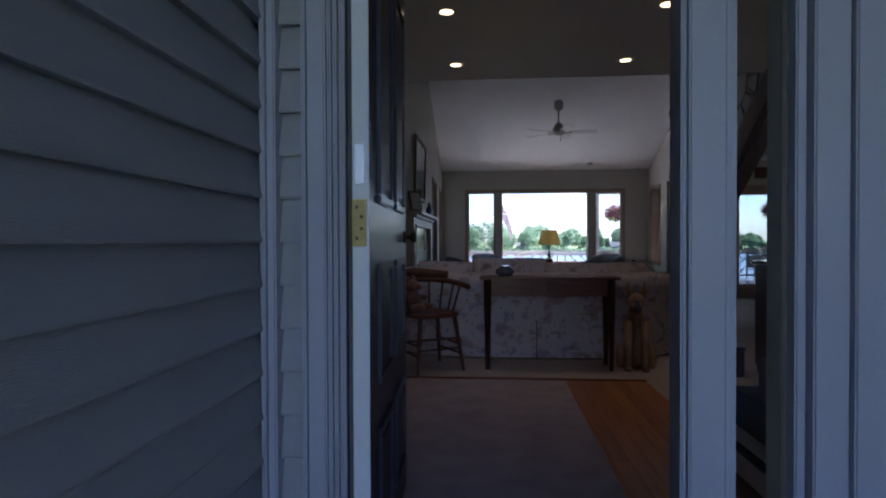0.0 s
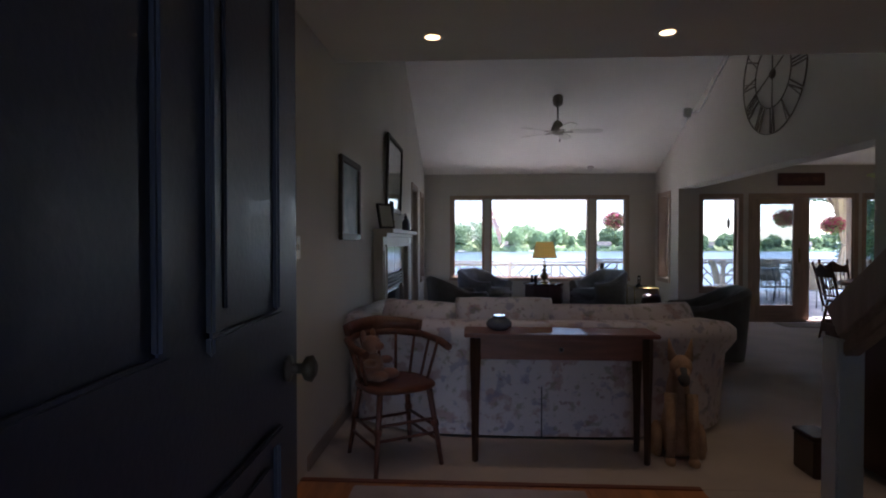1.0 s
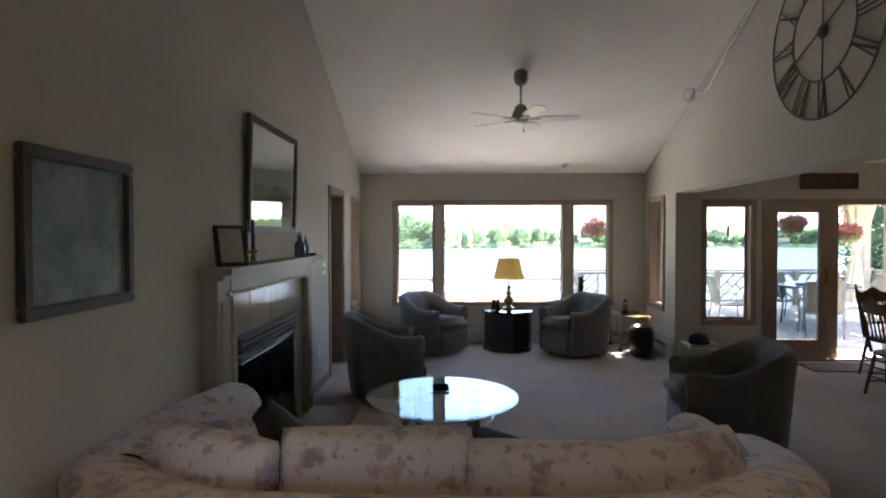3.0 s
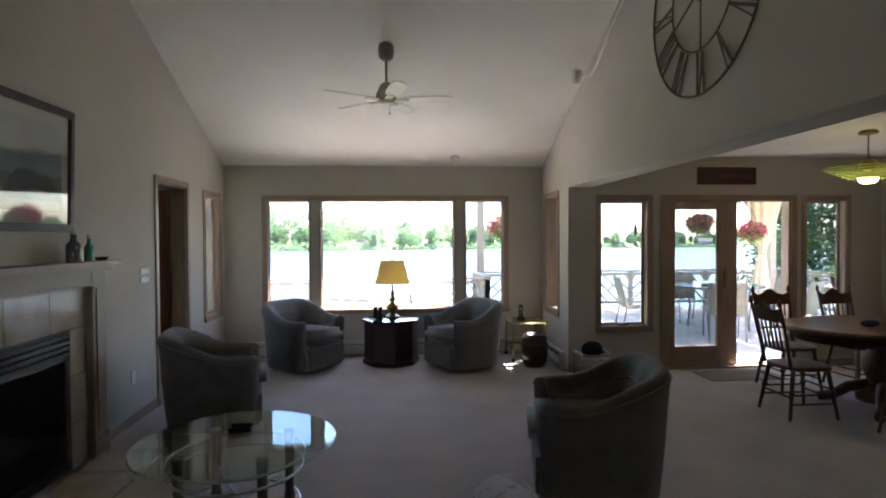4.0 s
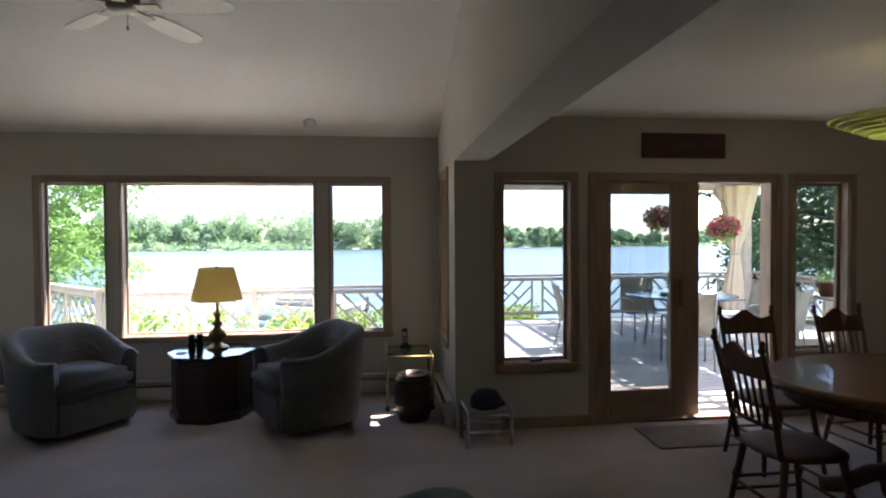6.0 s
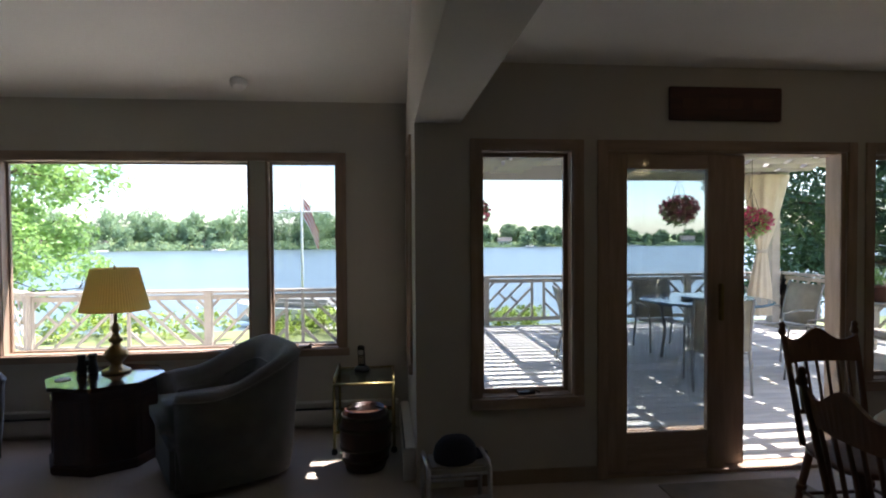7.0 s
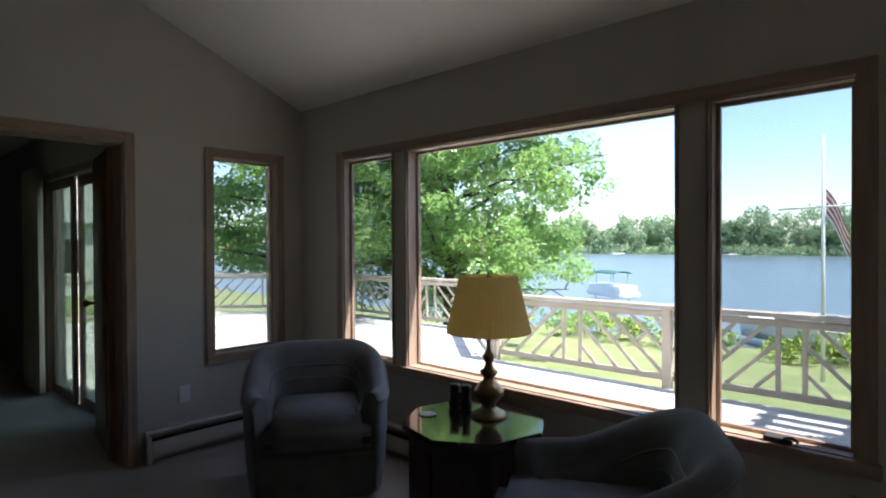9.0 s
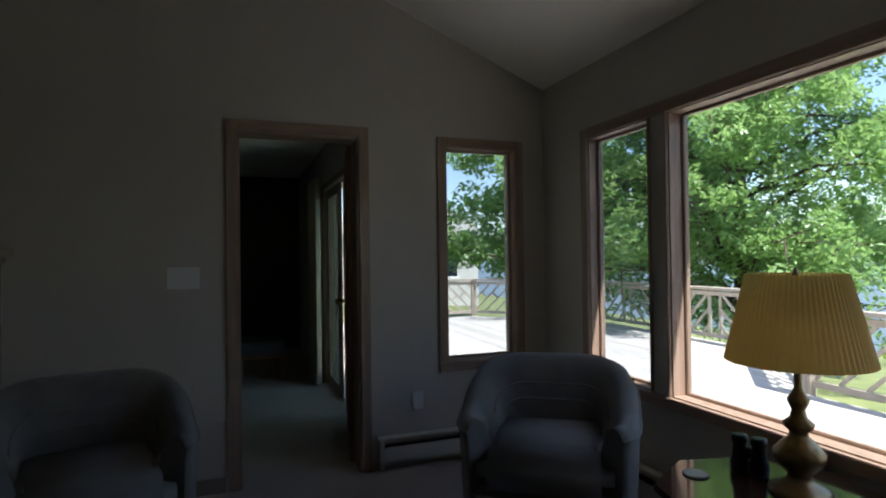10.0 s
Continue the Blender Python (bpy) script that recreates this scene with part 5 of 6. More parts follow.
tagged(part("coaster", bm, M_LABEL), "pale round coaster on the side table", "coaster").matrix_basis = pose(0.95, 10.62, 0.5385)

# drinks cart, bottle, barrel, stool
cart = thing("serving_cart", "small brass and glass serving cart against the window wall", "cart", (2.845, 10.80, 0))
for x in (-0.195, 0.195):
    for yv in (-0.235, 0.235):
        bm = bmesh.new()
        tube(bm, [(x, yv, 0.045), (x, yv, 0.475)], 0.010, 8)
        leg = part("leg", bm, M_BRASS, cart)
        bm = bmesh.new()
        lathe(bm, [(0.008, 0.0), (0.02, 0.008), (0.02, 0.03), (0.01, 0.044)], 12, (x, yv))
        part("caster", bm, M_BLACK, leg, "black caster")
for z in (0.15, 0.465):
    bm = bmesh.new()
    for a, b in (((-0.195, -0.235), (0.195, -0.235)), ((0.195, -0.235), (0.195, 0.235)), ((0.195, 0.235), (-0.195, 0.235)), ((-0.195, 0.235), (-0.195, -0.235))):
        tube(bm, [(*a, z), (*b, z)], 0.010, 8)
    part("shelf_rail", bm, M_BRASS, cart)
    block("shelf", -0.186, 0.186, -0.226, 0.226, z - 0.004, z + 0.004, M_TABLEGLASS, cart, 0, "greenish glass shelf")
bm = bmesh.new()
tube(bm, [(-0.195, -0.235, 0.475), (-0.195, -0.22, 0.50), (-0.195, 0.22, 0.50), (-0.195, 0.235, 0.475)], 0.009, 8)
part("handle", bm, M_BRASS, cart)
bt = thing("cordless_phone", "black cordless phone standing in its charger on the cart", "phone", (2.82, 10.92, 0.4695), -12)
bm = bmesh.new()
lathe(bm, [(0.055, 0), (0.057, 0.012), (0.045, 0.03), (0.032, 0.04)], 20, sy=0.85)
part("charger", bm, M_BLACK, bt)
bm = bmesh.new()
cuboid(bm, -0.025, 0.025, -0.014, 0.014, 0.02, 0.19, pose(0, 0, 0, 8, 0, 0))
hs = part("handset", bm, M_BLACK, bt, bevel=0.008)
bm = bmesh.new()
cuboid(bm, -0.017, 0.017, -0.0165, -0.0143, 0.125, 0.16, pose(0, 0, 0, 8, 0, 0))
part("display", bm, M_STEEL, hs, "pale grey display")
for i in range(4):
    for j in range(3):
        bm = bmesh.new()
        cuboid(bm, -0.017 + j * 0.0125, -0.008 + j * 0.0125, -0.0165, -0.0143, 0.06 + i * 0.015, 0.07 + i * 0.015, pose(0, 0, 0, 8, 0, 0))
        part("key", bm, M_MATBOARD, hs)
kg = thing("wooden_keg", "dark stave-built wooden keg with iron hoops on the carpet", "keg", (2.86, 10.36, 0))
bm = bmesh.new()
lathe(bm, [(0.12, 0.0), (0.145, 0.08), (0.16, 0.19), (0.155, 0.28), (0.13, 0.37), (0.12, 0.375), (0.115, 0.35)], 24)
part("body", bm, M_WALNUT, kg)
for z, r_ in ((0.07, 0.144), (0.14, 0.156), (0.26, 0.159), (0.33, 0.147)):
    bm = bmesh.new()
    lathe(bm, [(r_ - 0.004, z - 0.012), (r_ + 0.003, z - 0.01), (r_ + 0.002, z + 0.01), (r_ - 0.006, z + 0.012)], 24)
    part("hoop", bm, M_DARKMETAL, kg)
stl = thing("metal_footstool", "low pale metal stool with a grey seat", "stool", (3.35, 9.76, 0), 4)
for x in (-0.16, 0.16):
    bm = bmesh.new()
    tube(bm, [(x, -0.11, 0), (x, -0.11, 0.25), (x, -0.09, 0.27), (x, 0.09, 0.27), (x, 0.11, 0.25), (x, 0.11, 0)], 0.013, 8)
    part("leg_frame", bm, M_STEEL, stl)
for yv in (-0.11, 0.11):
    bm = bmesh.new()
    tube(bm, [(-0.16, yv, 0.10), (0.16, yv, 0.10)], 0.009, 8)
    tube(bm, [(-0.16, yv, 0.22), (0.16, yv, 0.22)], 0.009, 8)
    part("rail", bm, M_STEEL, stl)
block("seat", -0.15, 0.15, -0.10, 0.10, 0.215, 0.26, M_MATBOARD, stl, 0.012)
hat = thing("cap", "crumpled dark blue cap lying on the stool", "cap", (3.35, 9.76, 0.261), 30)
bm = bmesh.new()
lathe(bm, [(0.105, 0), (0.11, 0.03), (0.10, 0.075), (0.07, 0.11), (0.02, 0.125)], 20, sx=1.1)
part("crown", bm, M_CAPCLOTH, hat)
bm = bmesh.new()
lathe(bm, [(0.085, 0.0), (0.10, 0.006), (0.08, 0.012)], 18, (0.10, 0), 1.0, 0.9)
part("brim", bm, M_CAPCLOTH, hat)

# coffee table
ct = thing("coffee_table", "round glass coffee table on pewter hoops and posts", "coffee table", (0.38, 6.95, 0))
bm = bmesh.new()
lathe(bm, [(0.525, 0.405), (0.535, 0.409), (0.535, 0.416), (0.525, 0.42)], 64)
part("tabletop", bm, M_TABLEGLASS, ct, "clear greenish glass").visible_shadow = False
for k in range(4):
    a = radians(38 + 90 * k)
    bm = bmesh.new()
    lathe(bm, [(0.03, 0), (0.032, 0.02), (0.026, 0.05), (0.026, 0.36), (0.032, 0.385), (0.03, 0.404)], 16, (0.31 * math.cos(a), 0.31 * math.sin(a)))
    part("leg", bm, M_PEWTER, ct)
for z, rr in ((0.34, 0.36), (0.27, 0.35), (0.06, 0.33)):
    bm = bmesh.new()
    tube(bm, arc((0, 0), rr, 0, 360, 48, z), 0.008, 6)
    part("hoop", bm, M_STEEL, ct)
for k in range(2):
    a = radians(38 + 90 * k)
    bm = bmesh.new()
    tube(bm, [(0.31 * math.cos(a), 0.31 * math.sin(a), 0.2), (0.1 * math.cos(a), 0.1 * math.sin(a), 0.12), (-0.1 * math.cos(a), -0.1 * math.sin(a), 0.12), (-0.31 * math.cos(a), -0.31 * math.sin(a), 0.2)], 0.007, 6)
    part("brace", bm, M_STEEL, ct)
rem = thing("remote_tray", "small dark open tray lying on the glass table", "tray", (0.36, 7.10, 0.4205), 5)
block("base", -0.06, 0.06, -0.045, 0.045, 0, 0.006, M_BLACK, rem)
for yv in (-0.045, 0.037):
    block("rim", -0.06, 0.06, yv, yv + 0.008, 0.006, 0.03, M_BLACK, rem)

# ---- sofa ----
sofa = thing("sofa", "floral cream sofa with curved wings and loose pillows", "sofa")


def spine(t):
    """The line of the sofa's back in plan: straight behind, wings curving forward at both ends."""
    pts = [(-0.80, 5.95), (-0.84, 5.45), (-0.72, 5.02), (-0.38, 4.78), (0.0, 4.73), (0.45, 4.72), (0.9, 4.73), (1.28, 4.80), (1.55, 5.02), (1.68, 5.42), (1.70, 5.85)]
    k = t * (len(pts) - 1)
    i = min(int(k), len(pts) - 2)
    f = k - i
    p0, p1, p2, p3 = [Vector((*pts[max(0, min(len(pts) - 1, j))], 0)) for j in (i - 1, i, i + 1, i + 2)]
    return 0.5 * ((2 * p1) + (p2 - p0) * f + (2 * p0 - 5 * p1 + 4 * p2 - p3) * f * f + (3 * p1 - p0 - 3 * p2 + p3) * f ** 3)


bm = bmesh.new()
cols = []
N = 60
for i in range(N + 1):
    t = i / N
    c = spine(t)
    d = (spine(min(1, t + 0.01)) - spine(max(0, t - 0.01))).normalized()
    out = Vector((d.y, -d.x, 0))
    end = min(t, 1 - t)
    h = 0.74 - 0.05 * max(0.0, 1 - end / 0.22) ** 1.5
    h -= 0.15 * max(0.0, (t - 0.76) / 0.24)
    fl = 0.10 * max(0.0, 1 - end / 0.3)
    prof = [(0.14, 0.02), (0.15, 0.25), (0.16 + fl * 0.3, h - 0.22), (0.20 + fl, h - 0.12), (0.20 + fl, h - 0.04), (0.15 + fl, h), (0.05 + fl * 0.4, h + 0.01), (-0.05 - fl * 0.5, h - 0.03), (-0.08 - fl * 0.6, h - 0.12), (-0.10, 0.42), (-0.10, 0.10)]
    cols.append([bm.verts.new(c + out * u + Vector((0, 0, z))) for u, z in prof])
for a, b in zip(cols, cols[1:]):
    for j in range(len(a) - 1):
        bm.faces.new((a[j], b[j], b[j + 1], a[j + 1])).smooth = True
for c in (cols[0], cols[-1]):
    bm.faces.new(c)
part("back_shell", bm, M_FLORAL, sofa)
for pts_, r_ in (([(-0.74, 5.0, 0.60), (-0.80, 5.3, 0.61), (-0.79, 5.7, 0.61), (-0.74, 6.0, 0.60)], 0.15), ([(1.56, 5.05, 0.53), (1.63, 5.3, 0.535), (1.65, 5.58, 0.535), (1.645, 5.80, 0.53)], 0.13)):
    bm = bmesh.new()
    path = [Vector(pts_[0]).lerp(Vector(pts_[1]), u) for u in (0, 0.5)] + [Vector(pts_[1]).lerp(Vector(pts_[2]), u) for u in (0, 0.5)] + [Vector(pts_[2]), Vector(pts_[2]).lerp(Vector(pts_[3]), 0.5)]
    rings = []
    ends = [(p, r_) for p in path]
    d_ = (Vector(pts_[3]) - Vector(pts_[2])).normalized()
    ends += [(Vector(pts_[3]) + d_ * r_ * 0.8 * math.sin(a_), r_ * math.cos(a_)) for a_ in (0.0, 0.35, 0.7, 1.05, 1.35, 1.5)]
    for p, rr in ends:
        rings.append([bm.verts.new(p + Vector((rr * math.cos(2 * math.pi * k / 20), 0, rr * math.sin(2 * math.pi * k / 20)))) for k in range(20)])
    for a, b in zip(rings, rings[1:]):
        for k in range(20):
            bm.faces.new((a[k], a[(k + 1) % 20], b[(k + 1) % 20], b[k])).smooth = True
    bm.faces.new(rings[-1])
    part("arm_roll", bm, M_FLORAL, sofa)
bm = bmesh.new()
cuboid(bm, -0.70, 1.58, 4.84, 5.72, 0.06, 0.28)
part("base", bm, M_FLORAL, sofa, bevel=0.02)
for i in range(3):
    bm = bmesh.new()
    cuboid(bm, -0.64 + i * 0.72, 0.07 + i * 0.72, 4.88, 5.76, 0.285, 0.45)
    part("seat_cushion", bm, M_FLORAL, sofa, bevel=0.055, smooth=True)
for i, (x, yv, z, w, hgt, tilt, yaw) in enumerate(((-0.42, 4.98, 0.65, 0.62, 0.40, -16, -24), (0.20, 4.93, 0.68, 0.72, 0.40, -12, 2), (0.80, 4.93, 0.645, 0.66, 0.38, -14, -3), (1.30, 5.00, 0.65, 0.58, 0.38, -16, 24))):
    bm = bmesh.new()
    pillow(bm, w, hgt, 0.24, pose(x, yv, z, tilt, 0, yaw))
    part("back_pillow", bm, M_FLORAL, sofa)
# Thin charcoal strip puts in the shaded crease of the skirt's pleat.
bm = bmesh.new()
for x in (0.42,):
    cuboid(bm, x - 0.004, x + 0.004, 4.565, 4.585, 0.02, 0.34)
part("pleat_shade", bm, M_THROW, sofa)
for m_, mt, nm in ((pose(-0.40, 5.66, 0.53, -20, 45, 25), M_THROW, "charcoal throw pillow leaning in the sofa corner"), (pose(0.66, 5.52, 0.515, -62, 12, -14), M_THROW, "dark throw pillow lying on the sofa seat"), (pose(-0.52, 5.36, 0.60, -35, 10, 55), M_FLORAL, "floral throw pillow in the sofa corner")):
    cu = thing("throw_pillow", nm, "pillow")
    bm = bmesh.new()
    pillow(bm, 0.38, 0.34, 0.15, m_)
    part("cushion", bm, mt, cu)

# ---- console table, bowl, dog statue, captain's chair ----
con = thing("console_table", "cherry wood console table with a drawer behind the sofa", "table", (0.485, 4.31, 0))
block("tabletop", -0.55, 0.55, -0.14, 0.14, 0.715, 0.738, M_CHERRY, con, 0.006)
block("apron", -0.47, 0.47, -0.10, 0.10, 0.585, 0.7145, M_CHERRY, con, 0.003)
block("drawer_front", -0.26, 0.26, -0.108, -0.101, 0.60, 0.70, M_CHERRY, con, 0.003)
bm = bmesh.new()
lathe(bm, [(0.006, 0), (0.006, 0.012), (0.014, 0.02), (0.008, 0.03)], 12)
part("knob", bm, M_WALNUT, con).matrix_basis = pose(-0.0, -0.1085, 0.65, 90, 0, 0)
for x in (-0.485, 0.485):
    for yv in (-0.105, 0.105):
        bm = bmesh.new()
        lathe(bm, [(0.018, 0), (0.022, 0.3), (0.030, 0.56), (0.030, 0.714)], 4, (x, yv))
        for f in bm.faces:
            f.smooth = False
        part("leg", bm, M_WALNUT, con)
bw = thing("squat_vase", "squat glazed blue-grey vase on the console table", "vase", (0.14, 4.33, 0.7385))
bw.scale = (0.78, 0.78, 0.72)
bm = bmesh.new()
lathe(bm, [(0.06, 0), (0.095, 0.03), (0.10, 0.055), (0.08, 0.085), (0.048, 0.10), (0.045, 0.112), (0.055, 0.12), (0.04, 0.118)], 28)
part("body", bm, M_PEARL, bw)

dog = bmesh.new()
lathe(dog, [(0.085, 0.015), (0.125, 0.06), (0.118, 0.14), (0.092, 0.25), (0.078, 0.36), (0.06, 0.44), (0.045, 0.48)], 18, (0, 0.06), 0.8, 1.15)
for s in (-0.06, 0.06):
    tube(dog, [(s, -0.09, 0.0), (s, -0.085, 0.15), (s * 0.9, -0.045, 0.36)], 0.021, 10, 0.034)
    lathe(dog, [(0.026, 0), (0.031, 0.014), (0.022, 0.032)], 12, (s, -0.11), 1, 1.5)
    lathe(dog, [(0.04, 0), (0.055, 0.05), (0.045, 0.13), (0.026, 0.17)], 12, (s * 1.9, 0.05), 0.7, 1.6)
    tube(dog, [(s * 0.62, -0.02, 0.535), (s * 0.85, -0.015, 0.59), (s * 0.98, -0.01, 0.655)], 0.030, 8, 0.003)
ret = bmesh.ops.create_uvsphere(dog, u_segments=16, v_segments=10, radius=0.064)
for v in ret["verts"]:
    v.co = Vector((v.co.x * 0.95, v.co.y * 1.15 - 0.035, v.co.z * 0.98 + 0.505))
tube(dog, [(0, -0.075, 0.49), (0, -0.13, 0.462), (0, -0.165, 0.445)], 0.040, 12, 0.023)
dog_ob = part("dog_statue", dog, M_FUR, smooth=True)
dog_ob.data.materials.append(M_THROW)
for q in dog_ob.data.polygons:
    if (q.center.y < -0.115 and q.center.z > 0.43) or q.center.z > 0.63:
        q.material_index = 1
dog_ob.matrix_basis = pose(1.19, 4.33, 0, 0, 0, -10)
dog_ob.scale = (1.05, 1.05, 1.07)
tagged(dog_ob, "sitting tan shepherd dog statue with a dark muzzle beside the sofa", "statue")


def spindle_chair(name, label, at, turn, group, material, arms=False, seat_mat=None):
    """A turned wooden chair that faces +x."""
    e = thing(name, label, "chair", (*at, 0), turn, group)
    bm = bmesh.new()
    rings = []
    for z, k in ((0.425, 0.93), (0.435, 1.0), (0.45, 1.0), (0.458, 0.94), (0.452, 0.6)):
        rings.append([bm.verts.new((0.215 * k * math.copysign(abs(math.cos(t)) ** 0.7, math.cos(t)), 0.215 * k * (1 + 0.06 * math.cos(t)) * math.copysign(abs(math.sin(t)) ** 0.7, math.sin(t)), z)) for t in [2 * math.pi * i / 28 for i in range(28)]])
    for a, b in zip(rings, rings[1:]):
        for i in range(28):
            bm.faces.new((a[i], a[(i + 1) % 28], b[(i + 1) % 28], b[i])).smooth = True
    bm.faces.new(rings[0][::-1])
    bm.faces.new(rings[-1])
    part("seat", bm, seat_mat or material, e)
    feet = {}
    for sx in (-1, 1):
        for sy in (-1, 1):
            a, b = Vector((0.15 * sx, 0.15 * sy, 0.43)), Vector((0.21 * sx, 0.20 * sy, 0))
            feet[sx, sy] = (a, b)
            bm = bmesh.new()
            pts = [a.lerp(b, u) for u in (0, 0.2, 0.4, 0.6, 0.8, 1)]
            tube(bm, pts, 0.019, 8, 0.013)
            tube(bm, [a.lerp(b, 0.42), a.lerp(b, 0.5)], 0.023, 8)
            part("leg", bm, material, e)
    for sy in (-1, 1):
        for u in (0.5, 0.68):
            bm = bmesh.new()
            tube(bm, [feet[1, sy][0].lerp(feet[1, sy][1], u), feet[-1, sy][0].lerp(feet[-1, sy][1], u)], 0.009, 6)
            part("stretcher", bm, material, e)
    for sx in (-1, 1):
        for u in ((0.4, 0.58) if sx > 0 else (0.55,)):
            bm = bmesh.new()
            tube(bm, [feet[sx, 1][0].lerp(feet[sx, 1][1], u), feet[sx, -1][0].lerp(feet[sx, -1][1], u)], 0.009, 6)
            part("stretcher", bm, material, e)
    if not arms:
        for sy in (-1, 1):
            bm = bmesh.new()
            tube(bm, [(-0.18, 0.165 * sy, 0.44), (-0.22, 0.175 * sy, 0.65), (-0.27, 0.185 * sy, 0.88), (-0.30, 0.19 * sy, 1.0)], 0.016, 8, 0.013)
            lathe(bm, [(0.016, 0.985), (0.02, 1.0), (0.012, 1.02), (0.017, 1.035), (0.006, 1.05)], 8, (-0.30, 0.19 * sy))
            part("back_post", bm, material, e)
        bm = bmesh.new()
        g = []
        for i in range(17):
            u = -1 + 2 * i / 16
            top = 0.965 + 0.035 * math.cos(u * math.pi * 1.5) * (1 - 0.3 * abs(u)) + 0.015
            bend = -0.29 - 0.03 * (1 - u * u)
            g.append([bm.verts.new((bend + dx, 0.185 * u, z)) for dx, z in ((0.03, 0.845), (0.045, 0.845), (0.012, top), (-0.003, top))])
        for a, b in zip(g, g[1:]):
            for k in range(4):
                bm.faces.new((a[k], a[(k + 1) % 4], b[(k + 1) % 4], b[k]))
        bm.faces.new(g[0])
        bm.faces.new(g[-1])
        part("crest_rail", bm, material, e)
        bm = bmesh.new()
        tube(bm, [(-0.215, 0.17, 0.60), (-0.235, 0, 0.60), (-0.215, -0.17, 0.60)], 0.012, 6)
        part("lower_rail", bm, material, e)
        for k in range(6):
            yv = -0.13 + 0.052 * k
            bm = bmesh.new()
            tube(bm, [(-0.228, yv, 0.605), (-0.25, yv, 0.72), (-0.277, yv * 1.05, 0.85)], 0.008, 6)
            part("spindle", bm, material, e)
    else:
        bm = bmesh.new()
        pts = [(0.20, 0.25, 0.66), (0.05, 0.27, 0.675), (-0.12, 0.24, 0.69), (-0.24, 0.13, 0.70), (-0.27, 0, 0.70), (-0.24, -0.13, 0.70), (-0.12, -0.24, 0.69), (0.05, -0.27, 0.675), (0.20, -0.25, 0.66)]
        tube(bm, pts, 0.022, 8)
        part("arm_bow", bm, material, e)
        bm = bmesh.new()
        g = []
        for i in range(13):
            t = radians(120 + 120 * i / 12)
            top = 0.80 - 0.03 * abs(i - 6) / 6
            g.append([bm.verts.new((r_ * math.cos(t) + 0.0, r_ * math.sin(t), z)) for r_, z in ((0.255, 0.71), (0.285, 0.71), (0.30, top), (0.275, top))])
        for a, b in zip(g, g[1:]):
            for k in range(4):
                bm.faces.new((a[k], a[(k + 1) % 4], b[(k + 1) % 4], b[k])).smooth = True
        bm.faces.new(g[0])
        bm.faces.new(g[-1])
        part("crest_rail", bm, material, e)
        for k in range(9):
            t = radians(75 + 210 * k / 8)
            p0 = (0.195 * math.cos(t), 0.195 * math.sin(t), 0.45)
            p1 = (0.262 * math.cos(t), 0.262 * math.sin(t), 0.685)
            bm = bmesh.new()
            tube(bm, [p0, tuple((a + b) / 2 for a, b in zip(p0, p1)), p1], 0.010, 6)
            part("spindle", bm, material, e)
    return e


spindle_chair("captains_chair", "reddish wooden captain's chair with turned spindles beside the console", (-0.47, 4.22), -58, "", M_DARKCHAIR, True)
plush = bmesh.new()
for c, rad in (((0, 0, 0.10), (0.095, 0.085, 0.105)), ((0.03, 0, 0.245), (0.07, 0.065, 0.065)), ((0.095, 0, 0.232), (0.04, 0.033, 0.03)), ((0.11, 0.06, 0.04), (0.085, 0.036, 0.038)), ((0.11, -0.06, 0.04), (0.085, 0.036, 0.038)),
               ((0.075, 0.08, 0.13), (0.06, 0.028, 0.03)), ((0.075, -0.08, 0.13), (0.06, 0.028, 0.03)), ((0.01, 0.05, 0.31), (0.018, 0.024, 0.04)), ((0.01, -0.05, 0.31), (0.018, 0.024, 0.04))):
    ret = bmesh.ops.create_uvsphere(plush, u_segments=14, v_segments=9, radius=1.0)
    for v in ret["verts"]:
        v.co = Vector((c[0] + v.co.x * rad[0], c[1] + v.co.y * rad[1], c[2] + v.co.z * rad[2]))
po = part("plush_toy", plush, mat("tan_plush", (0.24, 0.115, 0.07), 0.95, 0, 0.25, 9, 0.5, 200, sheen=0.3), smooth=True)
po.matrix_basis = pose(-0.60, 4.22, 0.452, 0, -8, -30)
po.scale = (0.85, 0.85, 0.85)
tagged(po, "tan plush animal sitting on the captain's chair", "plush toy")

# ---- dining set ----
DINE = "wooden pressback chairs round the dining table"
for at, turn, lb in (((4.66, 8.36), 0, "dark oak pressback chair at the end of the dining table"), ((5.14, 9.14), 268, "dark oak pressback chair with its back to the patio door"),
                     ((5.86, 9.12), 275, "dark oak pressback chair with its back to the window"), ((5.12, 7.62), 84, "dark oak pressback chair drawn up to the table"), ((5.85, 7.60), 95, "dark oak pressback chair drawn up to the table")):
    spindle_chair("dining_chair", lb, at, turn, DINE, M_CHAIRWOOD).scale = (1.0, 1.0, 0.95)
dt = thing("dining_table", "oval golden oak pedestal dining table", "table", (5.46, 8.37, 0))
bm = bmesh.new()
lathe(bm, [(0.58, 0.69), (0.60, 0.695), (0.61, 0.71), (0.61, 0.735), (0.595, 0.745)], 56, sx=1.38)
part("tabletop", bm, M_OAKTABLE, dt)
bm = bmesh.new()
lathe(bm, [(0.52, 0.62), (0.525, 0.6895)], 56, sx=1.42)
part("apron", bm, M_CHAIRWOOD, dt)
bm = bmesh.new()
lathe(bm, [(0.20, 0.08), (0.21, 0.13), (0.13, 0.17), (0.11, 0.24), (0.16, 0.34), (0.17, 0.42), (0.12, 0.50), (0.14, 0.619)], 28)
part("pedestal", bm, M_CHAIRWOOD, dt)
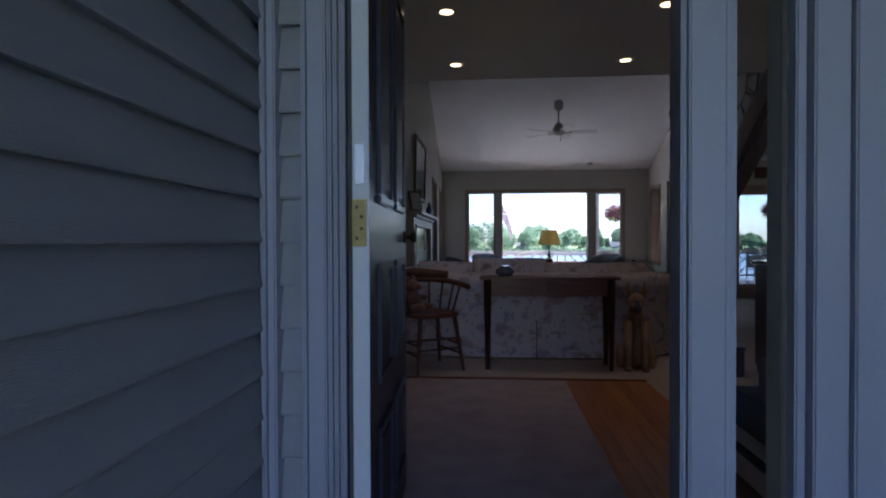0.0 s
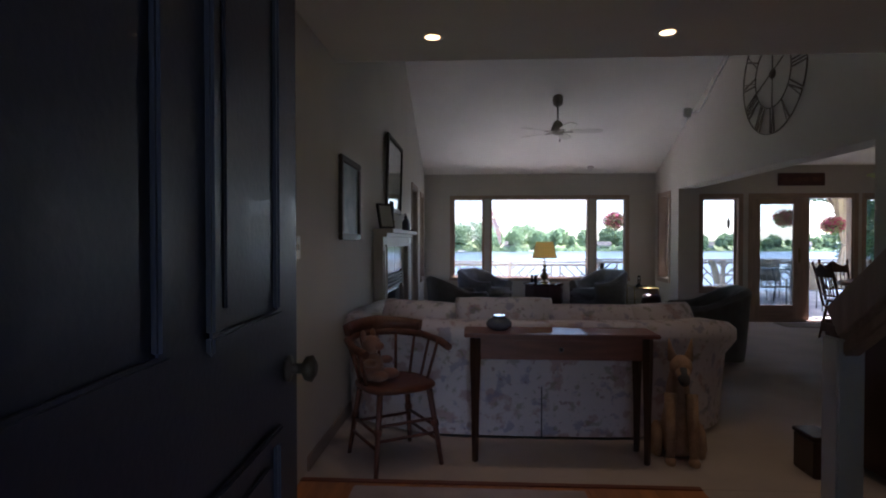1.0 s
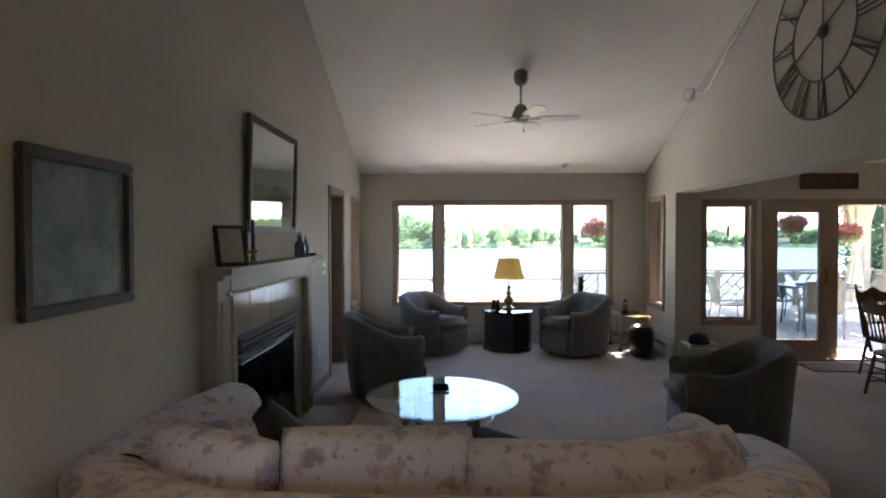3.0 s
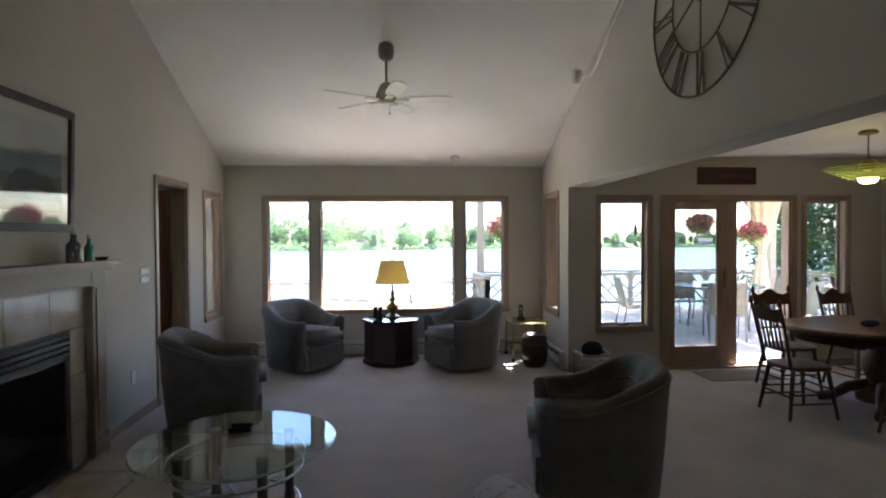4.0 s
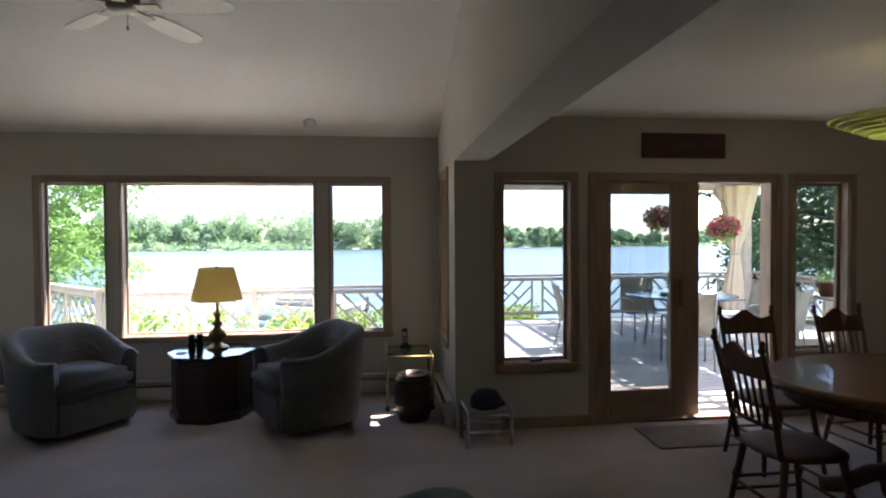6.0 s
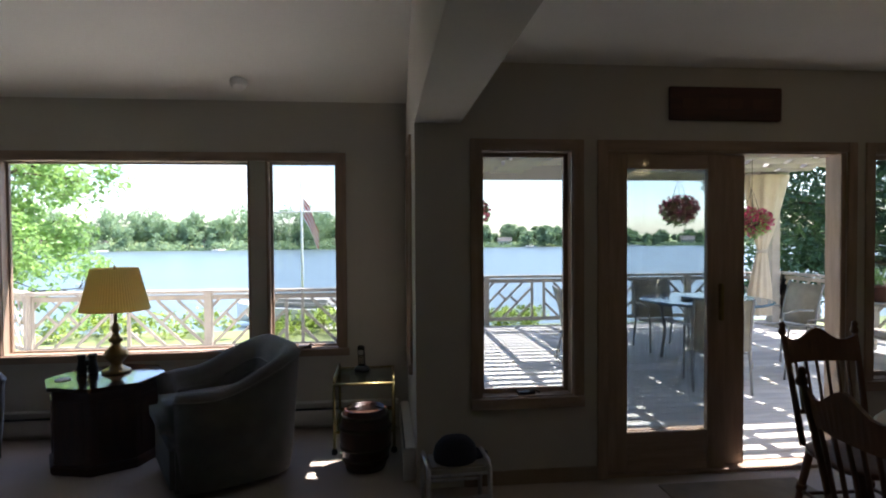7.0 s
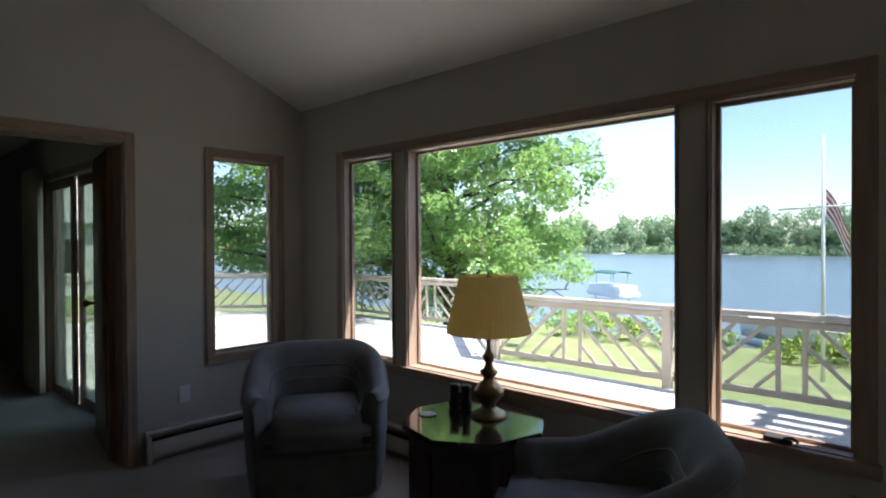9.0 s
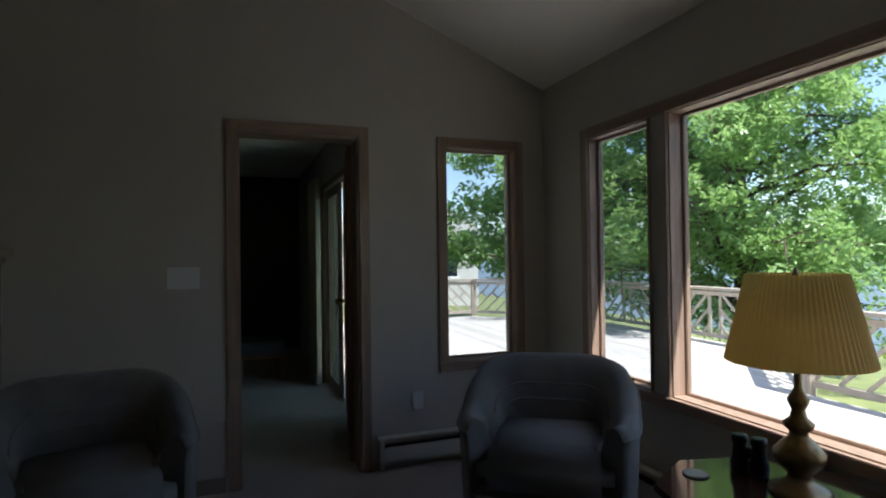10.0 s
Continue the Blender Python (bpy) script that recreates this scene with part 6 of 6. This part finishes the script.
for k in range(4):
    a = radians(45 + 90 * k)
    bm = bmesh.new()
    tube(bm, [(0.10 * math.cos(a), 0.10 * math.sin(a), 0.22), (0.25 * math.cos(a), 0.25 * math.sin(a), 0.17), (0.38 * math.cos(a), 0.38 * math.sin(a), 0.07), (0.48 * math.cos(a), 0.48 * math.sin(a), 0.045)], 0.05, 10, 0.042)
    part("foot", bm, M_CHAIRWOOD, dt)
nap = thing("folded_cloth", "small crumpled blue cloth lying on the dining table", "cloth", (5.28, 8.32, 0.7455), 25)
bm = bmesh.new()
pillow(bm, 0.14, 0.10, 0.045, pose(0, 0, 0.024, 90, 0, 0))
part("cloth", bm, M_BLUE, nap)
dm = thing("door_mat", "thin beige mat before the patio door", "mat", (4.95, 9.66, 0.001), 0)
block("mat", -0.42, 0.42, -0.22, 0.22, 0, 0.009, mat("mat_fibre", (0.26, 0.22, 0.17), 0.95, 0, 0.15, 8, 0.5, 260), dm, 0.003)

pen = thing("pendant_lamp", "lit pendant lamp of stacked green glass rings", "pendant lamp", (5.30, 8.38, -0.035))
bm = bmesh.new()
lathe(bm, [(0.07, 2.425), (0.075, 2.435), (0.06, 2.454)], 24)
lathe(bm, [(0.006, 2.20), (0.006, 2.445)], 8)
part("stem", bm, M_BRASS, pen)
bm = bmesh.new()
lathe(bm, [(0.035, 2.10), (0.04, 2.13), (0.035, 2.20), (0.01, 2.21)], 16)
for q in (0, 90):
    c, s = math.cos(radians(q + 20)), math.sin(radians(q + 20))
    tube(bm, [(0.10 * math.cos(radians(a)) * c, 0.10 * math.cos(radians(a)) * s, 2.12 + 0.09 * math.sin(radians(a))) for a in range(0, 181, 15)], 0.006, 6)
part("arch", bm, M_BRASS, pen)
for i, (r_, z) in enumerate(((0.335, 2.130), (0.298, 2.112), (0.261, 2.094), (0.224, 2.076), (0.187, 2.058), (0.150, 2.040))):
    bm = bmesh.new()
    lathe(bm, [(r_ - 0.011, z), (r_, z + 0.002), (r_, z + 0.009), (r_ - 0.011, z + 0.007), (r_ - 0.011, z)], 56, close=False)
    part("ring", bm, M_PENDANT, pen, "green glass ring")
bm = bmesh.new()
lathe(bm, [(0.02, 1.998), (0.05, 2.004), (0.07, 2.022), (0.075, 2.045), (0.07, 2.05)], 24)
part("bowl", bm, M_BULB, pen, "glowing frosted bowl")
li = new("pendant_light", bpy.data.lights.new("pendant_light", "POINT"))
li.data.energy, li.data.color, li.data.shadow_soft_size = 1.7, (1.0, 0.78, 0.42), 0.04
li.matrix_basis = pose(5.30, 8.38, 2.085)
tagged(li, "", "")

# ---- entry downlights ----
for x in (-0.25, 1.09, 2.42):
    for yv in (3.21, 4.27):
        dl = thing("downlight", "lit recessed ceiling downlight", "downlight", (x, yv, 2.45), 0, "entry downlights")
        bm = bmesh.new()
        lathe(bm, [(0.042, -0.002), (0.065, -0.006), (0.072, -0.001)], 24, close=False)
        part("rim", bm, M_WHITE, dl)
        bm = bmesh.new()
        lathe(bm, [(0.0, -0.0035), (0.042, -0.0035)], 24, close=False)
        part("lens", bm, M_CAN, dl)
        sl = new("downlight_lamp", bpy.data.lights.new("downlight_lamp", "SPOT"))
        sl.data.energy, sl.data.color, sl.data.spot_size, sl.data.spot_blend, sl.data.shadow_soft_size = 1.7, (1.0, 0.76, 0.45), radians(75), 0.8, 0.05
        sl.matrix_basis = pose(x, yv, 2.44)

# ---- fireplace ----
fp = thing("fireplace", "cream painted mantelpiece with marble surround and black firebox", "fireplace", (XL, 0, 0))
D = 0.09
for y0, y1 in ((6.03, 6.21), (7.85, 8.03)):
    block("pilaster", 0.001, D, y0, y1, 0, 1.30, M_MANTEL, fp, 0.006)
    block("pilaster_panel", D + 0.0005, D + 0.008, y0 + 0.04, y1 - 0.04, 0.18, 1.18, M_MANTEL, fp, 0.004)
    block("plinth", 0.001, D + 0.012, y0 - 0.008, y1 + 0.008, 0, 0.12, M_MANTEL, fp, 0.004)
block("frieze", 0.001, D, 6.21, 7.85, 1.215, 1.30, M_MANTEL, fp, 0.004)
block("moulding", D + 0.0005, D + 0.02, 6.15, 7.91, 1.20, 1.225, M_MANTEL, fp, 0.006)
for y0, y1 in ((6.205, 6.225), (7.835, 7.855)):
    block("inner_bead", D + 0.0005, D + 0.012, y0, y1, 0.12, 1.20, M_OAK, fp, 0.004, "oak bead")
block("bed_mould", 0.001, 0.13, 6.01, 8.05, 1.30, 1.335, M_MANTEL, fp, 0.008)
block("mantel_shelf", 0.001, 0.19, 5.98, 8.08, 1.335, 1.372, M_MANTEL, fp, 0.006)
for y0, y1 in ((6.21, 6.41), (7.65, 7.85)):
    for z0, z1 in ((0.0, 0.31), (0.313, 0.62), (0.623, 0.93)):
        block("marble_tile", 0.001, 0.05, y0 + 0.001, y1 - 0.001, z0 + 0.001, z1 - 0.001, M_MARBLE, fp, 0.002)
for k in range(4):
    block("marble_tile", 0.001, 0.05, 6.211 + k * 0.41, 6.619 + k * 0.41, 0.934, 1.214, M_MARBLE, fp, 0.002)
box = block("firebox", 0.001, 0.02, 6.412, 7.648, 0.02, 0.93, M_BLACK, fp)
block("glass_front", 0.021, 0.05, 6.47, 7.59, 0.10, 0.74, M_FIREGLASS, box, 0.003)
for k in range(4):
    block("louvre", 0.021, 0.062, 6.43, 7.63, 0.77 + k * 0.038, 0.792 + k * 0.038, M_BLACK, box, 0.003)
for k in range(2):
    block("louvre", 0.021, 0.06, 6.43, 7.63, 0.03 + k * 0.033, 0.05 + k * 0.033, M_BLACK, box, 0.003)
for i in range(5):
    block("hearth_tile", 0.1025, 0.52, 5.98 + i * 0.4, 5.98 + i * 0.4 + 0.398, 0.0, 0.022, M_MARBLE, fp, 0.002)


def framed(name, label, y0, y1, z0, z1, w, mat_w, tilt=0.0, glazed=True):
    e = thing(name, label, "picture", (XL + 0.002, (y0 + y1) / 2, z0))
    e.matrix_basis = pose(XL + 0.002, (y0 + y1) / 2, z0, 0, tilt, 0)
    h, L = z1 - z0, (y1 - y0) / 2
    bm = bmesh.new()
    for a in ((-L, L, 0, w), (-L, L, h - w, h), (-L, -L + w, w, h - w), (L - w, L, w, h - w)):
        cuboid(bm, 0, 0.03, *a)
    part("frame_border", bm, M_FRAME, e, bevel=0.006)
    block("mat_board", 0.001, 0.010, -L + w, L - w, w, h - w, M_MATBOARD, e, 0)
    a, b, c, d = -L + w + mat_w, L - w - mat_w, w + mat_w, h - w - mat_w
    pic = block("picture", 0.0105, 0.012, a, b, c, d, M_PAINTSKY if glazed else M_PICGLASS, e, 0, "hazy landscape under glass" if glazed else "blotchy teal painting")
    rr = random.Random(int(h * 1000))
    for nm, material, x, lo, lift, wob, u0, u1 in (() if not glazed else (("painted_haze", M_PAINTHAZE, 0.0122, 0.0, 0.66, 0.06, 0.0, 1.0), ("painted_land", M_PAINTLAND, 0.0126, 0.0, 0.40, 0.05, 0.0, 1.0), ("painted_tree", M_PAINTTREE, 0.013, 0.12, 0.52, 0.14, 0.36, 0.98))):
        bm = bmesh.new()
        n, ph = 28, rr.uniform(0, 6)
        pv = None
        for i in range(n + 1):
            u = u0 + (u1 - u0) * i / n
            bell = 1 if u0 == 0 else math.sin(math.pi * i / n) ** 0.6
            top = c + (d - c) * (lo + (lift - lo) * bell + wob * 0.5 * bell * (math.sin(5 * u + ph) + 0.5 * math.sin(13 * u + 2 * ph) + rr.uniform(-0.3, 0.3)))
            v = [bm.verts.new((x, a + (b - a) * u, c + (d - c) * lo)), bm.verts.new((x, a + (b - a) * u, top + 0.001))]
            if pv:
                bm.faces.new((pv[0], v[0], v[1], pv[1]))
            pv = v
        part(nm, bm, material, pic)
    if glazed:
        block("glazing", 0.018, 0.020, -L + w, L - w, w, h - w, M_GLASS, e, 0, "reflecting picture glass")
    return e


framed("mantel_picture", "large dark-framed landscape picture above the mantel", 6.66, 7.76, 1.57, 2.36, 0.05, 0.07, 1.5)
framed("wall_picture", "dark-framed upright picture on the entry wall", 4.72, 5.34, 1.27, 1.85, 0.045, 0.0, 0.0, False)
SH = 1.3725
ph = thing("photo_stand", "dark photo in an easel frame on the mantel", "photo frame", (XL + 0.10, 6.22, SH), -38)
ph.scale = (1.1, 1.1, 1.1)
bm = bmesh.new()
cuboid(bm, -0.01, 0.008, -0.085, 0.085, 0.0, 0.22, pose(0, 0, 0, 0, -12, 0))
part("border", bm, M_FRAME, ph, bevel=0.003)
bm = bmesh.new()
cuboid(bm, 0.0085, 0.0105, -0.065, 0.065, 0.02, 0.20, pose(0, 0, 0, 0, -12, 0))
part("photo", bm, M_MATBOARD, ph)
bm = bmesh.new()
beam(bm, (-0.055, 0, 0.0), (-0.03, 0, 0.14), 0.03, 0.006)
part("strut", bm, M_FRAME, ph)
for yv in (6.43, 6.55):
    cs = thing("candlestick", "brass candlestick with a dark teal candle on the mantel", "candlestick", (XL + 0.10, yv, SH), 0, "candles on the mantel")
    bm = bmesh.new()
    lathe(bm, [(0.04, 0), (0.042, 0.008), (0.014, 0.02), (0.02, 0.04), (0.01, 0.06), (0.028, 0.075), (0.03, 0.085), (0.013, 0.09)], 18)
    part("holder", bm, M_BRASS, cs)
    bm = bmesh.new()
    lathe(bm, [(0.013, 0.09), (0.012, 0.27), (0.004, 0.28)], 12)
    part("candle", bm, M_CANDLE, cs)
for yv, hh, rr, mt, lb in ((7.62, 0.20, 0.045, M_PEARL, "glass decanter with a stopper on the mantel"), (7.80, 0.17, 0.03, M_TEAL, "small teal glass bottle on the mantel")):
    b = thing("decanter", lb, "bottle", (XL + 0.10, yv, SH))
    bm = bmesh.new()
    lathe(bm, [(rr * 0.9, 0), (rr, 0.01), (rr, hh * 0.55), (rr * 0.4, hh * 0.72), (rr * 0.38, hh * 0.88), (rr * 0.5, hh * 0.9)], 18)
    part("body", bm, mt, b)
    bm = bmesh.new()
    lathe(bm, [(rr * 0.3, hh * 0.9), (rr * 0.45, hh * 0.98), (rr * 0.2, hh * 1.05)], 12)
    part("stopper", bm, M_STEEL, b)
dish = thing("small_dish", "small dark dish on the mantel", "dish", (XL + 0.11, 7.94, SH))
bm = bmesh.new()
lathe(bm, [(0.03, 0), (0.05, 0.025), (0.045, 0.025), (0.025, 0.008)], 18)
part("bowl", bm, M_BOTTLE, dish)

# ---- wall fittings ----


def plate(name, label, cat, m, w, h, n):
    e = thing(name, label, cat)
    e.matrix_basis = m
    block("plate", -w / 2, w / 2, -0.008, -0.0005, -h / 2, h / 2, M_WHITE, e, 0.003)
    for i in range(n):
        u = (i - (n - 1) / 2) * 0.046
        block("toggle", u - 0.008, u + 0.008, -0.016, -0.0085, -0.015, 0.018, M_WHITE, e, 0.002)
    return e


plate("light_switch", "white triple light switch beside the doorway", "switch", pose(XL, 8.86, 1.205, 0, 0, 90), 0.165, 0.12, 3)
plate("light_switch", "white light switch on the entry wall", "switch", pose(XL, 3.82, 1.23, 0, 0, 90), 0.12, 0.12, 2)
plate("wall_outlet", "white wall outlet near the floor", "outlet", pose(XL, 8.62, 0.38, 0, 0, 90), 0.075, 0.115, 0)
plate("wall_outlet", "white wall outlet by the corner", "outlet", pose(XL, 10.2, 0.40, 0, 0, 90), 0.075, 0.115, 0)
plate("thermostat", "white thermostat plate on the dining side wall", "thermostat", pose(XR, 5.45, 1.52, 0, 0, -90), 0.09, 0.12, 0)


def heater(name, label, m, L):
    """A baseboard heater of length L along its x, its back at y = 0, facing -y."""
    e = thing(name, label, "heater")
    e.matrix_basis = m
    block("back_plate", 0, L, -0.006, -0.001, 0.02, 0.205, M_HEATER, e)
    block("hood", 0, L, -0.062, -0.0065, 0.19, 0.205, M_HEATER, e)
    block("front_panel", 0.03, L - 0.03, -0.072, -0.065, 0.062, 0.152, M_HEATER, e)
    bm = bmesh.new()
    cuboid(bm, 0.03, L - 0.03, -0.058, -0.012, 0.06, 0.15)
    part("fins", bm, M_BLACK, e)
    for x in (0, L - 0.03):
        block("end_cap", x, x + 0.03, -0.076, -0.0065, 0.01, 0.1895, M_HEATER, e, 0.005)
    return e


heater("baseboard_heater", "cream baseboard heater under the lake window", pose(XL + 0.08, YN, 0), 4.0 - 0.08)
heater("baseboard_heater", "cream baseboard heater on the fireplace side wall", pose(XL, 9.935, 0, 0, 0, 90), 1.11)
heater("baseboard_heater", "cream baseboard heater below the narrow window", pose(XR, YN - 0.09, 0, 0, 0, -90), 0.95)
heater("baseboard_heater", "cream baseboard heater along the stair side", pose(1.095, 2.56, 0, 0, 0, -90), 1.30)

sens = thing("smoke_alarm", "white smoke alarm on the sloping ceiling", "alarm")
sens.matrix_basis = pose(1.985, 10.93, vault(10.93) - 0.001, -math.degrees(math.atan(SLOPE)), 0, 0)
bm = bmesh.new()
lathe(bm, [(0.035, -0.045), (0.05, -0.035), (0.055, -0.015), (0.06, 0.0)], 20)
part("body", bm, M_WHITE, sens)

# ceiling fan
FX, FY = 1.165, 9.11
fan = thing("ceiling_fan", "bronze ceiling fan with five pale blades on a down rod", "fan", (FX, FY, 0))
zc = vault(FY)
bm = bmesh.new()
lathe(bm, [(0.03, zc - 0.13), (0.065, zc - 0.10), (0.075, zc - 0.05), (0.07, zc + 0.04)], 20)
part("canopy", bm, M_FANDARK, fan)
bm = bmesh.new()
lathe(bm, [(0.012, 2.95), (0.012, zc - 0.12)], 12)
part("down_rod", bm, M_FANDARK, fan)
bm = bmesh.new()
lathe(bm, [(0.03, 2.76), (0.07, 2.775), (0.09, 2.80), (0.095, 2.85), (0.075, 2.89), (0.06, 2.93), (0.035, 2.955)], 26)
part("motor", bm, M_FANDARK, fan)
bm = bmesh.new()
tube(bm, [(0.03, 0, 2.765), (0.03, 0, 2.68)], 0.0025, 5)
lathe(bm, [(0.006, 2.665), (0.009, 2.672), (0.005, 2.69)], 8, (0.03, 0))
part("pull_chain", bm, M_FANDARK, fan)
for k in range(5):
    a = -5 + 72 * k
    bm = bmesh.new()
    cuboid(bm, 0.08, 0.21, -0.035, 0.035, 2.79, 2.797, pose(0, 0, 0))
    br = part("blade_iron", bm, M_FANDARK, fan)
    br.matrix_basis = pose(0, 0, 0, 0, 0, a)
    bm = bmesh.new()
    top, bot = [], []
    for u, w in ((0.17, 0.045), (0.25, 0.06), (0.40, 0.068), (0.55, 0.066), (0.60, 0.05), (0.62, 0.02)):
        for s in (-1, 1):
            top.append(bm.verts.new((u, s * w, 2.806 + -s * w * 0.2)))
            bot.append(bm.verts.new((u, s * w, 2.799 + -s * w * 0.2)))
    for i in range(0, 10, 2):
        bm.faces.new((top[i], top[i + 2], top[i + 3], top[i + 1]))
        bm.faces.new((bot[i], bot[i + 1], bot[i + 3], bot[i + 2]))
        bm.faces.new((top[i], bot[i], bot[i + 2], top[i + 2]))
        bm.faces.new((top[i + 1], top[i + 3], bot[i + 3], bot[i + 1]))
    bm.faces.new((top[0], top[1], bot[1], bot[0]))
    bm.faces.new((top[10], bot[10], bot[11], top[11]))
    part("blade", bm, M_FANBLADE, br, "pale blade")

# wall clock
clk = thing("wall_clock", "large open iron wall clock with roman numerals", "clock", (XR - 0.02, 7.19, 3.03))
clk.matrix_basis = pose(XR - 0.02, 7.19, 3.03, 0, 0, -90)
clk.scale = (1.0, 1.0, 0.985)
for nm, rr, th in (("outer_ring", 0.64, 0.008), ("inner_ring", 0.36, 0.007)):
    bm = bmesh.new()
    tube(bm, arc((0, 0), rr, 0, 360, 72, 0.0, "xz"), th, 6)
    part(nm, bm, M_CLOCK, clk)
NUM = {0: "XII", 1: "I", 2: "II", 3: "III", 4: "IV", 5: "V", 6: "VI", 7: "VII", 8: "VIII", 9: "IX", 10: "X", 11: "XI"}
for h, txt in NUM.items():
    bm = bmesh.new()
    th = radians(90 - 30 * h)
    rad, tan = Vector((math.cos(th), 0, math.sin(th))), Vector((math.sin(th), 0, -math.cos(th)))
    wd = {"I": 0.035, "V": 0.07, "X": 0.07}
    x = -sum(wd[c] for c in txt) / 2
    for c in txt:
        cx, lo, hi = x + wd[c] / 2, rad * 0.37, rad * 0.63
        if c == "I":
            beam(bm, lo + tan * cx, hi + tan * cx, 0.016, 0.008, (0, 1, 0))
        elif c == "V":
            beam(bm, lo + tan * cx, hi + tan * (cx - 0.027), 0.02, 0.008, (0, 1, 0))
            beam(bm, lo + tan * cx, hi + tan * (cx + 0.027), 0.009, 0.008, (0, 1, 0))
        else:
            beam(bm, lo + tan * (cx - 0.027), hi + tan * (cx + 0.027), 0.009, 0.008, (0, 1, 0))
            beam(bm, lo + tan * (cx + 0.027), hi + tan * (cx - 0.027), 0.02, 0.008, (0, 1, 0))
        x += wd[c]
    part("numeral", bm, M_CLOCK, clk)
bm = bmesh.new()
for k in (0, 180):
    tube(bm, [(0, 0, 0.36 if k else -0.36), (0, 0, 0)], 0.006, 6)
part("spoke", bm, M_CLOCK, clk)
bm = bmesh.new()
lathe(bm, [(0.05, -0.012), (0.055, 0.0), (0.03, 0.02)], 18)
part("hub", bm, M_CLOCK, clk).matrix_basis = pose(0, 0, 0, 90, 0, 0)
for nm, ang, L in (("hour_pointer", 65, 0.28), ("minute_pointer", 245, 0.46)):
    a = radians(90 - ang)
    bm = bmesh.new()
    beam(bm, (-0.08 * math.cos(a), -0.018, -0.08 * math.sin(a)), (L * math.cos(a), -0.018, L * math.sin(a)), 0.014, 0.006, (0, 1, 0))
    part(nm, bm, M_CLOCK, clk)

# spot lamp with conduit
sp = thing("spot_lamp", "small white spot lamp on a bent conduit along the wall", "spot lamp", (0, 0, 0))
bm = bmesh.new()
tube(bm, [(XR - 0.02, 9.20, 3.08), (XR - 0.03, 9.05, 3.10), (XR - 0.03, 8.6, 3.36), (XR - 0.03, 7.9, 3.70)], 0.012, 8)
tube(bm, [(XR - 0.02, 9.20, 3.08), (XR - 0.10, 9.24, 3.08)], 0.012, 8)
part("conduit", bm, M_WHITE, sp)
bm = bmesh.new()
lathe(bm, [(0.03, -0.07), (0.052, -0.055), (0.055, 0.05), (0.035, 0.07)], 18)
part("head", bm, M_WHITE, sp).matrix_basis = pose(XR - 0.15, 9.25, 3.08, 20, 0, 0)

# sign over the patio door
sg = thing("wooden_sign", "long dark red wooden sign above the patio door", "sign", (4.997, YD - 0.001, 2.202))
block("board", -0.349, 0.349, -0.025, 0, -0.098, 0.098, M_SIGN, sg, 0.006)
for i, w in enumerate((0.10, 0.13, 0.08, 0.12)):
    x = -0.27 + i * 0.145
    block("lettering", x, x + w, -0.027, -0.0255, -0.03, 0.03, M_SIGN2, sg, 0)

# ---- stair foot, cabinet ----
stair = tagged(new("stair"), "dark carpeted stair rising beside the entry", "stair", kind="structure")
for i in range(5):
    block("step", 1.11, 2.05, 1.13, 2.62 - 0.26 * i, 0.18 * i + 0.001, 0.18 * (i + 1), M_THROW, stair, 0.012)
block("stringer", 1.095, 1.109, 1.13, 2.62, 0.0, 0.20, M_WHITE, stair)
nw = thing("newel_post", "pale painted newel post with a wooden cap at the stair foot", "newel post", (1.10, 2.72, 0))
block("shaft", -0.04, 0.04, -0.04, 0.04, 0, 0.98, M_WHITE, nw, 0.006)
block("base", -0.042, 0.042, -0.042, 0.042, 0, 0.16, M_WHITE, nw, 0.006)
block("cap", -0.045, 0.045, -0.045, 0.045, 0.981, 1.03, M_CHAIRWOOD, nw, 0.012)
hr = thing("stair_rail", "brown wooden stair handrail rising from the newel", "handrail", (1.10, 2.66, 0.0))
bm = bmesh.new()
beam(bm, (0, 0.05, 1.02), (0, -1.41, 2.10), 0.09, 0.12)
part("rail", bm, M_OAK, hr, bevel=0.012)
bm = bmesh.new()
beam(bm, (0, 0.05, 0.93), (0, -1.41, 2.01), 0.05, 0.035)
part("fillet", bm, M_OAK, hr, bevel=0.004)
cb = thing("dark_chest", "dark wooden chest of drawers with small knobs by the wall", "chest", (2.58, 4.05, 0))
block("body", -0.50, 0.50, -0.22, 0.22, 0.05, 0.84, M_WALNUT, cb, 0.006)
block("top", -0.53, 0.53, -0.25, 0.25, 0.841, 0.87, M_TOP, cb, 0.008)
for sx in (-0.46, 0.46):
    for sy in (-0.18, 0.18):
        block("foot", sx - 0.03, sx + 0.03, sy - 0.03, sy + 0.03, 0, 0.05, M_WALNUT, cb)
for i in range(3):
    for x in (-0.48, 0.01):
        d_ = block("drawer", x, x + 0.47, -0.232, -0.221, 0.09 + i * 0.25, 0.32 + i * 0.25, M_WALNUT, cb, 0.004)
        bm = bmesh.new()
        lathe(bm, [(0.006, 0), (0.006, 0.012), (0.014, 0.02), (0.008, 0.028)], 10)
        part("knob", bm, M_STEEL, d_, "bright knob").matrix_basis = pose(x + 0.235, -0.2325, 0.205 + i * 0.25, 90, 0, 0)
wb = thing("storage_box", "small dark box on the carpet beside the chest", "box", (1.85, 4.15, 0))
block("body", -0.06, 0.06, -0.10, 0.10, 0, 0.20, M_WALNUT, wb, 0.006)
block("lid", -0.066, 0.066, -0.106, 0.106, 0.201, 0.225, M_WALNUT, wb, 0.005)
